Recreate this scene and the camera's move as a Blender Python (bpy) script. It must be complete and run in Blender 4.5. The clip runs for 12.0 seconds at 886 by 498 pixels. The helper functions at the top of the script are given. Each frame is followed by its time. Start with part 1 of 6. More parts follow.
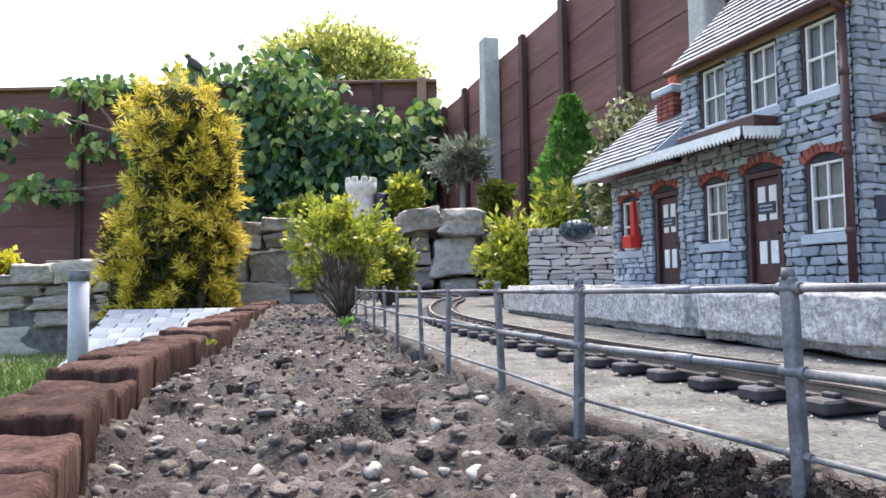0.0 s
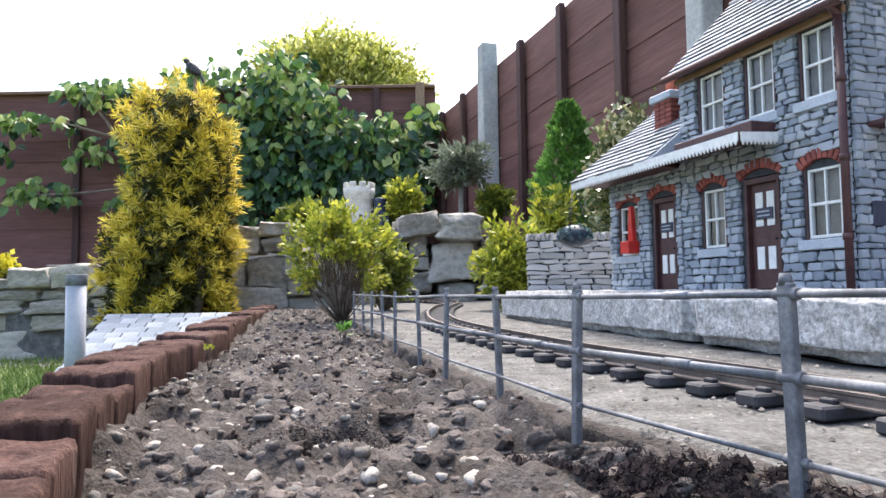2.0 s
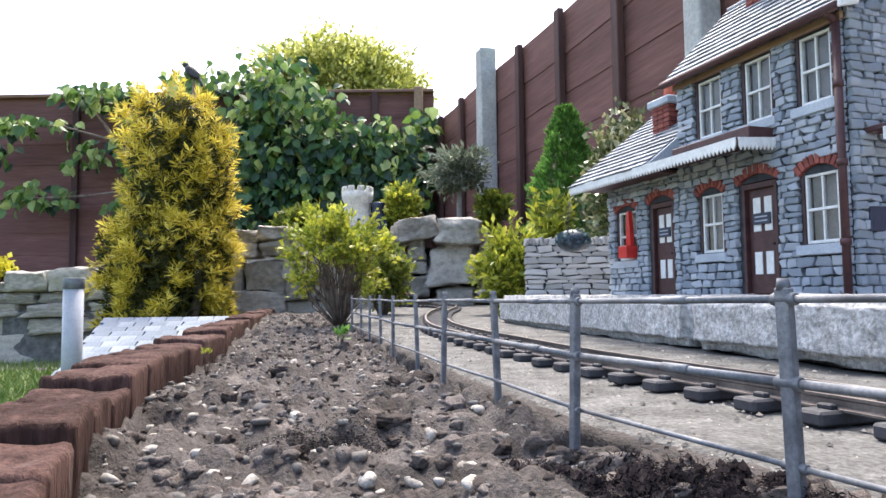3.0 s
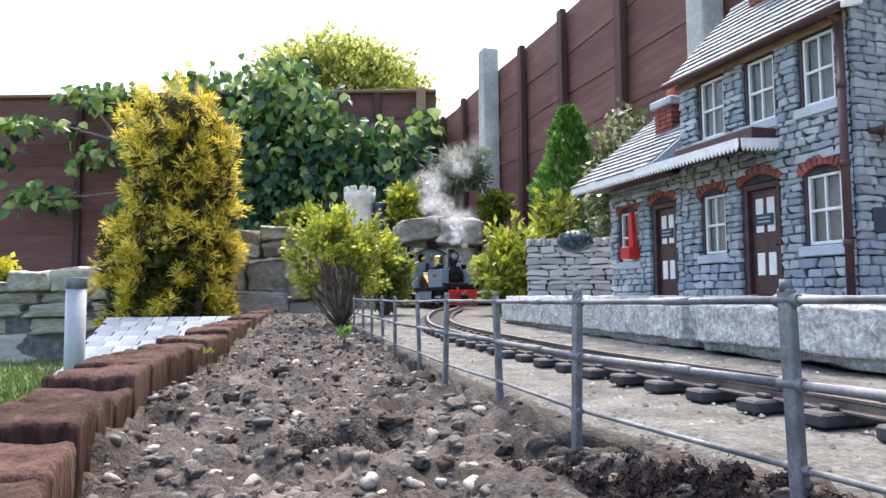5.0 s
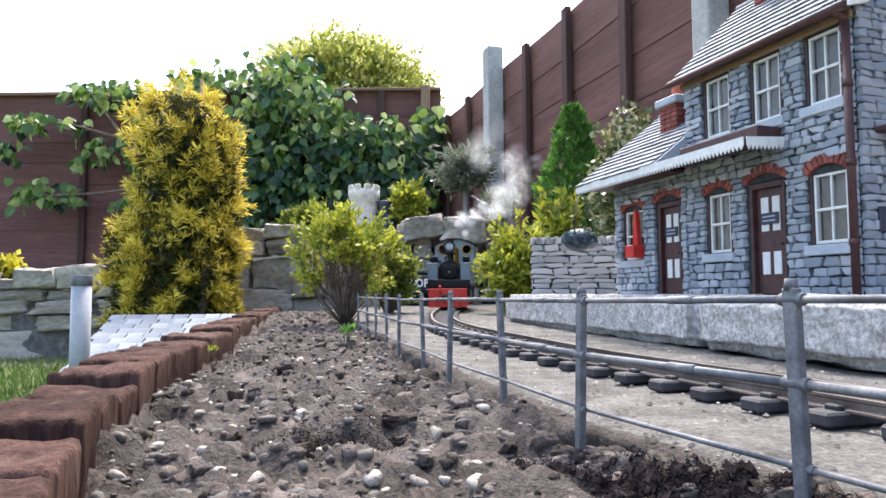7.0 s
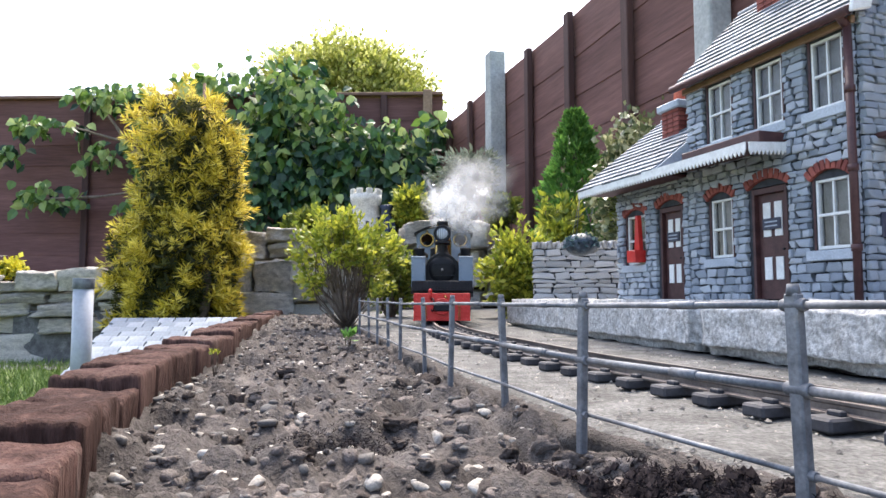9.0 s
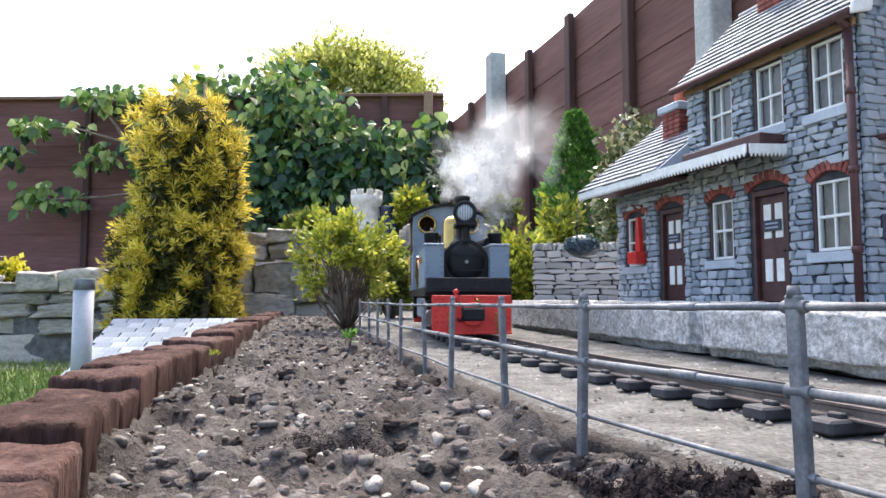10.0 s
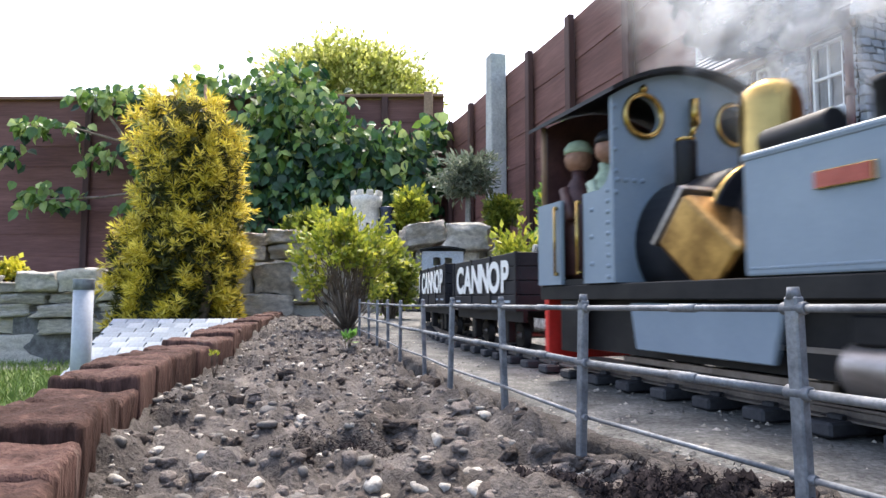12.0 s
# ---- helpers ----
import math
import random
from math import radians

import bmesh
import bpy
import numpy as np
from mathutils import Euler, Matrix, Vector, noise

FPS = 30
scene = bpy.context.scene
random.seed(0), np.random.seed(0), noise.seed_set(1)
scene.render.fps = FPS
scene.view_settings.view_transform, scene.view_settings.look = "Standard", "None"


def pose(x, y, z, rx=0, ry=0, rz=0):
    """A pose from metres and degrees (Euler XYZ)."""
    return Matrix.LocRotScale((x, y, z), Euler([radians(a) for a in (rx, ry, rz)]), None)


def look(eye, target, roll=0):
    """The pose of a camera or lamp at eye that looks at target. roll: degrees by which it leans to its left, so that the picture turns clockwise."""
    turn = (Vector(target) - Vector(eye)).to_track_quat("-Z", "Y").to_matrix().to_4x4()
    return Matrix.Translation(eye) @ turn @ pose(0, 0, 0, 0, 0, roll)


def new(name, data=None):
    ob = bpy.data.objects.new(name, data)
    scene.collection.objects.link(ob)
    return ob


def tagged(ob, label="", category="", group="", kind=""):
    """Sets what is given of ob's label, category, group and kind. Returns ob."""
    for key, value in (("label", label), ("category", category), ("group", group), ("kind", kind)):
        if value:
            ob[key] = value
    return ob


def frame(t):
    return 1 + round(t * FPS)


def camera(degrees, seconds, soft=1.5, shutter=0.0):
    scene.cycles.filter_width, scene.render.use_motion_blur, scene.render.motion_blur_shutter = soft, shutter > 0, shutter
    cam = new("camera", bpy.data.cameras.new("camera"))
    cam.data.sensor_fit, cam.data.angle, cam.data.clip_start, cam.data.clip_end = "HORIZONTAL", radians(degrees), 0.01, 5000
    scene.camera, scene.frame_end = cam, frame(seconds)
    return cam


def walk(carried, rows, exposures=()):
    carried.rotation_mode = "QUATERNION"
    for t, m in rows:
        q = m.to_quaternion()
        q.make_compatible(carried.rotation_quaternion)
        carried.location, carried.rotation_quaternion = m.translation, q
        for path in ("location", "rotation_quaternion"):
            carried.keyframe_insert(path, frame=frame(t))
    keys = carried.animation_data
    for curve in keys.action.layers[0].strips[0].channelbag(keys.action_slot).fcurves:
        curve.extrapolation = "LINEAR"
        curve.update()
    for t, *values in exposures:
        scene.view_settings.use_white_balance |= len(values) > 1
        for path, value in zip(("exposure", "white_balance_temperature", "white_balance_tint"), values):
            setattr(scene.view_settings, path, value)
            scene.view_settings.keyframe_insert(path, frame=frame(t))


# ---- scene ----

EYE_Z = 0.06
cam = camera(66.31, 12.0, soft=1.5, shutter=0.4)
walk(cam, [
    (0, pose(0, 0, EYE_Z, 93.107, 0, -0.380) @ pose(0, 0, 0, 0, 0, -0.795)),
    (0.5, pose(0, 0, EYE_Z, 93.129, 0, -0.436) @ pose(0, 0, 0, 0, 0, -0.837)),
    (1, pose(0, 0, EYE_Z, 93.227, 0, -0.432) @ pose(0, 0, 0, 0, 0, -0.789)),
    (1.5, pose(0, 0, EYE_Z, 93.346, 0, -0.493) @ pose(0, 0, 0, 0, 0, -0.740)),
    (2, pose(0, 0, EYE_Z, 93.526, 0, -0.553) @ pose(0, 0, 0, 0, 0, -0.697)),
    (2.5, pose(0, 0, EYE_Z, 93.713, 0, -0.644) @ pose(0, 0, 0, 0, 0, -0.618)),
    (3, pose(0, 0, EYE_Z, 93.883, 0, -0.713) @ pose(0, 0, 0, 0, 0, -0.559)),
    (5, pose(0, 0, EYE_Z, 93.926, 0, -0.531) @ pose(0, 0, 0, 0, 0, -0.446)),
    (5.5, pose(0, 0, EYE_Z, 93.843, 0, -0.448) @ pose(0, 0, 0, 0, 0, -0.421)),
    (6, pose(0, 0, EYE_Z, 93.738, 0, -0.353) @ pose(0, 0, 0, 0, 0, -0.448)),
    (6.5, pose(0, 0, EYE_Z, 93.740, 0, -0.325) @ pose(0, 0, 0, 0, 0, -0.442)),
    (7, pose(0, 0, EYE_Z, 93.777, 0, -0.180) @ pose(0, 0, 0, 0, 0, -0.293)),
    (9, pose(0, 0, EYE_Z, 94.136, 0, -0.039) @ pose(0, 0, 0, 0, 0, -0.095)),
    (9.5, pose(0, 0, EYE_Z, 94.210, 0, -0.016) @ pose(0, 0, 0, 0, 0, -0.031)),
    (10, pose(0, 0, EYE_Z, 94.242, 0, 0.000) @ pose(0, 0, 0, 0, 0, -0.000)),
    (10.5, pose(0, 0, EYE_Z, 94.226, 0, 0.009) @ pose(0, 0, 0, 0, 0, 0.031)),
    (11, pose(0, 0, EYE_Z, 94.179, 0, -0.021) @ pose(0, 0, 0, 0, 0, -0.014)),
    (11.5, pose(0, 0, EYE_Z, 94.176, 0, -0.016) @ pose(0, 0, 0, 0, 0, -0.024)),
    (12, pose(0, 0, EYE_Z, 94.304, 0, -0.018) @ pose(0, 0, 0, 0, 0, 0.113)),
])

# ---- light ----
SUN_ELEV, SUN_AZ = 60.0, 4.0          # degrees; azimuth from +y, positive towards +x
world = bpy.data.worlds.new("sky")
scene.world = world
world.use_nodes = True
wt = world.node_tree
sky = wt.nodes.new("ShaderNodeTexSky")
sky.sky_type = "NISHITA"
sky.sun_disc = False
sky.sun_elevation = radians(SUN_ELEV)
sky.sun_rotation = radians(SUN_AZ)
sky.air_density, sky.dust_density, sky.ozone_density = 0.9, 4.5, 0.8
wt.nodes["Background"].inputs["Strength"].default_value = 0.15
wt.links.new(sky.outputs[0], wt.nodes["Background"].inputs["Color"])
sun = new("sun", bpy.data.lights.new("sun", "SUN"))
sun.data.energy, sun.data.angle, sun.data.color = 0.9, radians(7.0), (1.0, 0.96, 0.90)
_e, _a = radians(SUN_ELEV), radians(SUN_AZ)
sun.matrix_world = look((math.sin(_a) * math.cos(_e) * 20, math.cos(_a) * math.cos(_e) * 20, math.sin(_e) * 20), (0, 0, 0))
scene.view_settings.exposure = 2.08


# ---- helpers of this scene ----
def part(name, bm, material, parent=None, label="", smooth=False):
    """Links a bmesh as one mesh object, under a thing or a part."""
    me = bpy.data.meshes.new(name)
    bm.to_mesh(me)
    bm.free()
    me.materials.append(material)
    if smooth:
        me.polygons.foreach_set("use_smooth", [True] * len(me.polygons))
    ob = new(name, me)
    ob.parent = parent
    if label:
        ob["label"] = label
    return ob


def pydata(name, verts, faces, material, parent=None, label="", smooth=False):
    me = bpy.data.meshes.new(name)
    me.from_pydata([tuple(v) for v in verts], [], [tuple(f) for f in faces])
    me.materials.append(material)
    if smooth:
        me.polygons.foreach_set("use_smooth", [True] * len(me.polygons))
    ob = new(name, me)
    ob.parent = parent
    if label:
        ob["label"] = label
    return ob


def thing(name, label, category, m=None, group="", kind=""):
    ob = new(name)
    ob.empty_display_size = 0.02
    if m is not None:
        ob.matrix_world = m
    return tagged(ob, label, category, group, kind)


def bm_box(x0, y0, z0, x1, y1, z1, bevel=0.0, bm=None, seg=1):
    bm = bm or bmesh.new()
    one = bmesh.new()
    bmesh.ops.create_cube(one, size=1.0)
    for v in one.verts:
        v.co = Vector((x0 + (v.co.x + 0.5) * (x1 - x0), y0 + (v.co.y + 0.5) * (y1 - y0), z0 + (v.co.z + 0.5) * (z1 - z0)))
    if bevel:
        bmesh.ops.bevel(one, geom=list(one.edges), offset=bevel, segments=seg, affect="EDGES", profile=0.5)
    merge(bm, one)
    return bm


def merge(bm, one, m=None):
    """Adds the mesh of one to bm, moved by m."""
    if m is not None:
        bmesh.ops.transform(one, matrix=m, verts=one.verts)
    seen = {}
    for v in one.verts:
        seen[v] = bm.verts.new(v.co)
    for f in one.faces:
        try:
            nf = bm.faces.new([seen[v] for v in f.verts])
            nf.smooth = f.smooth
        except ValueError:
            pass
    one.free()
    return bm


def bm_cyl(p0, p1, r0, r1=None, seg=14, bm=None, bevel=0.0):
    """A round bar or cone from p0 to p1."""
    bm = bm or bmesh.new()
    one = bmesh.new()
    p0, p1 = Vector(p0), Vector(p1)
    r1 = r0 if r1 is None else r1
    d = p1 - p0
    bmesh.ops.create_cone(one, cap_ends=True, segments=seg, radius1=r0, radius2=r1, depth=d.length)
    if bevel:
        bmesh.ops.bevel(one, geom=[e for e in one.edges if all(len(f.verts) > 4 for f in e.link_faces[:1]) or any(len(f.verts) > 4 for f in e.link_faces)],
                        offset=bevel, segments=2, affect="EDGES", profile=0.5)
    for f in one.faces:
        f.smooth = len(f.verts) == 4
    m = Matrix.Translation((p0 + p1) / 2) @ d.to_track_quat("Z", "Y").to_matrix().to_4x4()
    return merge(bm, one, m)


def bm_lathe(profile, seg=20, bm=None, m=None):
    """Turns (radius, height) points round z."""
    bm = bm or bmesh.new()
    one = bmesh.new()
    rings = []
    for r, z in profile:
        rings.append([one.verts.new((max(r, 1e-5) * math.cos(2 * math.pi * i / seg), max(r, 1e-5) * math.sin(2 * math.pi * i / seg), z)) for i in range(seg)])
    for a, b in zip(rings, rings[1:]):
        for i in range(seg):
            f = one.faces.new((a[i], a[(i + 1) % seg], b[(i + 1) % seg], b[i]))
            f.smooth = True
    one.faces.new(list(reversed(rings[0])))
    one.faces.new(rings[-1])
    return merge(bm, one, m)


def bm_torus(centre, axis, big, small, seg=24, ring=8, bm=None):
    bm = bm or bmesh.new()
    one = bmesh.new()
    grid = []
    for i in range(seg):
        a = 2 * math.pi * i / seg
        grid.append([one.verts.new(((big + small * math.cos(2 * math.pi * j / ring)) * math.cos(a),
                                    (big + small * math.cos(2 * math.pi * j / ring)) * math.sin(a), small * math.sin(2 * math.pi * j / ring))) for j in range(ring)])
    for i in range(seg):
        for j in range(ring):
            f = one.faces.new((grid[i][j], grid[(i + 1) % seg][j], grid[(i + 1) % seg][(j + 1) % ring], grid[i][(j + 1) % ring]))
            f.smooth = True
    m = Matrix.Translation(centre) @ Vector(axis).to_track_quat("Z", "Y").to_matrix().to_4x4()
    return merge(bm, one, m)


def bm_prism(outline, depth0, depth1, plane="xz", bm=None, bevel=0.0):
    """A flat outline pushed along the third axis."""
    bm = bm or bmesh.new()
    one = bmesh.new()
    put = {"xz": lambda a, b, d: (a, d, b), "yz": lambda a, b, d: (d, a, b), "xy": lambda a, b, d: (a, b, d)}[plane]
    lo = [one.verts.new(put(a, b, depth0)) for a, b in outline]
    hi = [one.verts.new(put(a, b, depth1)) for a, b in outline]
    n = len(outline)
    one.faces.new(lo)
    one.faces.new(list(reversed(hi)))
    for i in range(n):
        one.faces.new((lo[i], hi[i], hi[(i + 1) % n], lo[(i + 1) % n]))
    bmesh.ops.recalc_face_normals(one, faces=one.faces)
    if bevel:
        bmesh.ops.bevel(one, geom=list(one.edges), offset=bevel, segments=1, affect="EDGES")
    return merge(bm, one)


def rough_stone(w, d, h, seed, cuts=2, amount=0.12, bm=None, m=None, bevel=0.18):
    """A weathered block, w x d x h, standing on z = 0, with worn edges."""
    one = bmesh.new()
    bmesh.ops.create_cube(one, size=1.0)
    bmesh.ops.bevel(one, geom=list(one.edges), offset=bevel, segments=2, affect="EDGES", profile=0.6)
    if cuts:
        bmesh.ops.subdivide_edges(one, edges=list(one.edges), cuts=cuts, use_grid_fill=True)
    for v in one.verts:
        p = Vector((v.co.x * 1.7 * max(w / h, 1) ** 0.5, v.co.y * 1.7, v.co.z * 1.7)) + Vector((seed * 3.7, seed * 1.3, seed * 7.1))
        n = noise.noise_vector(p) * amount + noise.noise_vector(p * 2.9) * amount * 0.4 + noise.noise_vector(p * 7.3) * amount * 0.2
        v.co = Vector(((v.co.x + n.x) * w, (v.co.y + n.y) * d, (v.co.z + 0.5 + n.z) * h))
    for f in one.faces:
        f.smooth = True
    return merge(bm or bmesh.new(), one, m)


# ---- materials ----
def mat(name, a, b, rough=0.7, metal=0.0, scale=30.0, fine=300.0, bump=0.3, dist=0.001, spread=0.0, pick="", c=None, spec=0.4, wear=0.25, stretch=(1, 1, 1)):
    """A surface of two colours mixed by broad noise, with fine grain, relief, and a spread of tone from piece to piece (pick: object or island)."""
    m = bpy.data.materials.new(name)
    m.use_nodes = True
    t = m.node_tree
    n, l = t.nodes, t.links
    bsdf = n["Principled BSDF"]
    co = n.new("ShaderNodeTexCoord")
    mp = n.new("ShaderNodeMapping")
    mp.inputs["Scale"].default_value = stretch
    l.new(co.outputs["Object"], mp.inputs["Vector"])
    broad, grain = n.new("ShaderNodeTexNoise"), n.new("ShaderNodeTexNoise")
    for tex, s, det in ((broad, scale, 4), (grain, fine, 5)):
        tex.inputs["Scale"].default_value = s
        tex.inputs["Detail"].default_value = det
        tex.inputs["Roughness"].default_value = 0.6
        l.new(mp.outputs[0], tex.inputs["Vector"])
    ramp = n.new("ShaderNodeValToRGB")
    ramp.color_ramp.elements[0].position, ramp.color_ramp.elements[1].position = 0.36, 0.64
    ramp.color_ramp.elements[0].color, ramp.color_ramp.elements[1].color = (*a, 1), (*b, 1)
    if c:
        e = ramp.color_ramp.elements.new(0.78)
        e.color = (*c, 1)
    value = broad.outputs["Fac"]
    if pick:
        src = n.new("ShaderNodeNewGeometry").outputs["Random Per Island"] if pick == "island" else n.new("ShaderNodeObjectInfo").outputs["Random"]
        ad = n.new("ShaderNodeMath")
        ad.operation = "MULTIPLY_ADD"
        l.new(src, ad.inputs[0])
        ad.inputs[1].default_value = spread
        sub = n.new("ShaderNodeMath")
        sub.operation = "SUBTRACT"
        l.new(broad.outputs["Fac"], sub.inputs[0])
        sub.inputs[1].default_value = spread / 2
        l.new(sub.outputs[0], ad.inputs[2])
        value = ad.outputs[0]
    l.new(value, ramp.inputs["Fac"])
    hsv = n.new("ShaderNodeHueSaturation")
    l.new(ramp.outputs["Color"], hsv.inputs["Color"])
    mr = n.new("ShaderNodeMapRange")
    mr.inputs["From Min"].default_value, mr.inputs["From Max"].default_value = 0.25, 0.75
    mr.inputs["To Min"].default_value, mr.inputs["To Max"].default_value = 1 - wear, 1 + wear
    l.new(grain.outputs["Fac"], mr.inputs["Value"])
    l.new(mr.outputs[0], hsv.inputs["Value"])
    l.new(hsv.outputs[0], bsdf.inputs["Base Color"])
    bsdf.inputs["Roughness"].default_value = rough
    bsdf.inputs["Metallic"].default_value = metal
    bsdf.inputs["Specular IOR Level"].default_value = spec
    if bump:
        bp = n.new("ShaderNodeBump")
        bp.inputs["Strength"].default_value = bump
        bp.inputs["Distance"].default_value = dist
        l.new(grain.outputs["Fac"], bp.inputs["Height"])
        l.new(bp.outputs[0], bsdf.inputs["Normal"])
    return m


def leaf_mat(name, dark, mid, light, rough=0.45, glow=0.35):
    """Leaves: tone from leaf to leaf, light through the blade."""
    m = bpy.data.materials.new(name)
    m.use_nodes = True
    t = m.node_tree
    n, l = t.nodes, t.links
    bsdf, out = n["Principled BSDF"], n["Material Output"]
    geo = n.new("ShaderNodeNewGeometry")
    ramp = n.new("ShaderNodeValToRGB")
    els = ramp.color_ramp.elements
    els[0].color, els[1].color = (*dark, 1), (*light, 1)
    els.new(0.5).color = (*mid, 1)
    l.new(geo.outputs["Random Per Island"], ramp.inputs["Fac"])
    tex = n.new("ShaderNodeTexNoise")
    tex.inputs["Scale"].default_value = 14.0
    co = n.new("ShaderNodeTexCoord")
    l.new(co.outputs["Object"], tex.inputs["Vector"])
    hsv = n.new("ShaderNodeHueSaturation")
    mr = n.new("ShaderNodeMapRange")
    mr.inputs["From Min"].default_value, mr.inputs["From Max"].default_value = 0.3, 0.7
    mr.inputs["To Min"].default_value, mr.inputs["To Max"].default_value = 0.75, 1.25
    l.new(tex.outputs["Fac"], mr.inputs["Value"])
    l.new(mr.outputs[0], hsv.inputs["Value"])
    l.new(ramp.outputs[0], hsv.inputs["Color"])
    l.new(hsv.outputs[0], bsdf.inputs["Base Color"])
    bsdf.inputs["Roughness"].default_value = rough
    tr = n.new("ShaderNodeBsdfTranslucent")
    l.new(hsv.outputs[0], tr.inputs["Color"])
    mix = n.new("ShaderNodeMixShader")
    mix.inputs[0].default_value = glow
    l.new(bsdf.outputs[0], mix.inputs[1])
    l.new(tr.outputs[0], mix.inputs[2])
    l.new(mix.outputs[0], out.inputs["Surface"])
    return m


GRASS = mat("grass_blades", (0.09, 0.15, 0.025), (0.19, 0.27, 0.05), 0.6, scale=6, fine=60, bump=0, pick="island", spread=0.5)
TURF = mat("turf", (0.07, 0.10, 0.025), (0.12, 0.15, 0.04), 0.9, scale=4, fine=90, bump=0.6, dist=0.01)
SOIL = mat("soil", (0.055, 0.047, 0.042), (0.125, 0.11, 0.10), 0.95, scale=22, fine=420, bump=1.0, dist=0.003, c=(0.21, 0.185, 0.165), wear=0.45, spec=0.2)
CLOD = mat("soil_clods", (0.06, 0.048, 0.042), (0.17, 0.145, 0.13), 0.95, scale=60, fine=700, bump=0.9, dist=0.002, pick="island", spread=0.5, wear=0.4, spec=0.2)
PEBBLE = mat("pebbles", (0.10, 0.092, 0.085), (0.25, 0.225, 0.19), 0.8, scale=90, fine=700, bump=0.7, dist=0.0008, pick="island", spread=0.8, c=(0.40, 0.365, 0.315), wear=0.4)
TERRACE = mat("terrace_soil", (0.05, 0.04, 0.03), (0.11, 0.09, 0.07), 0.95, scale=12, fine=120, bump=0.8, dist=0.008)
BED = mat("concrete_bed", (0.088, 0.086, 0.080), (0.175, 0.172, 0.163), 0.95, scale=34, fine=380, bump=1.0, dist=0.002, c=(0.29, 0.285, 0.272), wear=0.6, spec=0.2)
KERB = mat("aggregate_concrete", (0.33, 0.325, 0.31), (0.56, 0.555, 0.54), 0.9, scale=60, fine=230, bump=0.9, dist=0.003, wear=0.55, c=(0.76, 0.755, 0.74), spec=0.2)
LOG = mat("log_edging_wood", (0.050, 0.029, 0.024), (0.108, 0.063, 0.053), 0.95, scale=45, fine=420, bump=1.0, dist=0.003, pick="object", spread=0.3, wear=0.55, c=(0.135, 0.10, 0.085), stretch=(1, 1, 0.16), spec=0.1)
FENCE = mat("fence_stain", (0.125, 0.056, 0.047), (0.20, 0.094, 0.08), 0.75, scale=2.5, fine=30, bump=0.4, dist=0.003, pick="object", spread=0.12, wear=0.28, stretch=(0.25, 0.25, 3), spec=0.3)
FENCE_POST = mat("fence_post_stain", (0.06, 0.028, 0.024), (0.10, 0.048, 0.04), 0.75, scale=3, fine=60, bump=0.5, dist=0.003, stretch=(3, 3, 0.3))
FENCE_CAP = mat("weathered_capping", (0.15, 0.075, 0.055), (0.24, 0.14, 0.10), 0.8, scale=5, fine=60, bump=0.4, dist=0.002, stretch=(0.3, 3, 3))
TIMBER = mat("bare_timber", (0.22, 0.13, 0.08), (0.32, 0.21, 0.14), 0.8, scale=6, fine=60, bump=0.4, dist=0.002)
CONCRETE_POST = mat("post_concrete", (0.36, 0.36, 0.35), (0.52, 0.52, 0.50), 0.9, scale=8, fine=90, bump=0.5, dist=0.002)
ROCK = mat("sandstone_rock", (0.44, 0.40, 0.345), (0.74, 0.685, 0.60), 0.92, scale=7, fine=70, bump=1.0, dist=0.009, pick="object", spread=0.45, c=(0.80, 0.745, 0.66), wear=0.45, spec=0.2)
# Dark colour that stands for the shade in open joints and slits.
GAP = mat("gap_shade", (0.05, 0.045, 0.04), (0.09, 0.08, 0.07), 0.95, scale=20, fine=120)
POST_METAL = mat("fence_metal", (0.105, 0.112, 0.125), (0.22, 0.232, 0.25), 0.6, metal=0.35, scale=60, fine=700, bump=0.35, dist=0.0004, wear=0.3, c=(0.38, 0.36, 0.33))
RAIL = mat("rail_steel", (0.12, 0.105, 0.10), (0.22, 0.195, 0.18), 0.45, metal=0.7, scale=30, fine=500, bump=0.2, dist=0.0003)
SLEEPER = mat("sleeper_plastic", (0.025, 0.025, 0.03), (0.05, 0.05, 0.056), 0.7, scale=60, fine=500, bump=0.3, dist=0.0004, pick="object", spread=0.3, wear=0.3)
STONE = mat("painted_model_stone", (0.29, 0.33, 0.385), (0.48, 0.525, 0.585), 0.75, scale=90, fine=600, bump=0.9, dist=0.0008, pick="object", spread=0.5, c=(0.53, 0.565, 0.60), wear=0.3, spec=0.3)
MORTAR = mat("dark_mortar", (0.028, 0.03, 0.036), (0.06, 0.065, 0.075), 0.9, scale=80, fine=700)
DRESSED = mat("painted_sill", (0.36, 0.405, 0.46), (0.45, 0.495, 0.55), 0.7, scale=50, fine=600, bump=0.3, dist=0.0003)
SLATE = mat("grey_slates", (0.10, 0.118, 0.145), (0.22, 0.245, 0.285), 0.7, scale=60, fine=600, bump=0.4, dist=0.0004, pick="object", spread=0.5)
WHITE = mat("white_paint", (0.70, 0.70, 0.68), (0.82, 0.82, 0.80), 0.5, scale=120, fine=700, bump=0.2, dist=0.0003, wear=0.12)
MAROON = mat("maroon_paint", (0.055, 0.022, 0.022), (0.085, 0.036, 0.034), 0.5, scale=80, fine=600, bump=0.2, dist=0.0003)
BRICK = mat("red_brick", (0.19, 0.05, 0.04), (0.30, 0.085, 0.065), 0.8, scale=90, fine=700, bump=0.4, dist=0.0004, pick="object", spread=0.5)
TERRACOTTA = mat("terracotta", (0.46, 0.10, 0.06), (0.58, 0.16, 0.10), 0.75, scale=60, fine=500, bump=0.3, dist=0.0004)
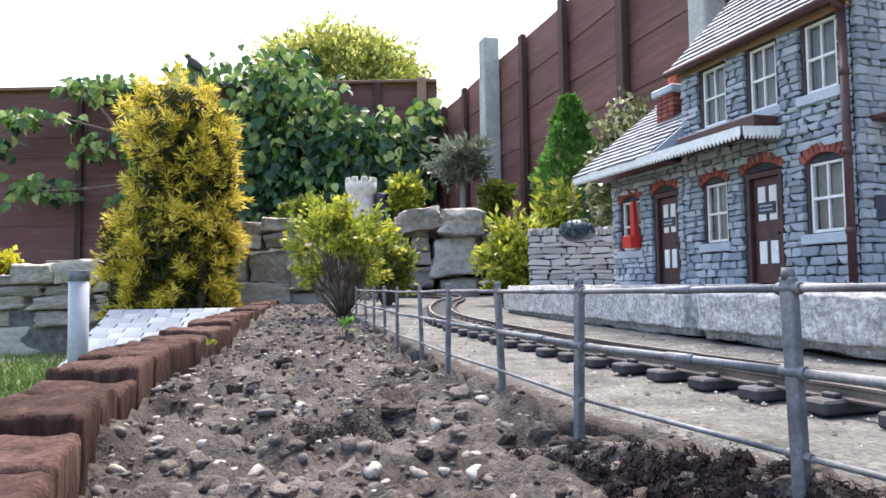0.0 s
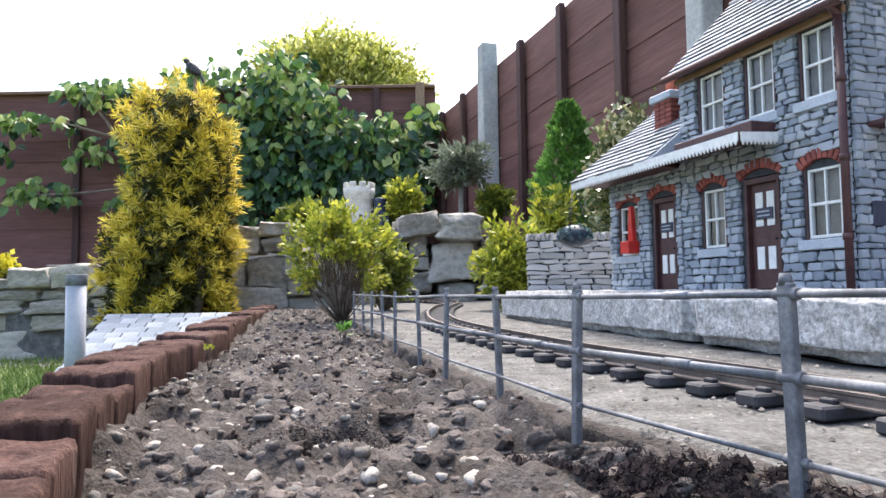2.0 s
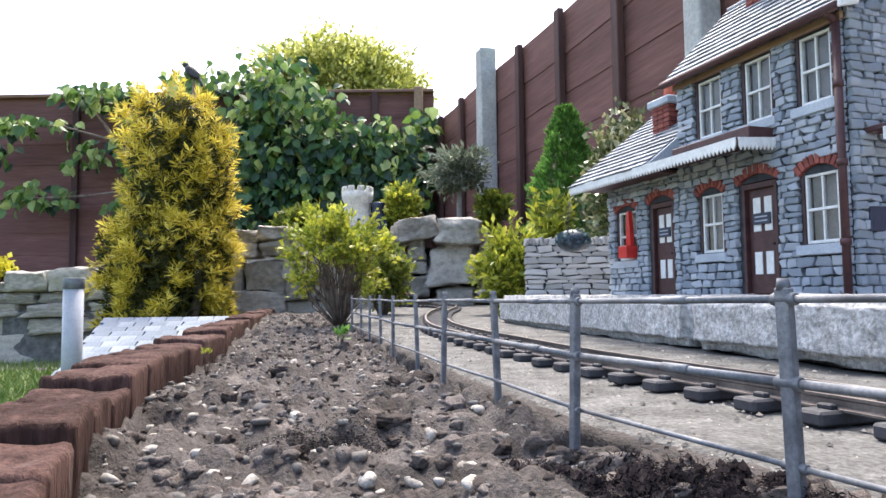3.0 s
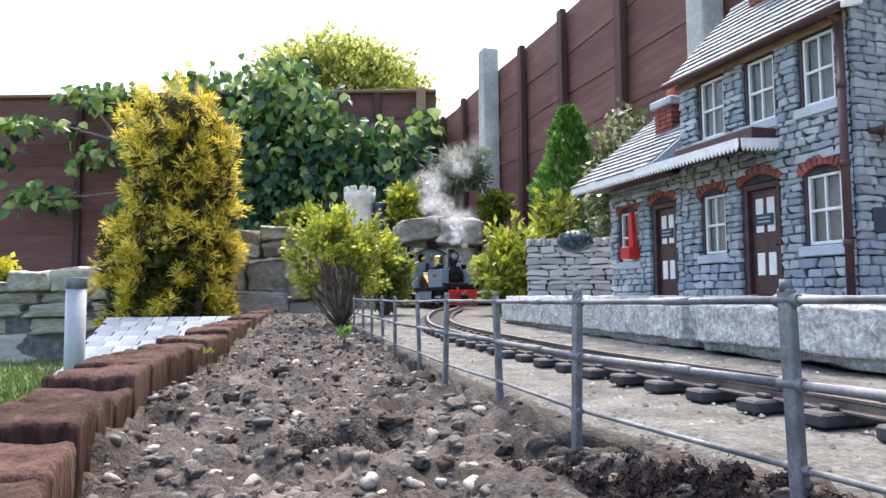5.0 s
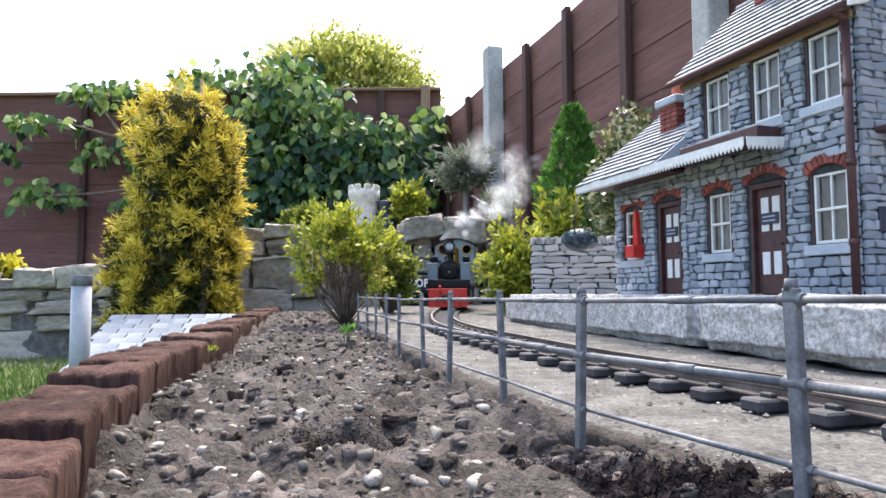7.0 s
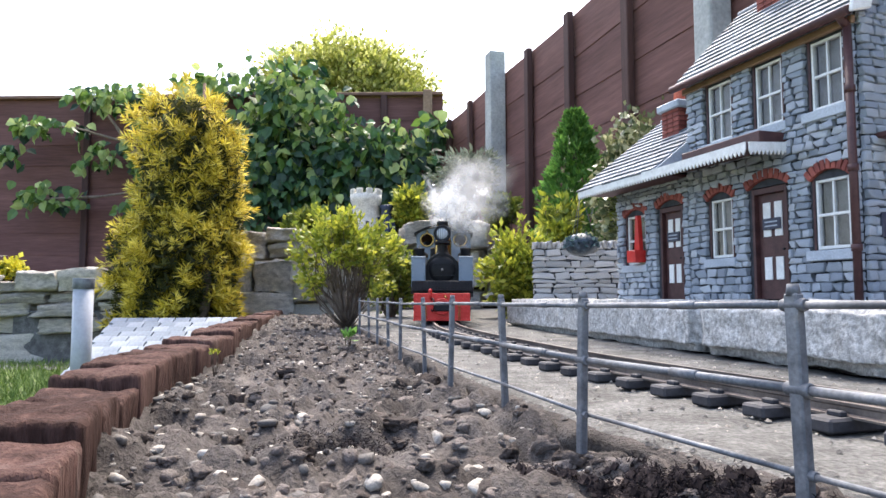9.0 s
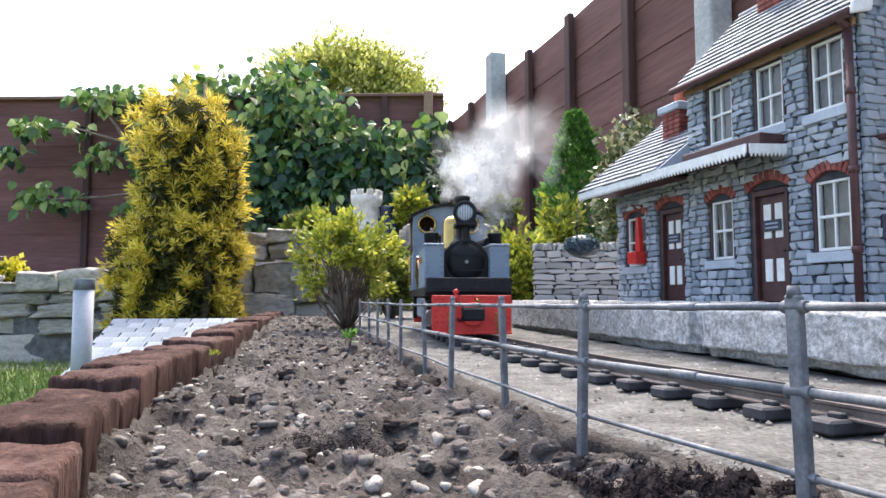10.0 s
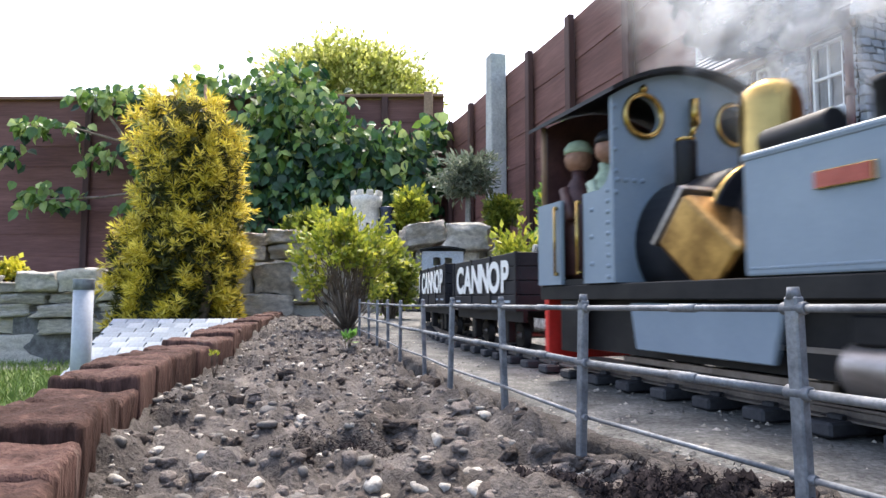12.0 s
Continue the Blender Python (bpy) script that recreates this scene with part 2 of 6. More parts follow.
RED = mat("red_paint", (0.55, 0.025, 0.02), (0.66, 0.045, 0.035), 0.38, scale=60, fine=500, bump=0.1, dist=0.0002, wear=0.1)
BLIND = mat("net_curtain", (0.28, 0.27, 0.26), (0.36, 0.35, 0.34), 0.9, scale=120, fine=900)
GREYWALL = mat("grey_model_stone", (0.35, 0.345, 0.33), (0.54, 0.53, 0.515), 0.85, scale=60, fine=600, bump=0.6, dist=0.0007, pick="object", spread=0.5, wear=0.3)
BLUEGREY = mat("blue_grey_enamel", (0.19, 0.24, 0.295), (0.215, 0.268, 0.325), 0.45, scale=25, fine=500, bump=0.05, dist=0.0002, wear=0.05)
BLACK = mat("satin_black", (0.012, 0.012, 0.015), (0.022, 0.022, 0.026), 0.42, scale=40, fine=400, bump=0.1, dist=0.0002, spec=0.2)
SOOT = mat("sooty_black", (0.008, 0.008, 0.010), (0.020, 0.019, 0.019), 0.5, scale=40, fine=400, bump=0.2, dist=0.0003, spec=0.2)
BRASS = mat("polished_brass", (0.36, 0.235, 0.075), (0.52, 0.35, 0.12), 0.22, metal=1.0, scale=30, fine=300, bump=0.03, dist=0.0002, wear=0.08)
# Brass with the dark surroundings it mirrors put into its colour.
DARK_BRASS = mat("dark_reflection_brass", (0.15, 0.085, 0.03), (0.33, 0.20, 0.07), 0.3, metal=1.0, scale=45, fine=300, bump=0.08, dist=0.0003, wear=0.2)
STEEL = mat("oily_steel", (0.20, 0.18, 0.17), (0.33, 0.30, 0.29), 0.4, metal=0.8, scale=40, fine=400, bump=0.1, dist=0.0002)
LAMPGLASS = mat("lamp_lens", (0.55, 0.57, 0.58), (0.70, 0.72, 0.72), 0.12, scale=40, fine=400, bump=0, spec=0.8, wear=0.05)
WAGON = mat("black_wagon_paint", (0.014, 0.014, 0.018), (0.026, 0.026, 0.032), 0.5, scale=40, fine=500, bump=0.15, dist=0.0003, spec=0.2)


# ---- lines of the plan ----
def along(points):
    """Straight steps through (y, x) points: x at any y."""
    ys, xs = [p[0] for p in points], [p[1] for p in points]
    return lambda y: float(np.interp(y, ys, xs))


log_x = along([(-0.4, -0.02), (0.0, -0.055), (0.164, -0.105), (0.292, -0.152), (0.379, -0.178), (0.541, -0.216), (0.78, -0.243), (1.09, -0.318), (1.9, -0.468), (2.3, -0.54)])
fence_x = along([(-0.6, 0.39), (0.085, 0.137), (0.188, 0.097), (0.29, 0.06), (0.397, 0.034), (0.49, 0.007), (0.62, -0.018), (0.73, -0.045), (0.84, -0.068), (0.95, -0.091), (1.07, -0.118), (1.2, -0.15), (1.5, -0.22), (2.3, -0.40)])
bed_edge = lambda y: fence_x(y) + 0.004 + 0.018 * min(max((0.31 - y) / 0.10, 0.0), 1.0)
platform_x = along([(-0.7, 0.59), (0.07, 0.396), (0.69, 0.2555), (1.31, 0.122)])
right_fence_x = lambda y: -0.02 + (4.6 - y) * 0.283

TRACK = [(0.496, -0.58), (0.37, -0.20), (0.262, 0.122), (0.2025, 0.30), (0.144, 0.478), (0.107, 0.595), (0.068, 0.745), (0.036, 0.88), (0.011, 1.04), (0.001, 1.25), (0.002, 1.45),
         (0.014, 1.70), (0.036, 1.92), (0.046, 2.10), (0.032, 2.26), (-0.03, 2.40), (-0.15, 2.49), (-0.40, 2.53), (-0.80, 2.53), (-1.45, 2.53)]


def smooth_line(points, n=24):
    """Catmull-Rom through the points, in short steps."""
    p = [np.array(q, float) for q in points]
    p = [2 * p[0] - p[1]] + p + [2 * p[-1] - p[-2]]
    out = []
    for i in range(1, len(p) - 2):
        for k in range(n):
            t = k / n
            out.append(0.5 * (2 * p[i] + (p[i + 1] - p[i - 1]) * t + (2 * p[i - 1] - 5 * p[i] + 4 * p[i + 1] - p[i + 2]) * t * t
                              + (3 * p[i] - p[i - 1] - 3 * p[i + 1] + p[i + 2]) * t ** 3))
    out.append(p[-2])
    return np.array(out)


def grade(y):
    """The track climbs a little towards the far curve."""
    return 0.0095 * max(0.0, y - 0.55)


LINE = smooth_line(TRACK)
LINE_S = np.concatenate([[0], np.cumsum(np.linalg.norm(np.diff(LINE, axis=0), axis=1))])


def on_line(s):
    """The track's centre s metres along, from the near end."""
    return np.array([np.interp(s, LINE_S, LINE[:, 0]), np.interp(s, LINE_S, LINE[:, 1])])


# ---- ground and beds ----
LAWN = -0.165
bm = bmesh.new()
bmesh.ops.create_grid(bm, x_segments=8, y_segments=8, size=300)
ground = part("ground", bm, TURF)
ground.location.z = LAWN
tagged(ground, "short green lawn below the raised railway bed", "lawn", kind="structure")


def lawn_blades():
    rng = np.random.default_rng(5)
    v, f = [], []
    for _ in range(26000):
        y = rng.uniform(0.9, 2.36)
        x = rng.uniform(-2.0, -0.30) * max(y, 1.2) / 1.9
        if x > log_x(y) - 0.08:
            continue
        h, a, w = rng.uniform(0.012, 0.032), rng.uniform(0, 6.28), 0.0016
        lean = rng.normal(0, 0.012, 2)
        i = len(v)
        v += [(x - w * math.cos(a), y - w * math.sin(a), LAWN), (x + w * math.cos(a), y + w * math.sin(a), LAWN), (x + lean[0], y + lean[1], LAWN + h)]
        f.append((i, i + 1, i + 2))
    tagged(pydata("grass", v, f, GRASS), "short green lawn grass blades", "grass", kind="stuff")


lawn_blades()


def gravel_strip():
    """Loose grey gravel at the foot of the lawn wall."""
    rng = np.random.default_rng(15)
    v, f = [], []
    for _ in range(1500):
        x, y, r = rng.uniform(-2.2, -0.9), rng.uniform(2.16, 2.38), rng.uniform(0.004, 0.012)
        i = len(v)
        for q in ((1, 0, 0), (-1, 0.2, 0), (0.2, 1, 0), (0, -1, 0), (0.1, 0.1, 0.8), (0, 0, -0.3)):
            v.append((x + r * q[0] * rng.uniform(0.7, 1.3), y + r * q[1] * rng.uniform(0.7, 1.3), LAWN + 0.002 + r * q[2]))
        f += [(i + a, i + b, i + 4) for a, b in ((0, 2), (2, 1), (1, 3), (3, 0))]
    tagged(pydata("gravel", v, f, PEBBLE), "loose pale grey gravel at the foot of the wall", "gravel", kind="stuff")


gravel_strip()


def soil_height(x, y):
    """Crumbly surface of the planting bed."""
    p = Vector((x, y, 0.0))
    z = -0.015 + 0.010 * noise.noise(p * 7.0) + 0.008 * noise.noise(p * 21.0) + 0.0055 * noise.noise(p * 95.0) + 0.0026 * noise.noise(p * 210.0) + 0.0012 * noise.noise(p * 420.0)
    z += 0.014 * abs(noise.noise(p * 37.0 + Vector((3, 1, 0)))) - 0.020 * max(0.0, noise.noise(p * 26.0 + Vector((9, 4, 0))) - 0.22)
    z -= 0.016 * math.exp(-((x + 0.062) / 0.016) ** 2 - ((y - 0.318) / 0.010) ** 2) + 0.014 * math.exp(-((x - 0.010) / 0.014) ** 2 - ((y - 0.40) / 0.012) ** 2)
    z += 0.009 * math.exp(-((x + 0.045) / 0.03) ** 2 - ((y - 0.345) / 0.014) ** 2)
    edge = bed_edge(y) - x
    z += 0.009 * math.exp(-((edge - 0.006) / 0.022) ** 2) * min(max((0.95 - y) / 0.4, 0.0), 1.0)
    z += 0.006 * math.exp(-((x - 0.075) / 0.05) ** 2 - ((y - 0.205) / 0.03) ** 2)
    z += 0.010 * min(max((y - 0.5) / 0.8, 0.0), 1.4)
    if math.hypot(x, y) < 0.14:
        z = min(z, -0.004)
    return z


def soil_bed():
    ny, nx = 430, 190
    ys = -0.25 + (2.55) * (np.linspace(0, 1, ny) ** 1.75)
    v, f = [], []
    for y in ys:
        x0, x1 = log_x(y) + 0.004, bed_edge(y)
        for x in np.linspace(x0, x1, nx):
            v.append((x, y, soil_height(x, y)))
    for j in range(ny - 1):
        for i in range(nx - 1):
            a = j * nx + i
            f.append((a, a + 1, a + nx + 1, a + nx))
    # the bed's body, down to the lawn
    base = len(v)
    rim = [j * nx for j in range(ny)] + [(ny - 1) * nx + i for i in range(1, nx)] + [j * nx + nx - 1 for j in range(ny - 2, -1, -1)] + [i for i in range(nx - 2, 0, -1)]
    for r in rim:
        v.append((v[r][0], v[r][1], -0.28))
    n = len(rim)
    for k in range(n):
        f.append((rim[k], rim[(k + 1) % n], base + (k + 1) % n, base + k))
    ob = pydata("planting_bed", v, f, SOIL, smooth=True)
    tagged(ob, "crumbly dark brown soil of the raised planting bed", "soil bed", kind="structure")


soil_bed()


def scatter_stones(name, count, size, material, label, category, seed, flat=(0.45, 0.85), reach=(-0.1, 2.1), sink=-0.08, jag=0.22, lean_left=1.0, detail=2, freq=1.6):
    """Many small stones or crumbs lying on the soil, in one mesh; each is one of two dozen lumpy shapes."""
    rng = np.random.default_rng(seed)
    one = bmesh.new()
    bmesh.ops.create_icosphere(one, subdivisions=detail, radius=1.0)
    ball = [v.co.copy() for v in one.verts]
    tri = np.array([[v.index for v in fc.verts] for fc in one.faces])
    one.free()
    shapes = []
    for k in range(24):
        o = Vector((seed * 5.3 + k * 7.7, k * 3.1, 0))
        pts = []
        for c in ball:
            n = 1 + jag * 1.5 * noise.noise(c * freq + o) + jag * 0.7 * noise.noise(c * freq * 2.7 + o)
            q = c * n
            pts.append((max(min(q.x, 0.82), -0.86), max(min(q.y, 0.84), -0.8), max(min(q.z, 0.8), -0.9)))
        shapes.append(np.array(pts))
    vs, fs, k = [], [], 0
    while k < count:
        y = reach[0] + (reach[1] - reach[0]) * rng.random() ** 1.6
        x0, x1 = log_x(y) + 0.010, bed_edge(y) - 0.005
        x = x0 + (x1 - x0) * rng.random() ** lean_left
        r = size[0] * (size[1] / size[0]) ** (rng.random() ** 1.5)
        if math.hypot(x, y) < 0.12:
            continue
        pts = shapes[rng.integers(24)] * np.array([r * rng.uniform(0.8, 1.6), r, r * rng.uniform(*flat)])
        a, b = rng.uniform(0, 6.28), rng.normal(0, 0.4)
        ca, sa, cb, sb = math.cos(a), math.sin(a), math.cos(b), math.sin(b)
        rot = np.array([[ca, -sa, 0], [sa, ca, 0], [0, 0, 1]]) @ np.array([[1, 0, 0], [0, cb, -sb], [0, sb, cb]])
        pts = pts @ rot.T + np.array([x, y, soil_height(x, y) + r * sink])
        fs.append(tri + k * len(ball))
        vs.append(pts)
        k += 1
    tagged(pydata(name, np.concatenate(vs), np.concatenate(fs), material, smooth=True), label, category, kind="stuff")


scatter_stones("pebbles", 3000, (0.0009, 0.0040), PEBBLE, "pale grey and tan pebbles in the soil", "pebbles", 3, sink=-0.35, lean_left=1.5)
scatter_stones("flat_stones", 260, (0.0026, 0.0062), PEBBLE, "flat grey and buff stones half sunk in the soil", "stones", 6, flat=(0.35, 0.6), sink=-0.25, lean_left=1.25, reach=(0.14, 2.1))
scatter_stones("soil_crumbs", 5200, (0.0008, 0.0042), CLOD, "dark brown crumbs and clods of soil", "soil", 4, flat=(0.55, 0.95), sink=-0.35, jag=0.5, freq=2.4, lean_left=0.85)
scatter_stones("soil_clods", 620, (0.0036, 0.0095), CLOD, "rough dark lumps of broken soil", "soil", 7, flat=(0.4, 0.75), sink=-0.3, jag=0.6, freq=2.2, lean_left=0.7, reach=(0.16, 2.0), detail=3)


def root_fibres():
    """A heap of dark fibrous compost by the fence."""
    rng = np.random.default_rng(19)
    v, f = [], []
    for _ in range(15000):
        if rng.random() < 0.8:
            y = float(np.clip(0.200 + 0.024 * rng.normal(), 0.168, 0.255))
            x = bed_edge(y) - 0.014 - 0.050 * rng.random()
        else:
            x, y = -0.055 + 0.018 * rng.normal(), 0.325 + 0.010 * rng.normal()
        z = soil_height(x, y) + 0.0045 * rng.random() ** 1.5
        d = unit(rng.normal(size=3) * np.array([1, 1, 0.55]) + np.array([0, 0, 0.3]))
        e = unit(np.cross(d, rng.normal(size=3)))
        ln, w = rng.uniform(0.0008, 0.0026), 0.00016
        c = np.array([x, y, z])
        bend = e * ln * rng.uniform(-0.3, 0.3) + np.array([0, 0, -0.15 * ln])
        i = len(v)
        v += [c - e * w, c + e * w, c + d * ln * 0.55 + e * w, c + d * ln * 0.55 - e * w, c + d * ln + bend]
        f += [(i, i + 1, i + 2, i + 3), (i + 3, i + 2, i + 4)]
    for _ in range(4200):                     # the crumbs between the fibres
        y = float(np.clip(0.200 + 0.022 * rng.normal(), 0.168, 0.255))
        x = bed_edge(y) - 0.012 - 0.050 * rng.random()
        r = rng.uniform(0.0005, 0.0022)
        c = np.array([x, y, soil_height(x, y) + r * rng.uniform(-0.2, 0.9)])
        i = len(v)
        for q in ((1, 0, -0.3), (-0.8, 0.5, -0.2), (-0.2, -1, -0.2), (0.1, 0.4, 0.9), (0.5, -0.5, 0.6)):
            v.append(c + r * np.array(q) * rng.uniform(0.6, 1.3, 3))
        f += [(i, i + 1, i + 3), (i + 1, i + 2, i + 3), (i + 2, i, i + 4), (i, i + 3, i + 4), (i + 3, i + 2, i + 4)]
    tagged(pydata("compost_fibres", v, f, FIBRE), "dark fibrous compost heaped on the soil", "compost", kind="stuff")


def unit(a):
    return a / np.maximum(np.linalg.norm(a, axis=-1, keepdims=True), 1e-9)


FIBRE = mat("dark_fibre", (0.012, 0.009, 0.010), (0.035, 0.027, 0.027), 0.95, scale=80, fine=500, bump=0, pick="island", spread=0.5, spec=0.1)
root_fibres()


def track_bed():
    ys = list(np.arange(-0.6, 2.36, 0.02)) + [2.37, 2.38, 2.45, 2.55, 2.66]
    v, f, nx = [], [], 24
    for y in ys:
        x0 = bed_edge(y) + 0.004 if y < 2.375 else -1.5
        x1 = platform_x(y) + 0.03 if y < 1.33 else 0.55
        x0 += 0.004 * noise.noise(Vector((y * 30, 0, 0)))
        for i in range(nx):
            x = x0 + (x1 - x0) * i / (nx - 1)
            v.append((x, y, grade(y) + 0.0022 * noise.noise(Vector((x * 22, y * 22, 2))) - (0.004 if i == 0 else 0.0)))
    for j in range(len(ys) - 1):
        for i in range(nx - 1):
            a = j * nx + i
            f.append((a, a + 1, a + nx + 1, a + nx))
    ny, base = len(ys), len(v)
    rim = [j * nx for j in range(ny)] + [(ny - 1) * nx + i for i in range(1, nx)] + [j * nx + nx - 1 for j in range(ny - 2, -1, -1)] + [i for i in range(nx - 2, 0, -1)]
    for r in rim:
        v.append((v[r][0], v[r][1], -0.28))
    n = len(rim)
    for k in range(n):
        f.append((rim[k], rim[(k + 1) % n], base + (k + 1) % n, base + k))
    ob = pydata("track_bed", v, f, BED, smooth=True)
    tagged(ob, "pale sandy concrete bed under the model track", "concrete bed", kind="structure")
    # its earthy edge above the soil
    v, f = [], []
    ye = np.arange(-0.55, 1.5, 0.006)
    for y in ye:
        for k, z in enumerate((0.001, -0.001, -0.006, -0.012, -0.02, -0.035)):
            v.append((bed_edge(y) + 0.0025 - 0.0012 * k + 0.006 * noise.noise(Vector((y * 70, z * 120, 3))) + (0.008 if k == 0 else 0), y, grade(y) + z - 0.0015 * abs(noise.noise(Vector((y * 55, 0, k))))))
    for j in range(len(ye) - 1):
        for i in range(5):
            a = j * 6 + i
            f.append((a, a + 6, a + 7, a + 1))
    pydata("bed_edge", v, f, SOIL, ob, "earth-covered rough edge of the concrete", smooth=True)


track_bed()


def bed_grit():
    """Loose grit and crumbs on the concrete beside the rails."""
    rng = np.random.default_rng(23)
    v, f = [], []
    for _ in range(2600):
        y = 0.1 + 1.5 * rng.random() ** 1.7
        x0, x1 = bed_edge(y) + 0.008, platform_x(min(y, 1.3)) - 0.004
        x = x0 + (x1 - x0) * rng.random() ** 1.3
        r = 0.0005 + 0.0016 * rng.random() ** 3
        i = len(v)
        for q in ((1, 0, 0), (-1, 0.2, 0), (0.2, 1, 0), (0, -1, 0), (0.1, 0.1, 0.8)):
            v.append((x + r * q[0] * rng.uniform(0.7, 1.3), y + r * q[1] * rng.uniform(0.7, 1.3), grade(y) + 0.0006 + r * q[2]))
        f += [(i + a, i + b, i + 4) for a, b in ((0, 2), (2, 1), (1, 3), (3, 0))]
    tagged(pydata("grit", v, f, PEBBLE), "loose grit and crumbs on the concrete bed", "grit", kind="stuff")


bed_grit()


def soil_block(name, outline, z0, z1, label):
    ob = part(name, bm_prism(outline, z0, z1, "xy"), TERRACE)
    return tagged(ob, label, "soil", kind="structure")


soil_block("border_soil", [(0.60, -0.8), (1.6, -4.3), (2.50, -4.3), (0.51, 2.7), (0.56, 2.7)], -0.28, 0.035, "dark soil of the border along the fence")
soil_block("terrace_soil", [(-0.95, 2.84), (0.46, 2.84), (0.02, 4.52), (-0.95, 4.52)], -0.28, 0.26, "dark soil of the raised terrace behind the stones")
soil_block("fence_border_soil", [(-0.952, 2.70), (-0.952, 4.58), (-4.6, 4.66), (-4.6, 2.70)], -0.28, 0.155, "dark soil of the border below the back fence")


# ---- fences of the garden ----
def board_fence(name, p0, p1, z_low, z_high, panel, label, posts, board=0.155, cap=True):
    """A stained fence of overlapping boards between posts, from p0 to p1 on the plan."""
    p0, p1 = Vector((*p0, 0)), Vector((*p1, 0))
    d = p1 - p0
    length = d.length
    m = Matrix.Translation(p0) @ Matrix.Rotation(math.atan2(d.y, d.x), 4, "Z")
    fence = thing(name, label, "fence", m, kind="structure")
    n = int((z_high - z_low) / board)
    step = (z_high - z_low) / n
    for k in range(n):
        # a lapped board: thick at the foot, thin at the head
        bm = bmesh.new()
        cuts = max(2, int(length / 0.25))
        rows = []
        for i in range(cuts + 1):
            x = length * i / cuts
            w = 0.022 * noise.noise(Vector((x * 1.1, k * 5.1, 0))) + 0.008 * noise.noise(Vector((x * 4, k * 3.1, 1)))
            z0 = z_low + k * step + w
            rows.append([bm.verts.new(q) for q in ((x, 0.0055, z0), (x, 0.009, z0 + step * 1.06), (x, 0.013, z0 + step * 1.06), (x, 0.014, z0))])
        for a, b in zip(rows, rows[1:]):
            for j in range(4):
                bm.faces.new((a[j], a[(j + 1) % 4], b[(j + 1) % 4], b[j]))
        bmesh.ops.recalc_face_normals(bm, faces=bm.faces)
        part("board", bm, FENCE, fence)
    for s in posts:
        part("batten", bm_box(s - 0.022, -0.028, z_low, s + 0.022, -0.002, z_high + 0.005, 0.003), FENCE_POST, fence)
    if cap:
        part("capping", bm_box(-0.01, -0.03, z_high, length, 0.03, z_high + 0.022, 0.003), FENCE_CAP, fence)
    return fence


# board faces look towards the camera (local -y)
back_fence = board_fence("fence_back", (-4.6, 4.73), (0.004, 4.599), 0.20, 1.455, 1.8, "dark brown stained overlap board fence with a capping rail", [1.0, 2.13, 3.2, 4.2])
# the run far behind the camera is unseen, added to block sun from there
right_fence = board_fence("fence_right", (-0.02, 4.6), (right_fence_x(-4.2), -4.2), 0.02, 1.205, 1.8, "dark brown stained overlap board fence along the border", [0.289, 0.719, 1.585, 2.0, 2.438, 3.35, 3.8, 4.25, 5.1, 6.0, 7.0, 8.0], cap=False)


def concrete_post(y, w, top):
    x = right_fence_x(y) - 0.042
    ob = part("concrete_post", bm_box(-w / 2, -w / 2, -0.28, w / 2, w / 2, top, 0.008, seg=2), CONCRETE_POST)
    ob.matrix_world = pose(x, y, 0, rz=16)
    tagged(ob, "pale grey weathered concrete fence post", "fence post", group="concrete fence posts")


concrete_post(3.42, 0.085, 1.32)
concrete_post(1.79, 0.072, 1.32)
tp = part("timber_post", bm_box(-0.03, -0.03, 0.2, 0.03, 0.03, 1.47, 0.004), TIMBER)
tp.matrix_world = pose(-0.10, 4.53, 0)
tagged(tp, "bare sawn timber post at the fence corner", "fence post")

# ---- rock walls ----
POOL = []
for k in range(9):
    bm = rough_stone(1, 1, 1, k + 1, cuts=4, amount=0.15, bevel=0.12)
    me = bpy.data.meshes.new("stone")
    bm.to_mesh(me)
    bm.free()
    me.materials.append(ROCK)
    POOL.append(me)


def stone_at(parent, centre, size, turn, k, tilt=0.0):
    """One quarried stone, its foot at centre."""
    ob = new("stone", POOL[k % len(POOL)])
    ob.parent = parent
    ob.matrix_parent_inverse = parent.matrix_world.inverted()
    ob.matrix_basis = pose(*centre, ry=tilt, rz=turn) @ Matrix.Diagonal((*size, 1))
    return ob


def laid_wall(name, y, depth, stones, label, seed, core=None):
    """Single stones laid by hand: x from, x to, foot and head of each, their faces near y."""
    rng = random.Random(seed)
    wall = thing(name, label, "stone wall", kind="structure")
    for k, (x0, x1, z0, z1) in enumerate(stones):
        d = depth * rng.uniform(0.9, 1.15)
        stone_at(wall, ((x0 + x1) / 2, y + depth / 2 + rng.uniform(-0.016, 0.016), z0 - 0.002), ((x1 - x0) * 0.91, d, (z1 - z0) * 0.90), rng.uniform(-5, 5), rng.randrange(9), rng.uniform(-3, 3))
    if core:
        # dark sheet behind the stones, so that the open joints read as shade
        part("gap_shade", bm_box(core[0], y + depth * 0.85, -0.28, core[1], y + depth * 1.05, core[2]), GAP, wall)
    return wall


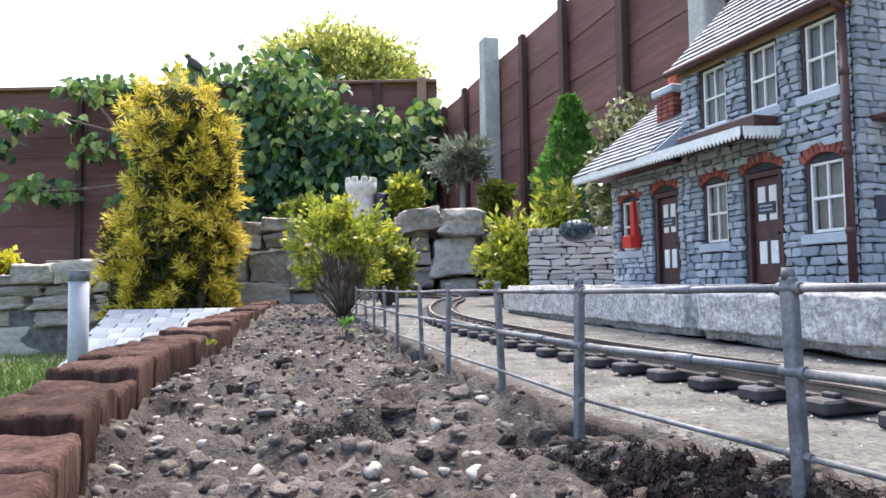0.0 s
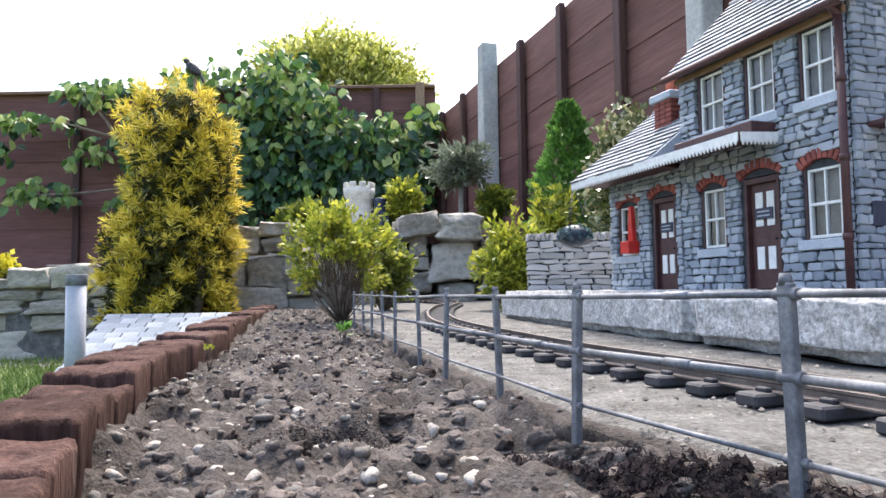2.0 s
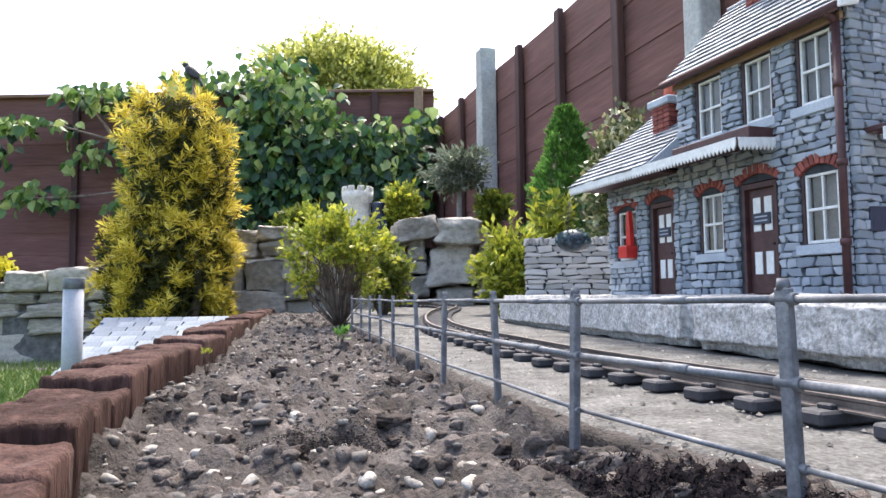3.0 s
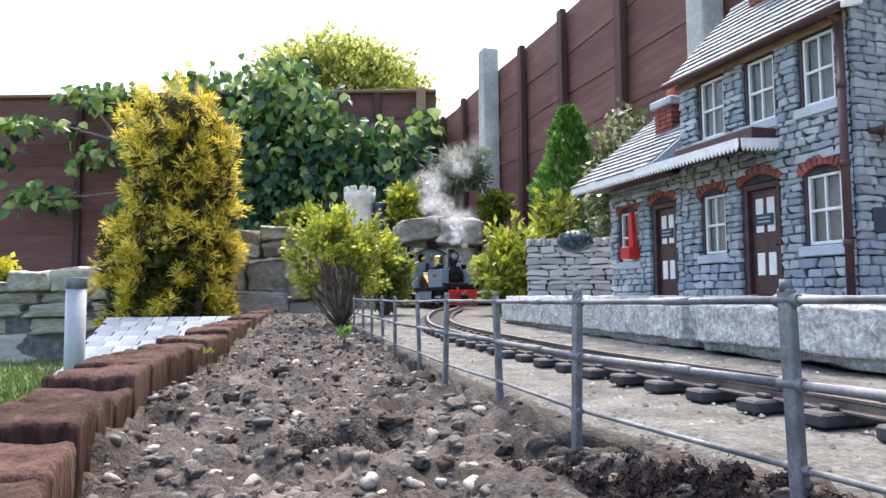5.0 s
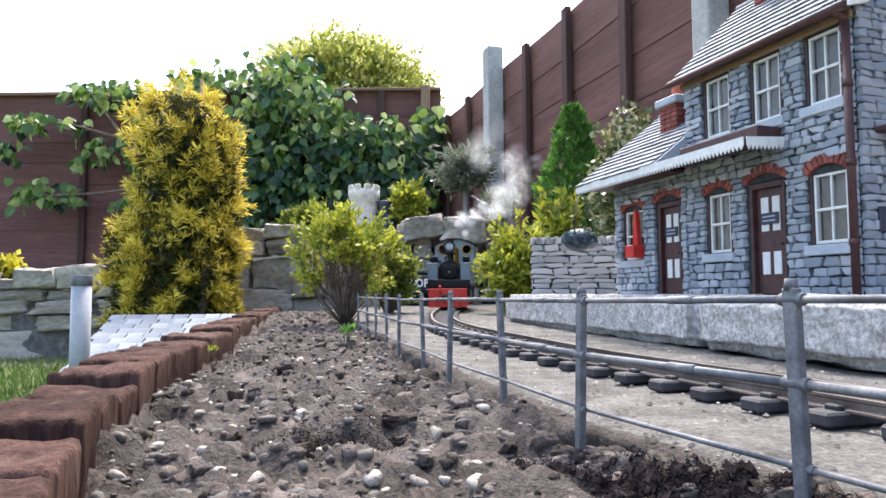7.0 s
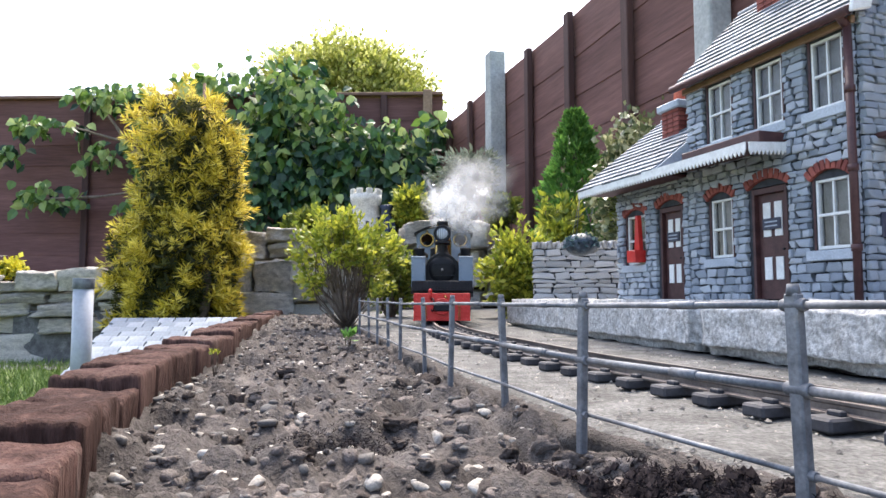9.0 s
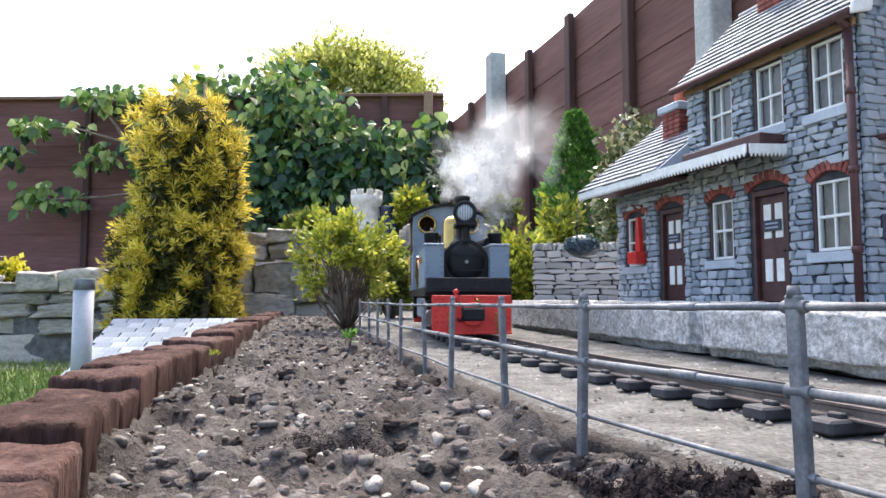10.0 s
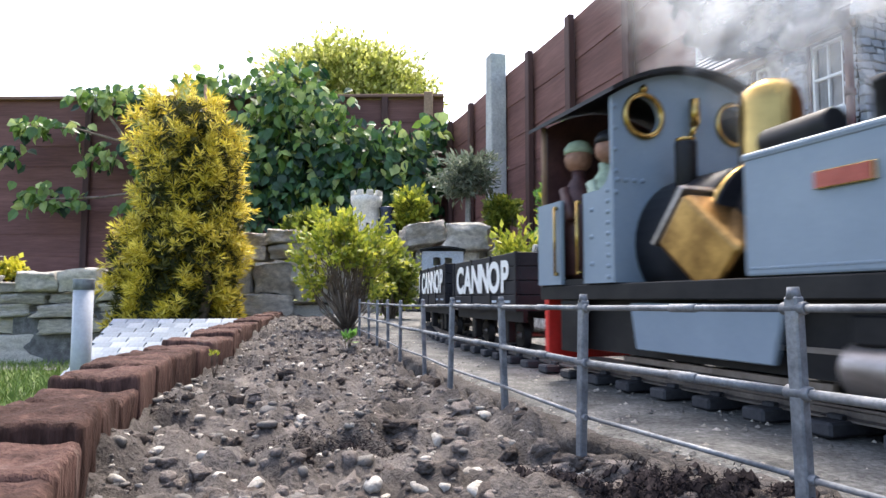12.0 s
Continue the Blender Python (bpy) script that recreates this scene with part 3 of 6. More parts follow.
laid_wall("rock_wall_lawn", 2.375, 0.09, [
    (-1.56, -1.487, 0.084, 0.126), (-1.494, -1.344, 0.088, 0.165), (-1.35, -1.194, 0.086, 0.177), (-1.21, -1.058, 0.054, 0.167), (-1.058, -0.89, 0.08, 0.161), (-1.771, -1.569, 0.08, 0.161),
    (-1.771, -1.564, 0.04, 0.08), (-1.562, -1.39, 0.044, 0.09), (-1.39, -1.206, 0.046, 0.09), (-1.206, -1.062, 0.02, 0.056), (-1.71, -1.437, -0.002, 0.046), (-1.433, -1.204, -0.002, 0.05),
    (-1.204, -0.981, -0.016, 0.026), (-1.751, -1.406, -0.06, 0.0), (-1.406, -1.183, -0.058, 0.0), (-1.183, -0.92, -0.08, -0.012), (-1.731, -1.329, -0.175, -0.054)],
    "low dry wall of rough grey and buff stones above the lawn", 11, (-2.4, -0.72, 0.10))
laid_wall("rock_wall_lawn_end", 2.38, 0.09, [(-1.325, -1.082, -0.175, -0.056), (-1.082, -0.819, -0.17, -0.07), (-2.035, -1.735, -0.175, -0.058), (-2.035, -1.765, -0.06, 0.07), (-2.3, -2.03, -0.175, -0.05), (-2.32, -2.03, -0.06, 0.09), (-2.05, -1.775, 0.065, 0.15)],
          "rough grey stones at the foot and end of the lawn wall", 14)
laid_wall("rock_wall_cutting", 2.27, 0.13, [
    (-0.70, -0.593, 0.244, 0.293), (-0.597, -0.486, 0.250, 0.305), (-0.515, -0.379, 0.223, 0.274), (-0.70, -0.589, 0.190, 0.248), (-0.587, -0.476, 0.198, 0.254), (-0.652, -0.499, 0.080, 0.194),
    (-0.515, -0.418, 0.118, 0.206), (-0.71, -0.648, 0.079, 0.192), (-0.499, -0.379, 0.05, 0.122), (-0.691, -0.496, 0.0, 0.089), (-0.39, -0.27, 0.05, 0.14), (-0.42, -0.29, 0.135, 0.225), (-0.30, -0.19, 0.0, 0.10), (-0.52, -0.34, -0.06, 0.06)],
    "rough grey stones of the rockery beside the track", 12, (-0.72, -0.24, 0.16))
laid_wall("rock_wall_terrace", 2.66, 0.16, [
    (-0.141, -0.036, 0.255, 0.301), (-0.112, -0.032, 0.20, 0.264), (-0.036, 0.178, 0.095, 0.273), (-0.123, -0.027, 0.146, 0.205), (-0.134, -0.02, 0.05, 0.15), (0.173, 0.333, 0.173, 0.273),
    (0.162, 0.355, 0.05, 0.178), (-0.328, -0.141, 0.264, 0.32), (-0.328, -0.112, 0.196, 0.269), (-0.317, -0.118, 0.05, 0.196), (-0.53, -0.33, 0.20, 0.29), (-0.53, -0.32, 0.05, 0.20), (-0.02, 0.17, 0.0, 0.10), (-0.75, -0.53, 0.04, 0.28)],
    "rough grey rockery stones below the terrace", 13, (-0.75, 0.45, 0.22))
big = thing("rockery_capstones", "large flat grey capping stones on the rockery", "rock")
stone_at(big, (-0.068, 2.74, 0.278), (0.17, 0.24, 0.09), 8, 2, -12)
stone_at(big, (0.10, 2.74, 0.255), (0.18, 0.26, 0.105), -5, 5, 4)


# ---- the model railway ----
def line_frame(s):
    p, q = on_line(s - 0.004), on_line(s + 0.004)
    d = (q - p) / np.linalg.norm(q - p)
    return (p + q) / 2, d, np.array([d[1], -d[0]])


def railway_track():
    track = thing("railway_track", "narrow gauge model railway track with black sleepers", "railway track")
    total = LINE_S[-1] - 0.02
    half = 0.0185
    for side in (-1, 1):
        v, f = [], []
        prof = [(-0.0026, 0.0065), (0.0026, 0.0065), (0.0026, 0.0075), (0.0007, 0.0085), (0.0007, 0.0112), (0.0015, 0.0119), (0.0015, 0.0132), (-0.0015, 0.0132), (-0.0015, 0.0119), (-0.0007, 0.0112), (-0.0007, 0.0085), (-0.0026, 0.0075)]
        n = len(prof)
        steps = np.arange(0.0, total, 0.02)
        for s in steps:
            p, d, r = line_frame(s + 0.005)
            for a, z in prof:
                q = p + r * (side * half + a)
                v.append((q[0], q[1], z + grade(q[1])))
        for j in range(len(steps) - 1):
            for i in range(n):
                a, b = j * n + i, j * n + (i + 1) % n
                f.append((a, b, b + n, a + n))
        pydata("rail", v, f, RAIL, track)
    body = bm_box(-0.034, -0.0075, 0.0005, 0.034, 0.0075, 0.0072, 0.0012)
    for side in (-1, 1):
        for o in (-0.0036, 0.0036):
            bm_box(side * half + o - 0.002, -0.004, 0.007, side * half + o + 0.002, 0.004, 0.0096, 0.0006, bm=body)
    first = part("sleeper", body, SLEEPER, track)
    s, k = 0.0582, 0
    while s < total:
        p, d, r = line_frame(s)
        ob = first if k == 0 else new("sleeper", first.data)
        ob.parent = track
        ob.matrix_basis = pose(p[0], p[1], grade(p[1]), rz=math.degrees(math.atan2(d[1], d[0])) - 90)
        s += 0.0385
        k += 1


railway_track()


def model_fence():
    fence = thing("lineside_fence", "grey metal three-rail model fence along the track bed", "fence")
    ys = [-0.11, -0.01, 0.087, 0.188, 0.29, 0.397, 0.49, 0.62, 0.73, 0.84, 0.95, 1.06, 1.17]
    rng = random.Random(8)
    bm = bm_cyl((0, 0, -0.002), (0, 0, 0.0014), 0.0021, 0.0016, 10, bm=bm_box(-0.0022, -0.0017, -0.085, 0.0022, 0.0017, -0.0012, 0.0005))
    first = part("post", bm, POST_METAL, fence)
    clip = None
    tops = []
    for k, y in enumerate(ys):
        x, ztop = fence_x(y), 0.0625 + rng.uniform(-0.0012, 0.0012) - 0.004 * min(max((y - 0.2) / 0.7, 0), 1)
        ob = first if k == 0 else new("post", first.data)
        ob.parent = fence
        turn = math.degrees(math.atan2(ys[min(k + 1, len(ys) - 1)] - ys[max(k - 1, 0)], fence_x(ys[min(k + 1, len(ys) - 1)]) - fence_x(ys[max(k - 1, 0)])))
        ob.matrix_basis = pose(x, y, ztop, rng.uniform(-2, 2), rng.uniform(-1, 4), turn)
        tops.append(Vector((x, y, ztop)))
        for z, r in ((-0.0045, 0.75), (-0.0275, 0.85), (-0.050, 0.6)):
            if clip is None:
                clip = bpy.data.meshes.new("clip")
                cb = bm_cyl((-0.0040, 0, 0), (0.0040, 0, 0), 0.0025, seg=10, bevel=0.0005)
                cb.to_mesh(clip)
                cb.free()
                clip.materials.append(POST_METAL)
            c = new("clip", clip)
            c.parent = ob
            c.matrix_basis = pose(0, 0, z) @ Matrix.Diagonal((1, r, r, 1))
    for a, b in zip(tops, tops[1:]):
        for drop, r in ((0.0045, 0.0011), (0.0275, 0.0014), (0.050, 0.0009)):
            p, q = a - Vector((0, 0, drop)), b - Vector((0, 0, drop))
            bm = bm_cyl(p, q, r, seg=10)
            mid = p.lerp(q, 0.42)
            if drop < 0.04:
                bm_cyl(p.lerp(q, 0.36), p.lerp(q, 0.48), r * 1.28, seg=10, bm=bm)
            part("rail", bm, POST_METAL, fence)


model_fence()


def log_edging():
    edging = thing("log_edging", "reddish brown stained short timber edging of the soil bed", "garden edging")
    rng = random.Random(21)
    y, k = -0.28, 0
    while y < 2.25:
        w = rng.uniform(0.045, 0.062) * (1 + 0.25 * (y > 0.4))
        x0, x1 = log_x(y), log_x(y + w)
        turn = math.degrees(math.atan2(w, x1 - x0)) - 90
        L = math.hypot(w, x1 - x0) * 1.0
        h = 0.0105 + rng.uniform(-0.004, 0.004) + 0.008 * min(max((y - 0.3) / 0.5, 0.0), 1.0)
        one = bm_box(-0.025, -L / 2, -0.12, 0.025, L / 2, h, 0.0034, seg=2)
        bmesh.ops.subdivide_edges(one, edges=[e for e in one.edges if e.calc_length() > 0.02], cuts=7, use_grid_fill=True)
        for v in one.verts:
            p = Vector((v.co.x * 60, v.co.y * 60, v.co.z * 14)) + Vector((k * 3.3, 0, 0))
            v.co += noise.noise_vector(p) * 0.0020 + noise.noise_vector(p * 3.1) * 0.0016 + noise.noise_vector(p * 8.0) * 0.0006
            if v.co.z > -0.02:
                v.co.z += 0.0022 * noise.noise(Vector((v.co.x * 40 + k * 9, v.co.y * 40, 5)))
        for fc in one.faces:
            fc.smooth = True
        ob = part("log", one, LOG, edging)
        ob.matrix_basis = pose((x0 + x1) / 2 - 0.022, y + w / 2, 0, 0, rng.uniform(-3, 3), turn)
        y += w
        k += 1


log_edging()


# ---- platform ----
def platform():
    plat = thing("station_platform", "weathered grey aggregate concrete station platform", "platform")
    # kerb blocks along the front
    for y0, y1, k in ((-0.55, 0.066, 1), (0.07, 0.687, 2), (0.691, 1.31, 3)):
        a, b = Vector((platform_x(y0), y0, 0)), Vector((platform_x(y1), y1, 0))
        L = (b - a).length
        one = bmesh.new()
        bmesh.ops.create_cube(one, size=1.0)
        for v in one.verts:
            v.co = Vector(((v.co.x + 0.5) * 0.055, (v.co.y + 0.5) * L, 0.004 + (v.co.z + 0.5) * 0.0535))
        bmesh.ops.bevel(one, geom=list(one.edges), offset=0.009, segments=3, affect="EDGES")
        long_edges = [e for e in one.edges if abs((e.verts[0].co - e.verts[1].co).y) > 0.1]
        bmesh.ops.subdivide_edges(one, edges=long_edges, cuts=150, use_grid_fill=True)
        tall = [e for e in one.edges if abs((e.verts[0].co - e.verts[1].co).z) > 0.02]
        bmesh.ops.subdivide_edges(one, edges=tall, cuts=14, use_grid_fill=True)
        for v in one.verts:
            p = Vector((v.co.x, v.co.y, v.co.z)) + Vector((k, 0, 0))
            v.co += noise.noise_vector(p * 60) * 0.0016 + noise.noise_vector(p * 190) * 0.0010 + noise.noise_vector(p * 14) * 0.0015
            if v.co.z < 0.012:
                v.co.z += 0.006 * noise.noise(Vector((v.co.y * 16, k, 0)))
        for fc in one.faces:
            fc.smooth = True
        ob = part("kerb_block", merge(bmesh.new(), one), KERB, plat)
        d = (b - a).normalized()
        ob.matrix_basis = Matrix.Translation(a) @ Matrix.Rotation(math.atan2(d.y, d.x) - math.pi / 2, 4, "Z")
    part("deck", bm_prism([(platform_x(-0.55) + 0.05, -0.55), (1.0, -0.55), (0.62, 1.31), (platform_x(1.31) + 0.05, 1.31)], -0.25, 0.0545, "xy"), KERB, plat)
    part("end_block", bm_box(0.17, 1.312, 0.0, 0.52, 1.36, 0.052, 0.005), KERB, plat)


platform()

# ---- station building: local x into the house, y along its front, away from the camera ----
HOUSE = pose(0.33, 0.69, 0.0, rz=18.2)
Z0 = 0.056
A_END, A_MID, A_FAR, DEEP = -0.112, 0.113, 0.266, 0.18
UP = [(0.042, 0.0785), (-0.0285, 0.0065), (-0.098, -0.0635)]
LOW = [(0.2035, 0.245), (0.0455, 0.0785), (-0.0995, -0.063)]
DOORS = [(0.128, 0.172), (-0.030, 0.0165)]
HOLES = [(a, b, 0.2345, 0.300, "w") for a, b in UP] + [(a, b, 0.104, 0.169, "w") for a, b in LOW] + [(a, b, Z0, 0.173, "d") for a, b in DOORS]

house = thing("station_house", "grey-blue rubble stone station house with slate roofs", "station building", HOUSE)


def wall_with_holes(name, y0, y1, z0, z1, holes, thick, parent, material):
    """A wall in the plane x = 0..thick, with openings cut through."""
    ys = sorted({y0, y1, *[min(max(h[i], y0), y1) for h in holes for i in (0, 1)]})
    zs = sorted({z0, z1, *[min(max(h[i], z0), z1) for h in holes for i in (2, 3)]})
    bm = bmesh.new()
    solid = lambda i, j: 0 <= i < len(ys) - 1 and 0 <= j < len(zs) - 1 and not any(
        h[0] < (ys[i] + ys[i + 1]) / 2 < h[1] and h[2] < (zs[j] + zs[j + 1]) / 2 < h[3] for h in holes)
    put = lambda *c: [bm.verts.new(q) for q in c]
    for i in range(len(ys) - 1):
        for j in range(len(zs) - 1):
            if not solid(i, j):
                continue
            a, b, c, d = ys[i], ys[i + 1], zs[j], zs[j + 1]
            bm.faces.new(put((0, a, c), (0, a, d), (0, b, d), (0, b, c)))
            bm.faces.new(put((thick, a, c), (thick, b, c), (thick, b, d), (thick, a, d)))
            if not solid(i - 1, j):
                bm.faces.new(put((0, a, c), (thick, a, c), (thick, a, d), (0, a, d)))
            if not solid(i + 1, j):
                bm.faces.new(put((0, b, c), (0, b, d), (thick, b, d), (thick, b, c)))
            if not solid(i, j - 1):
                bm.faces.new(put((0, a, c), (0, b, c), (thick, b, c), (thick, a, c)))
            if not solid(i, j + 1):
                bm.faces.new(put((0, a, d), (thick, a, d), (thick, b, d), (0, b, d)))
    bmesh.ops.remove_doubles(bm, verts=bm.verts, dist=1e-6)
    bmesh.ops.recalc_face_normals(bm, faces=bm.faces)
    return part(name, bm, material, parent)


front = wall_with_holes("front_wall", A_END, A_MID, Z0, 0.318, HOLES, 0.012, house, MORTAR)
front_low = wall_with_holes("front_wall", A_MID, A_FAR, Z0, 0.235, HOLES, 0.012, house, MORTAR)
# gable ends and back
end_wall = part("end_wall", bm_prism([(0.012, Z0), (DEEP, Z0), (DEEP, 0.318), (DEEP / 2, 0.405), (0.012, 0.322)], A_END, A_END + 0.012, "xz"), MORTAR, house)
part("end_wall", bm_prism([(0.012, 0.2), (DEEP, 0.2), (DEEP, 0.318), (DEEP / 2, 0.405), (0.012, 0.322)], A_MID - 0.012, A_MID, "xz"), MORTAR, house)
part("end_wall", bm_prism([(0.012, Z0), (DEEP, Z0), (DEEP, 0.235), (DEEP / 2, 0.305), (0.012, 0.248)], A_FAR - 0.012, A_FAR, "xz"), MORTAR, house)
part("back_wall", bm_box(DEEP - 0.012, A_END + 0.012, Z0, DEEP, A_FAR - 0.012, 0.235), MORTAR, house)
part("back_wall", bm_box(DEEP - 0.012, A_END + 0.012, 0.235, DEEP, A_MID - 0.012, 0.318), MORTAR, house)

STONES = []
for k in range(8):
    bm = rough_stone(1, 1, 1, k + 31, cuts=0, amount=0.27, bevel=0.14)
    me = bpy.data.meshes.new("stone")
    bm.to_mesh(me)
    bm.free()
    me.materials.append(STONE)
    STONES.append(me)


def face_with_stones(wall, holes, y0, y1, z0, z1, place, rng, limit=None, pool=STONES, hs=(0.0052, 0.0098), ws=(0.008, 0.021), out=0.0075):
    """Courses of uneven stones on a wall's face; place(y, z) gives the pose of a stone lying there."""
    z, made = z0, 0
    while z < z1 - 0.004:
        h = min(rng.uniform(*hs), z1 - z)
        y = y0
        while y < y1 - 0.003:
            w = min(rng.uniform(*ws), y1 - y)
            if y1 - (y + w) < 0.006:
                w = y1 - y
            for ha, hb, hc, hd in holes:                  # stop at an opening, go on behind it
                if z + h * 0.55 > hc and z + h * 0.45 < hd and y < hb and y + w > ha:
                    w = ha - y if y < ha - 0.002 else 0.0
                    nxt = hb
                    break
            else:
                nxt = None
            if w > 0.003 and (limit is None or limit(y + w / 2, z + h / 2)):
                hh = h * rng.uniform(0.9, 1.0)
                ob = new("stone", rng.choice(pool))
                ob.parent = wall
                ob.matrix_basis = place(y + w / 2, z + (h - hh) / 2, rng.uniform(-0.0012, 0.0012)) @ pose(0, 0, 0, rng.uniform(-6, 6), 0, rng.uniform(-5, 5)) @ Matrix.Diagonal((out, w * 0.95 - 0.0006, hh * 0.97, 1))
                made += 1
            y = nxt if nxt is not None and w <= 0.003 else y + max(w, 0.003)
        z += h
    return made


rng = random.Random(77)
frames = [(a - 0.004, b + 0.004, c - 0.010, d + 0.004) for a, b, c, d, k in HOLES]
arches = [(a - 0.006, b + 0.006, d, d + 0.012) for a, b, c, d, k in HOLES if d < 0.2]
flat = lambda y, z, o: pose(-0.0008 + o, y, z)
face_with_stones(front, frames + arches, A_END, A_MID, Z0, 0.316, flat, rng)
face_with_stones(front_low, frames + arches, A_MID, A_FAR, Z0, 0.205, flat, rng)
gable = lambda y, z: z < 0.318 + min(y, DEEP - y) * 0.95
face_with_stones(end_wall, [], 0.0, DEEP * 0.6, Z0, 0.40, lambda y, z, o: pose(y, A_END - 0.0005 + o, z, rz=90), rng, gable)


def sash_window(y0, y1, z0, z1, sill):
    """A white four-pane sash set back in its opening."""
    win = part("window", bm_box(0.0105, y0 - 0.0004, z0, 0.0118, y1 + 0.0004, z1), BLIND, house, "white sash window with drawn net curtain")
    t = 0.0026
    fr = bm_box(0.0005, y0, z0, 0.006, y0 + t, z1, 0.0004)
    bm_box(0.0005, y1 - t, z0, 0.006, y1, z1, 0.0004, bm=fr)
    bm_box(0.0006, y0 + t, z0, 0.0062, y1 - t, z0 + t * 1.2, 0.0004, bm=fr)
    bm_box(0.0006, y0 + t, z1 - t, 0.0062, y1 - t, z1, 0.0004, bm=fr)
    part("frame", fr, WHITE, win)
    zm, ym = z0 + (z1 - z0) * 0.49, (y0 + y1) / 2
    part("meeting_rail", bm_box(0.0004, y0 + t, zm - 0.0014, 0.0055, y1 - t, zm + 0.0014, 0.0004), WHITE, win)
    part("glazing_bar", bm_box(0.0012, ym - 0.001, z0 + t, 0.0052, ym + 0.001, z1 - t, 0.0003), WHITE, win)
    for ja, jb in ((y0 - 0.0026, y0 - 0.0002), (y1 + 0.0002, y1 + 0.0026)):
        part("jamb", bm_box(-0.001, ja, z0 - 0.001, 0.004, jb, z1 + 0.002, 0.0004), MAROON, win)
    if sill:
        part("sill", bm_box(-0.0065, y0 - 0.008, z0 - 0.0105, 0.004, y1 + 0.008, z0 - 0.001, 0.0008), DRESSED, win)
    for pa, pb in ((y0 + t, ym - 0.001), (ym + 0.001, y1 - t)):
        for qa, qb in ((z0 + t, zm - 0.0014), (zm + 0.0014, z1 - t)):
            part("pane", bm_box(0.0036, pa, qa, 0.0042, pb, qb), PANE, win).visible_shadow = False


PANE = bpy.data.materials.new("window_glass")
PANE.use_nodes = True
_b = PANE.node_tree.nodes["Principled BSDF"]
_b.inputs["Transmission Weight"].default_value, _b.inputs["Roughness"].default_value, _b.inputs["IOR"].default_value = 1.0, 0.03, 1.3
for a, b in UP:
    sash_window(a, b, 0.2345, 0.300, True)
for a, b in LOW:
    sash_window(a, b, 0.104, 0.169, True)


def door(y0, y1):
    z1 = 0.166
    d = part("door", bm_box(0.004, y0 + 0.004, Z0 + 0.002, 0.010, y1 - 0.004, z1, 0.0004), MAROON, house, "maroon door with four pale panes")
    part("door_frame", bm_box(-0.001, y0, Z0, 0.008, y0 + 0.0036, 0.172, 0.0004, bm=bm_box(-0.001, y1 - 0.0036, Z0, 0.008, y1, 0.172, 0.0004, bm=bm_box(-0.001, y0 + 0.0036, z1, 0.008, y1 - 0.0036, 0.172, 0.0004))), MAROON, d)
    w, m = (y1 - y0), (y0 + y1) / 2
    for s in (-1, 1):
        for za, zb in ((0.078, 0.101), (0.122, 0.157)):
            ya = m + s * w * 0.16
            part("pane", bm_box(0.003, ya - w * 0.105, za, 0.0045, ya + w * 0.105, zb, 0.0003), WHITE, d)
    part("door_sign", bm_box(0.0012, m - 0.0115, 0.129, 0.0028, m + 0.0115, 0.1405, 0.0003), BLUEBLACK, d, "dark blue sign plate with worn writing")
    for k in range(2):
        part("sign_line", bm_box(0.0006, m - 0.008, 0.1318 + k * 0.0042, 0.0011, m + 0.008, 0.1332 + k * 0.0042), DRESSED, d)
    part("door_knob", bm_cyl((0.003, y0 + 0.007, 0.108), (-0.0005, y0 + 0.007, 0.108), 0.0012, seg=8), BLACK, d)


BLUEBLACK = mat("dark_blue_plate", (0.03, 0.035, 0.06), (0.05, 0.055, 0.085), 0.5, scale=80, fine=600)
for a, b in DOORS:
    door(a, b)


def arch(y0, y1, z, n=9, rise=0.010):
    """A shallow head of red bricks over an opening."""
    w = y1 - y0 + 0.012
    m = (y0 + y1) / 2
    r = (w * w / 4 + rise * rise) / (2 * rise)
    for k in range(n):
        th = math.asin(w / 2 / r) * (2 * (k + 0.5) / n - 1)
        ob = new("brick", ARCH_BRICK)
        ob.parent = house
        ob.matrix_basis = pose(-0.001, m + r * math.sin(th), z + rise - r + r * math.cos(th), rx=-math.degrees(th)) @ Matrix.Diagonal((1, w / n / 0.0055, 1, 1))


bm = bm_box(-0.0035, -0.0026, -0.004, 0.005, 0.0026, 0.006, 0.0005)
ARCH_BRICK = bpy.data.meshes.new("brick")
bm.to_mesh(ARCH_BRICK)
bm.free()
ARCH_BRICK.materials.append(BRICK)
for a, b in LOW + DOORS:
    arch(a, b, 0.171 if (a, b) in LOW else 0.1745)


def slate_roof(name, y0, y1, x0, z0, x1, z1, rows, per, seed):
    """A slope of lapped slates, from the eave (x0, z0) to the ridge (x1, z1)."""
    rng = random.Random(seed)
    L = math.hypot(x1 - x0, z1 - z0)
    pitch = math.degrees(math.atan2(z1 - z0, x1 - x0))
    m = pose(x0, 0, z0, ry=-pitch)
    base = part(name, bm_box(0, y0 + 0.001, -0.004, L, y1 - 0.001, -0.0005), MORTAR, house, "grey slates in lapped courses")
    base.matrix_basis = m
    step = L / rows
    w = (y1 - y0) / per
    for r in range(rows):
        for k in range(per + 1):
            a = y0 + (k - (0.5 if r % 2 else 0)) * w
            b = min(a + w, y1)
            a = max(a, y0)
            if b - a < 0.002:
                continue
            ob = new("slate", SLATE_MESH)
            ob.parent = base
            ob.matrix_basis = pose(r * step - 0.002 + rng.uniform(-0.0008, 0.0008), (a + b) / 2, 0.0004, rng.uniform(-0.6, 0.6), 9.0, rng.uniform(-0.8, 0.8)) @ Matrix.Diagonal((step * 1.35, (b - a) * 0.985, 1, 1))
    return base


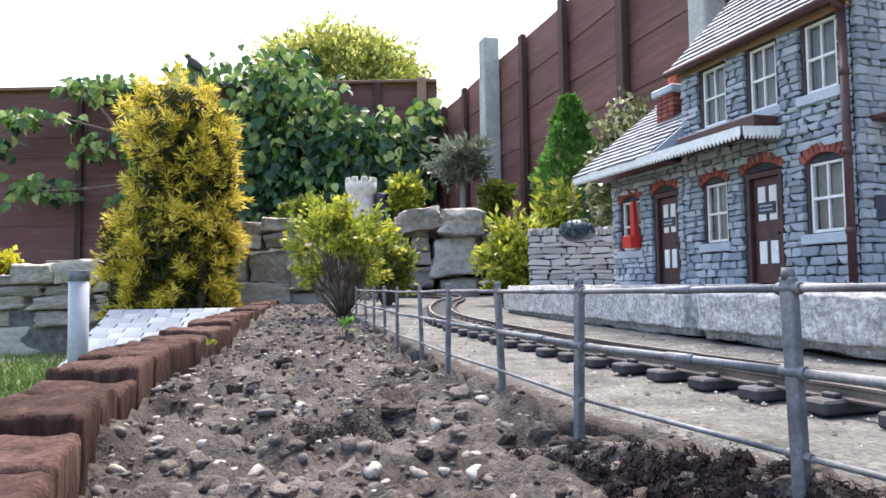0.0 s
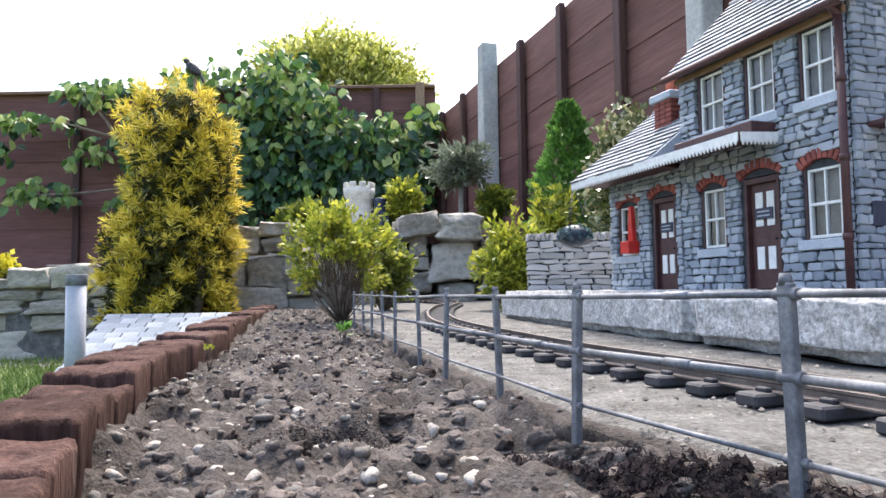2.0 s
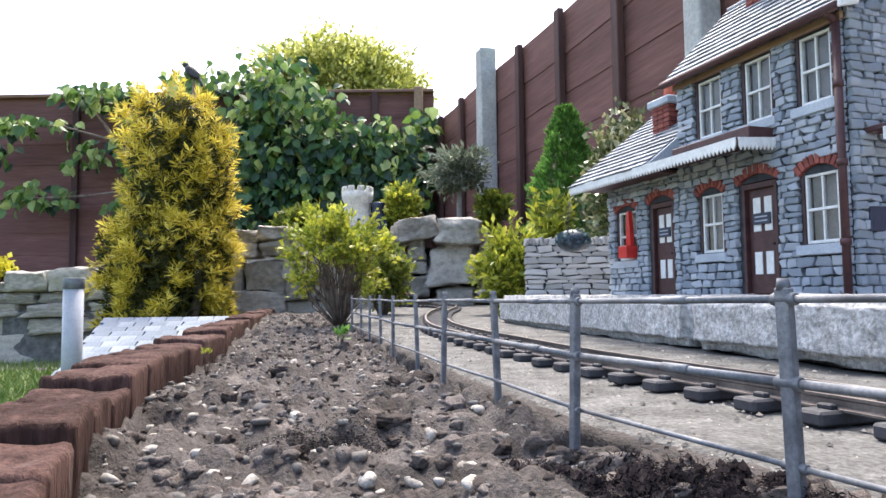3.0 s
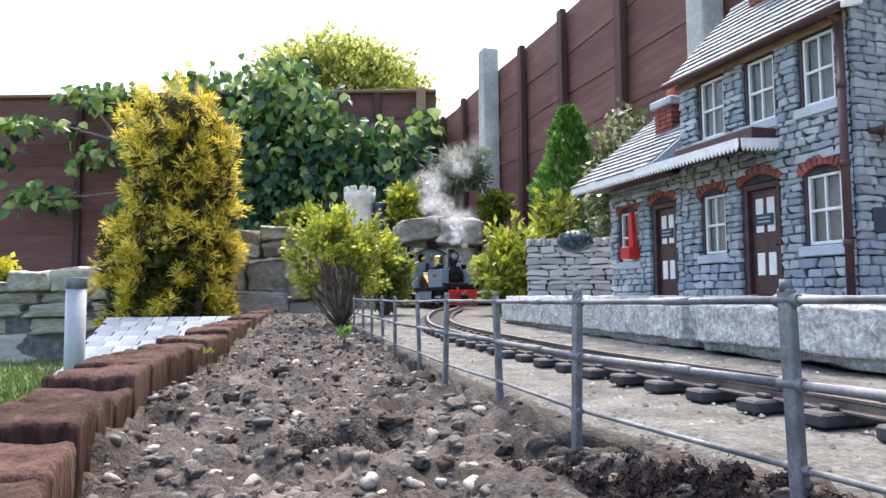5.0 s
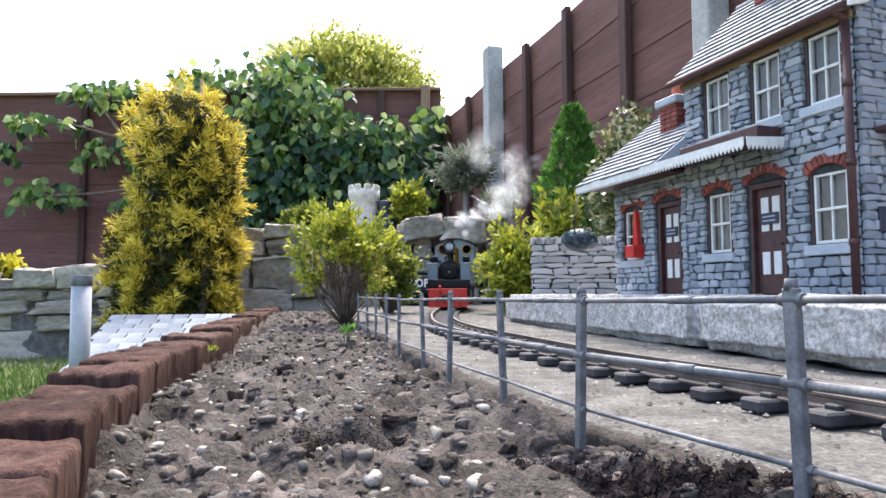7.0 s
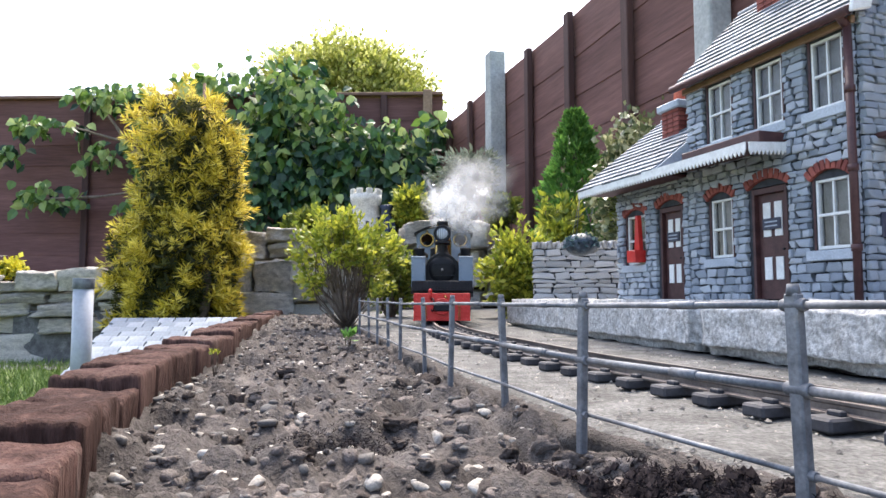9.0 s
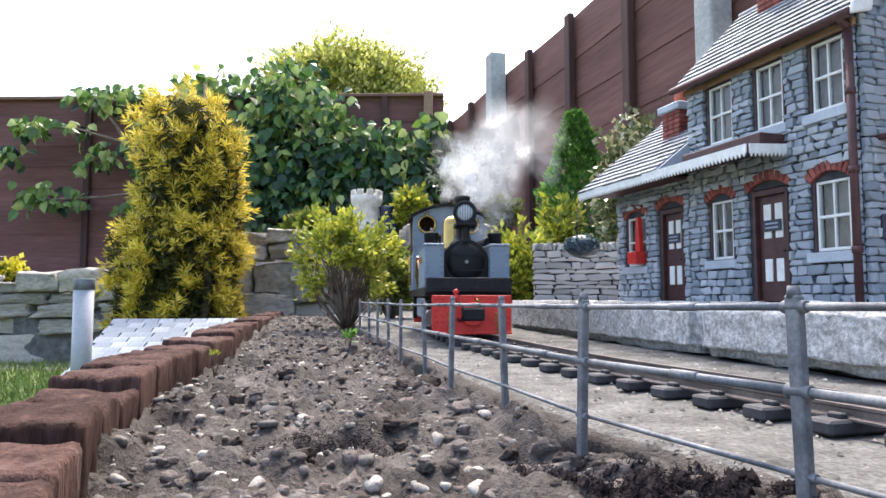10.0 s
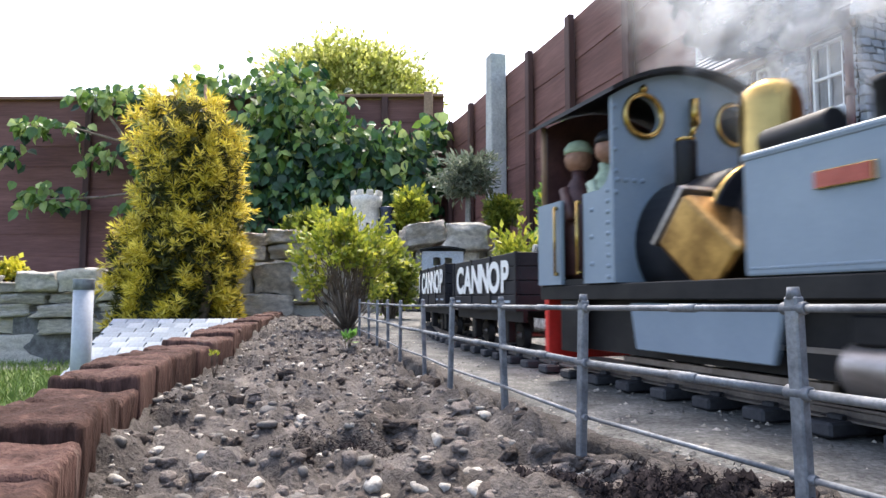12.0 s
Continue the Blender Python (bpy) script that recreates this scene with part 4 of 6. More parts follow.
bm = bm_box(0, -0.5, 0, 1, 0.5, 0.0024)
SLATE_MESH = bpy.data.meshes.new("slate")
bm.to_mesh(SLATE_MESH)
bm.free()
SLATE_MESH.materials.append(SLATE)
slate_roof("main_roof", A_END - 0.008, A_MID + 0.010, -0.014, 0.3115, DEEP / 2, 0.4165, 12, 11, 1)
slate_roof("low_roof", A_MID, A_FAR + 0.020, -0.052, 0.2085, DEEP / 2, 0.3185, 14, 8, 2)
for nm, ya, yb, z, zl in (("main_roof_back", A_END - 0.008, A_MID + 0.010, 0.4165, 0.3115), ("low_roof_back", A_MID, A_FAR + 0.020, 0.3185, 0.235)):
    part(nm, bm_prism([(DEEP / 2, z - 0.003), (DEEP + 0.012, zl - 0.003), (DEEP + 0.012, zl), (DEEP / 2, z)], ya, yb, "xz"), SLATE, house)
part("ridge", bm_cyl((DEEP / 2, A_END - 0.008, 0.417), (DEEP / 2, A_MID + 0.01, 0.417), 0.004, seg=8), SLATE, house)
part("ridge", bm_cyl((DEEP / 2, A_MID, 0.319), (DEEP / 2, A_FAR + 0.02, 0.319), 0.004, seg=8), SLATE, house)
part("gutter", bm_cyl((-0.0165, A_END - 0.008, 0.309), (-0.0165, A_MID + 0.010, 0.309), 0.0042, seg=12), MAROON, house)
part("fascia", bm_box(-0.006, A_END - 0.002, 0.3015, -0.0015, A_MID + 0.004, 0.3085, 0.0006), TIMBER, house)
dp = bm_cyl((-0.006, A_END + 0.003, Z0), (-0.006, A_END + 0.003, 0.300), 0.0036, seg=12)
bm_cyl((-0.006, A_END + 0.003, 0.300), (-0.0165, A_END + 0.003, 0.308), 0.0036, seg=12, bm=dp)
for z in (0.10, 0.17, 0.24):
    bm_cyl((-0.006, A_END + 0.003, z), (-0.006, A_END + 0.003, z + 0.006), 0.0046, seg=12, bm=dp)
part("downpipe", dp, MAROON, house, "dark maroon downpipe")


def canopy():
    y0, y1, xo = -0.034, A_FAR + 0.019, -0.052
    cn = part("canopy", bm_prism([(xo, 0.2035), (xo, 0.208), (0.0, 0.2155), (0.0, 0.2085)], y0, A_MID - 0.001, "xz"), MAROON, house, "maroon platform canopy with white toothed valance")
    part("soffit", bm_box(xo + 0.002, A_MID, 0.2025, -0.002, y1 - 0.002, 0.2055), MAROON, cn)

    def valance(p, q, teeth):
        p, q = Vector(p), Vector(q)
        bm = bmesh.new()
        up = Vector((0, 0, 1))
        t = (q - p).normalized().cross(up) * 0.0016
        for k in range(teeth):
            a, b = p.lerp(q, k / teeth), p.lerp(q, (k + 1) / teeth)
            ring = [a, b, b - up * 0.0078, (a + b) / 2 - up * 0.0125, a - up * 0.0078]
            lo, hi = [bm.verts.new(c) for c in ring], [bm.verts.new(c + t) for c in ring]
            bm.faces.new(lo)
            bm.faces.new(list(reversed(hi)))
            for i in range(5):
                bm.faces.new((lo[i], hi[i], hi[(i + 1) % 5], lo[(i + 1) % 5]))
        bmesh.ops.recalc_face_normals(bm, faces=bm.faces)
        part("valance", bm, WHITE, cn, "white toothed valance board")

    valance((xo, y1, 0.209), (xo, y0, 0.209), 58)
    valance((xo + 0.002, y0 - 0.0005, 0.209), (-0.002, y0 - 0.0005, 0.212), 10)


canopy()
part("canopy_fascia", bm_box(-0.034, -0.032, 0.2105, -0.001, 0.085, 0.2225, 0.0008), MAROON, house)
part("roof_cheek", bm_prism([(-0.0515, 0.2088), (0.0, 0.2160), (0.0, 0.2490)], A_MID - 0.0035, A_MID - 0.0005, "xz"), DRESSED, house)
part("barge_end", bm_prism([(-0.018, 0.306), (0.006, 0.312), (0.010, 0.334), (-0.004, 0.328), (-0.016, 0.318)], A_END - 0.0125, A_END - 0.0085, "xz", bevel=0.0012), WHITE, house, "white painted end of the barge board")


def chimney(x0, x1, y0, y1, z0, z1, pot):
    ch = part("chimney", bm_box(x0 + 0.001, y0 + 0.001, z0, x1 - 0.001, y1 - 0.001, z1), MORTAR, house, "red brick chimney stack with terracotta pot")
    rows = int((z1 - z0) / 0.0062)
    for r in range(rows):
        for side, (p, q) in enumerate(((x0, x1), (y0, y1))):
            n = max(2, int((q - p) / 0.010))
            for k in range(n):
                c = p + (q - p) * (k + 0.5) / n
                ob = new("brick", ARCH_BRICK)
                ob.parent = ch
                z = z0 + (r + 0.4) * 0.0062
                if side == 0:
                    ob.matrix_basis = pose(c, y0 + 0.0015, z, rz=90) @ Matrix.Diagonal((0.6, (q - p) / n / 0.0057, 0.54, 1))
                else:
                    ob.matrix_basis = pose(x0 + 0.0015, c, z) @ Matrix.Diagonal((0.6, (q - p) / n / 0.0057, 0.54, 1))
    part("coping", bm_box(x0 - 0.005, y0 - 0.005, z1 - 0.002, x1 + 0.005, y1 + 0.005, z1 + 0.008, 0.0015), DRESSED, ch)
    if pot:
        part("pot", bm_lathe([(0.0075, 0), (0.0068, 0.018), (0.0072, 0.02), (0.0082, 0.021), (0.0082, 0.025), (0.006, 0.0255)], m=Matrix.Translation(((x0 + x1) / 2, (y0 + y1) / 2, z1 + 0.006))), TERRACOTTA, ch)


chimney(0.026, 0.056, 0.165, 0.20, 0.25, 0.306, True)
chimney(0.066, 0.110, 0.035, 0.070, 0.36, 0.465, True)
# red box with tall back on the front wall
rb = part("red_box", bm_box(-0.018, 0.203, 0.106, -0.001, 0.222, 0.122, 0.0008), RED, house, "red wall box with a tall tapered back")
part("back_board", bm_prism([(0.2075, 0.122), (0.219, 0.122), (0.2155, 0.168), (0.211, 0.168)], -0.008, -0.002, "yz"), RED, rb)
# things on the gable end
eh = part("side_hood", bm_box(0.013, A_END - 0.022, 0.1985, 0.075, A_END - 0.002, 0.2035, 0.001), MAROON, house, "small hood with white edge over the end door")
part("hood_edge", bm_box(0.012, A_END - 0.0245, 0.189, 0.075, A_END - 0.0225, 0.2), WHITE, eh)
part("notice_board", bm_box(0.014, A_END - 0.006, 0.112, 0.05, A_END - 0.003, 0.134, 0.0006), BLUEBLACK, house, "small dark framed notice board")


def grey_wall():
    """The low grey model wall beyond the house."""
    wall = thing("stone_garden_wall", "low pale grey model stone wall on the platform end", "stone wall")
    x0, x1, y = 0.168, 0.40, 1.25
    core = part("core", bm_box(x0 + 0.002, y + 0.004, Z0 - 0.001, x1, y + 0.024, 0.152), MORTAR, wall)
    pool = []
    for me in STONES[:5]:
        c = me.copy()
        c.materials[0] = GREYWALL
        pool.append(c)
    r = random.Random(5)
    face_with_stones(wall, [], x0, x1, Z0, 0.150, lambda a, z, o: pose(a, y + 0.004 + o, z, rz=90), r, pool=pool, hs=(0.007, 0.0155), ws=(0.016, 0.045), out=0.010)
    a = x0
    while a < x1:
        w = r.uniform(0.006, 0.011)
        ob = new("coping_stone", r.choice(pool))
        ob.parent = wall
        ob.matrix_basis = pose(a + w / 2, y + 0.012, 0.150, ry=r.uniform(-4, 4)) @ Matrix.Diagonal((w, 0.028, r.uniform(0.012, 0.016), 1))
        a += w


grey_wall()


# ---- plants ----
def leaves(name, pos, axis, size, ratio, material, parent, rng, fold=0.25, label="", droop=0.0, round_tip=False, facing=None):
    """Folded blades at pos along axis, in one mesh."""
    pos, axis = np.asarray(pos, float), unit(np.asarray(axis, float))
    n = len(pos)
    size = np.broadcast_to(np.asarray(size, float), (n,))[:, None]
    side = unit(np.cross(axis, unit(rng.normal(size=(n, 3))) if facing is None else np.array(facing) + rng.normal(size=(n, 3)) * 0.85))
    up = np.cross(side, axis)
    w = ratio * size
    if round_tip:
        pts = [pos, pos + axis * size * 0.16 + side * w * 0.80 + up * fold * w, pos + axis * size * 0.52 + side * w * 0.86 + up * fold * w, pos + axis * size - up * droop * size,
               pos + axis * size * 0.52 - side * w * 0.86 + up * fold * w, pos + axis * size * 0.16 - side * w * 0.80 + up * fold * w, pos + axis * size * 0.5]
        v = np.stack(pts, 1).reshape(-1, 3)
        t = np.array([[0, 1, 6], [1, 2, 6], [2, 3, 6], [3, 4, 6], [4, 5, 6], [5, 0, 6]])
        k = 7
    else:
        pts = [pos, pos + axis * size * 0.45 + side * w + up * fold * w, pos + axis * size - up * droop * size, pos + axis * size * 0.45 - side * w + up * fold * w]
        v = np.stack(pts, 1).reshape(-1, 3)
        t = np.array([[0, 1, 2], [0, 2, 3]])
        k = 4
    f = (t[None] + k * np.arange(n)[:, None, None]).reshape(-1, 3)
    me = bpy.data.meshes.new(name)
    me.from_pydata(v.tolist(), [], f.tolist())
    me.materials.append(material)
    ob = new(name, me)
    ob.parent = parent
    if label:
        ob["label"] = label
    return ob


def stems(base, tips, r, rng, bend=0.15, seg=6, bm=None):
    """Tapering branches from base to each tip."""
    bm = bm or bmesh.new()
    base = Vector(base)
    for tip in tips:
        tip = Vector(tip)
        mid = base.lerp(tip, 0.5) + Vector(rng.normal(size=3)) * (tip - base).length * bend * 0.5
        bm_cyl(base, mid, r, r * 0.7, seg, bm)
        bm_cyl(mid, tip, r * 0.7, r * 0.3, seg, bm)
    return bm


BARK = mat("bark", (0.07, 0.05, 0.035), (0.15, 0.115, 0.085), 0.9, scale=60, fine=300, bump=0.7, dist=0.001)
OLIVE_BARK = mat("pale_bark", (0.22, 0.21, 0.19), (0.34, 0.32, 0.29), 0.9, scale=40, fine=200)
TWIG = mat("twig_bark", (0.10, 0.075, 0.055), (0.20, 0.155, 0.12), 0.9, scale=60, fine=300, bump=0.4, dist=0.0005)
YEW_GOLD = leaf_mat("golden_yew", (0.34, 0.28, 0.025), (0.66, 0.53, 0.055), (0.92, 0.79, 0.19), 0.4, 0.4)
# Darkened needle colour that paints the shade inside the column.
YEW_SHADE = leaf_mat("shaded_yew", (0.025, 0.035, 0.012), (0.055, 0.065, 0.018), (0.13, 0.12, 0.026))
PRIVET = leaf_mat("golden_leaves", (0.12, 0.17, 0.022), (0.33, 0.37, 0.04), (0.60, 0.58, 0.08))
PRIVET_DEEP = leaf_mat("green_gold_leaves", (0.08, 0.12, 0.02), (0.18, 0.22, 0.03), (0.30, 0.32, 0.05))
CONIFER = leaf_mat("conifer_green", (0.06, 0.15, 0.028), (0.12, 0.27, 0.05), (0.22, 0.40, 0.08), 0.55)
HOLLY = leaf_mat("variegated_leaves", (0.05, 0.075, 0.03), (0.16, 0.18, 0.075), (0.48, 0.46, 0.28), 0.35, 0.2)
OLIVE = leaf_mat("olive_leaves", (0.09, 0.12, 0.075), (0.17, 0.20, 0.14), (0.27, 0.30, 0.23))
# One leaf colour in two copies: the backlit top leaves and those in shade.
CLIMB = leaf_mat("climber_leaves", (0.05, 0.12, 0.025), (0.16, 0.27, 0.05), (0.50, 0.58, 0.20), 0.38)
CLIMB_SHADE = leaf_mat("shaded_climber_leaves", (0.008, 0.030, 0.012), (0.024, 0.075, 0.026), (0.075, 0.17, 0.055), 0.5, 0.15)
SHRUB = leaf_mat("tall_shrub_leaves", (0.18, 0.22, 0.035), (0.42, 0.44, 0.09), (0.72, 0.70, 0.28), 0.4, 0.5)
FLOWER = leaf_mat("yellow_flowers", (0.50, 0.46, 0.03), (0.70, 0.62, 0.05), (0.80, 0.74, 0.12))


def golden_yew():
    rng = np.random.default_rng(31)
    yew = thing("golden_yew", "upright golden yew with yellow-tipped needles", "conifer", pose(-0.785, 2.1, LAWN))
    cols = [(-0.035, 0.0, 0.105, 0.885, 1.0), (0.108, -0.02, 0.026, 0.82, 0.20), (-0.150, -0.03, 0.055, 0.475, 0.30), (0.000, -0.04, 0.140, 0.46, 0.70), (0.050, -0.01, 0.085, 0.755, 0.55), (0.01, 0.0, 0.112, 0.70, 0.4)]
    weights = np.array([c[4] for c in cols]) / sum(c[4] for c in cols)

    def surface(lo, hi, high=0.85):
        cx, cy, r, h, _w = cols[rng.choice(len(cols), p=weights)]
        z = h * rng.random() ** high
        taper = math.sqrt(max(0.0, 1 - max(0.0, (z - 0.86 * h) / (0.14 * h)) ** 2)) * (0.88 + 0.16 * min(1, z / 0.3))
        a = rng.uniform(0, 2 * math.pi)
        o = np.array([math.cos(a), math.sin(a), 0.0])
        return np.array([cx, cy, z]) + o * r * taper * rng.uniform(lo, hi), o

    def rosette(pos, axis, p, tw, k, ln):
        base = p + tw * (np.linspace(0, 1, k) ** 0.7 * ln)[:, None]
        spread = unit(np.cross(tw, rng.normal(size=(k, 3))))
        pos.append(base)
        axis.append(unit(tw * np.linspace(0.15, 1.1, k)[:, None] + spread * rng.uniform(0.7, 1.0, (k, 1))))

    pos, axis = [], []
    for _ in range(390):                      # shoots that stand out from the column like small stars
        c, o = surface(0.86, 1.10, 0.62)
        for _k in range(3):
            d = rng.normal(size=3)
            rosette(pos, axis, c + d * 0.012, unit(o * 0.9 + np.array([0, 0, 0.75]) + d * 0.30), 22, 0.030)
    n = sum(len(p) for p in pos)
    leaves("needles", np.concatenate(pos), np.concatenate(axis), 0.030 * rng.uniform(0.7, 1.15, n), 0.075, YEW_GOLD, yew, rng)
    # needles inside the column, coloured dark for the shaded gaps between shoots
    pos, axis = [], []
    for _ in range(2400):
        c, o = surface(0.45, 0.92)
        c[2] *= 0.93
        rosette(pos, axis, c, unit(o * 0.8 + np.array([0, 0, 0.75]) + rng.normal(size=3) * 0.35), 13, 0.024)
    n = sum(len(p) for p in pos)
    leaves("inner_needles", np.concatenate(pos), np.concatenate(axis), 0.030 * rng.uniform(0.7, 1.2, n), 0.10, YEW_SHADE, yew, rng)
    part("trunk", stems((0, 0, 0), [(0.0, 0, 0.75), (0.1, -0.02, 0.65), (-0.1, 0, 0.4), (0.05, -0.05, 0.5)], 0.02, rng), BARK, yew)


golden_yew()


def bush(name, label, base, centre, radii, clumps, per, leaf, ratio, material, seed, inner=None, category="bush", stem=0.006, tight=0.28, up=0.6, flat_top=0.0, bark=None, trunk=None, round_tip=False, droop=0.0, shell=0.35, twigs=22, bare=9.0):
    """A shrub of many leafy twigs gathered in uneven clumps, with its stems."""
    rng = np.random.default_rng(seed)
    base, centre, radii = np.array(base, float), np.array(centre, float), np.array(radii, float)
    ob = thing(name, label, category, pose(*base))
    c = centre - base
    tips = unit(rng.normal(size=(clumps, 3))) * (rng.uniform(shell, 1.0, (clumps, 1)) ** 0.6) * radii * (1 + 0.13 * rng.normal(size=(clumps, 1))) + c
    tips[:, 2] = np.maximum(tips[:, 2], 0.02)
    low = (tips[:, 2] - c[2] < -bare * radii[2]) & (np.abs(tips[:, 0] - c[0]) < radii[0] * 0.5)
    tips[low, 2] = 2 * (c[2] - bare * radii[2]) - tips[low, 2]
    pos, axis = [], []
    for t in tips:
        o = unit((t - c) / radii)
        d = unit(o + np.array([0, 0, up]))
        p = t + rng.normal(size=(per, 3)) * radii * tight * 0.5 + d * rng.uniform(-1, 1, (per, 1)) * radii.mean() * tight
        pos.append(p)
        axis.append(d + rng.normal(size=(per, 3)) * 0.65)
    pos, axis = np.concatenate(pos), np.concatenate(axis)
    leaves("leaves", pos, axis, leaf * rng.uniform(0.65, 1.3, len(pos)), ratio, material, ob, rng, round_tip=round_tip, droop=droop)
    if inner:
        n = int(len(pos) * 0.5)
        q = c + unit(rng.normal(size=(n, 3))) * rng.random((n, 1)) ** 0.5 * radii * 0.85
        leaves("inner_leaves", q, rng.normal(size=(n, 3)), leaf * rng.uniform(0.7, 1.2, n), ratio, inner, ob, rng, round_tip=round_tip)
    if trunk:
        bm = bm_cyl((0, 0, 0), tuple(np.array(trunk) - base), stem * 1.6, stem * 1.2, 10)
        part("trunk", stems(tuple(np.array(trunk) - base), tips[:: max(1, clumps // 16)], stem * 0.6, rng, bm=bm), bark or BARK, ob)
    else:
        part("stem", stems((0, 0, 0), tips[:: max(1, clumps // twigs)], stem, rng), bark or BARK, ob)
    return ob


bush("golden_shrub", "small golden-leaved shrub with bare twiggy base", (-0.185, 1.33, -0.005), (-0.192, 1.33, 0.140), (0.088, 0.074, 0.088), 120, 36, 0.0120, 0.30, PRIVET, 41, stem=0.0016, tight=0.15, shell=0.6, twigs=120, bare=0.15, bark=TWIG)
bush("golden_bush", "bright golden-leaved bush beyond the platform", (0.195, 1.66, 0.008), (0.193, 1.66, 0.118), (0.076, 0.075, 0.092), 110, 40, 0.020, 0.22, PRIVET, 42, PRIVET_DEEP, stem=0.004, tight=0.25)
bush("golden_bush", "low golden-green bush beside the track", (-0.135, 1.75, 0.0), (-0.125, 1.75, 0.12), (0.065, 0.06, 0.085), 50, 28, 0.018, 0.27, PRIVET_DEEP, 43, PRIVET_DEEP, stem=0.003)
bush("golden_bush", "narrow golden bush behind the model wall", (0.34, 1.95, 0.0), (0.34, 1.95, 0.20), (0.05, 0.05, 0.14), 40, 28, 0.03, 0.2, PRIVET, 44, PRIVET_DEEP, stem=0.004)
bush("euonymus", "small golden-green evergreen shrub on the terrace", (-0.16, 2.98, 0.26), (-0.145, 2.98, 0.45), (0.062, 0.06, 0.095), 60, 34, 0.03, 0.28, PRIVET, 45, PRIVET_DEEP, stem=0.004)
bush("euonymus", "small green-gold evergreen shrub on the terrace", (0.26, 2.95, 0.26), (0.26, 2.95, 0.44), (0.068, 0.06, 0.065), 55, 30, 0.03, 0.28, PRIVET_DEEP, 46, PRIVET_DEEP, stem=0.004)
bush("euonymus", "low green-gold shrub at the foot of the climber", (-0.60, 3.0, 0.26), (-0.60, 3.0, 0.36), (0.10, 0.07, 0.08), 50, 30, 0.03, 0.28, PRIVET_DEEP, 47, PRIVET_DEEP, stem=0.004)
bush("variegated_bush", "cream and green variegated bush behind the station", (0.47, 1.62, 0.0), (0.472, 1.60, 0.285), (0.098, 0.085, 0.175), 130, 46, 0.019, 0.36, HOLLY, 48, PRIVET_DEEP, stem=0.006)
bush("olive_tree", "small standard olive tree with grey-green leaves", (0.11, 2.98, 0.26), (0.115, 2.98, 0.60), (0.13, 0.1, 0.085), 60, 32, 0.034, 0.15, OLIVE, 49, OLIVE, category="tree", stem=0.009, bark=OLIVE_BARK, trunk=(0.112, 2.98, 0.56), up=-0.1, droop=0.1)
bush("tall_shrub", "tall sunlit yellow-green shrub beyond the fence", (-0.80, 5.6, -0.27), (-0.85, 5.6, 1.60), (0.68, 0.42, 0.54), 760, 60, 0.046, 0.30, SHRUB, 50, PRIVET_DEEP, stem=0.03, category="shrub", trunk=(-0.8, 5.6, 0.9), tight=0.15, shell=0.6)
bush("yellow_flowers", "clump of small yellow flowers on the wall top", (-1.60, 2.50, 0.10), (-1.60, 2.50, 0.165), (0.07, 0.04, 0.035), 40, 16, 0.022, 0.4, FLOWER, 51, PRIVET_DEEP, category="flowers", stem=0.002)


def dwarf_conifer():
    rng = np.random.default_rng(52)
    ob = thing("dwarf_conifer", "bright green cone-shaped dwarf conifer", "conifer", pose(0.435, 2.2, 0.0))
    n = 8000
    z = 0.08 + 0.59 * rng.random(n) ** 0.9
    a = rng.uniform(0, 2 * math.pi, n)
    lump = np.array([noise.noise(Vector((math.cos(t) * 2.2, math.sin(t) * 2.2, h * 16))) for t, h in zip(a, z)])
    r = 0.145 * np.clip((0.68 - z) / 0.5, 0, 1) ** 0.62 * (0.86 + 0.62 * lump) * rng.uniform(0.75, 1.05, n)
    o = np.stack([np.cos(a), np.sin(a), 0 * a], 1)
    pos = o * r[:, None] + np.stack([0 * z, 0 * z, z], 1)
    leaves("foliage", pos, o * 0.7 + np.array([0, 0, 0.75]) + rng.normal(size=(n, 3)) * 0.35, 0.021 * rng.uniform(0.7, 1.3, n), 0.24, CONIFER, ob, rng)
    part("trunk", bm_cyl((0, 0, 0), (0, 0, 0.6), 0.012, 0.003, 8), BARK, ob)


dwarf_conifer()


def wall_climber(name, label, seed, patches, base, branches, leaf, base_y, shade_share, thick, round_tip=True):
    """A climber on the fence: leafy patches (x, z, half width, half height, leaves) and woody branches."""
    rng = np.random.default_rng(seed)
    ob = thing(name, label, "climbing plant", pose(*base))
    b = np.array(base)
    out = {True: ([], []), False: ([], [])}
    for x, z, w, h, n in patches:
        for _ in range(int(n * 1.45)):
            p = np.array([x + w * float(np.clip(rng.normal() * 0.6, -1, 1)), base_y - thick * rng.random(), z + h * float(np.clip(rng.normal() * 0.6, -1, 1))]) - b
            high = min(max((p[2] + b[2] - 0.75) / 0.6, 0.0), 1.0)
            # shade painted in: darker leaves at the back and, on thick growth, low down
            shaded = p[1] + b[1] > base_y - thick * shade_share or (thick > 0.2 and rng.random() > 0.22 + 0.60 * high)
            d = np.array([rng.normal() * 0.6, -0.55 * rng.random(), -0.85 + 0.45 * rng.normal()])
            out[shaded][0].append(p)
            out[shaded][1].append(d)
    for shaded, nm, material in ((False, "leaves", CLIMB), (True, "inner_leaves", CLIMB_SHADE)):
        if out[shaded][0]:
            k = len(out[shaded][0])
            leaves(nm, out[shaded][0], out[shaded][1], leaf * rng.uniform(0.6, 1.25, k), 0.42, material, ob, rng, fold=0.2, droop=0.08, round_tip=round_tip, facing=(0, -0.7, 0.7))
    bm = bmesh.new()
    for pts in branches:
        for p, q in zip(pts, pts[1:]):
            bm_cyl(tuple(np.array(p) - b), tuple(np.array(q) - b), 0.010, 0.007, 7, bm)
    part("branch", bm, BARK_PALE, ob)["kind"] = "stuff"


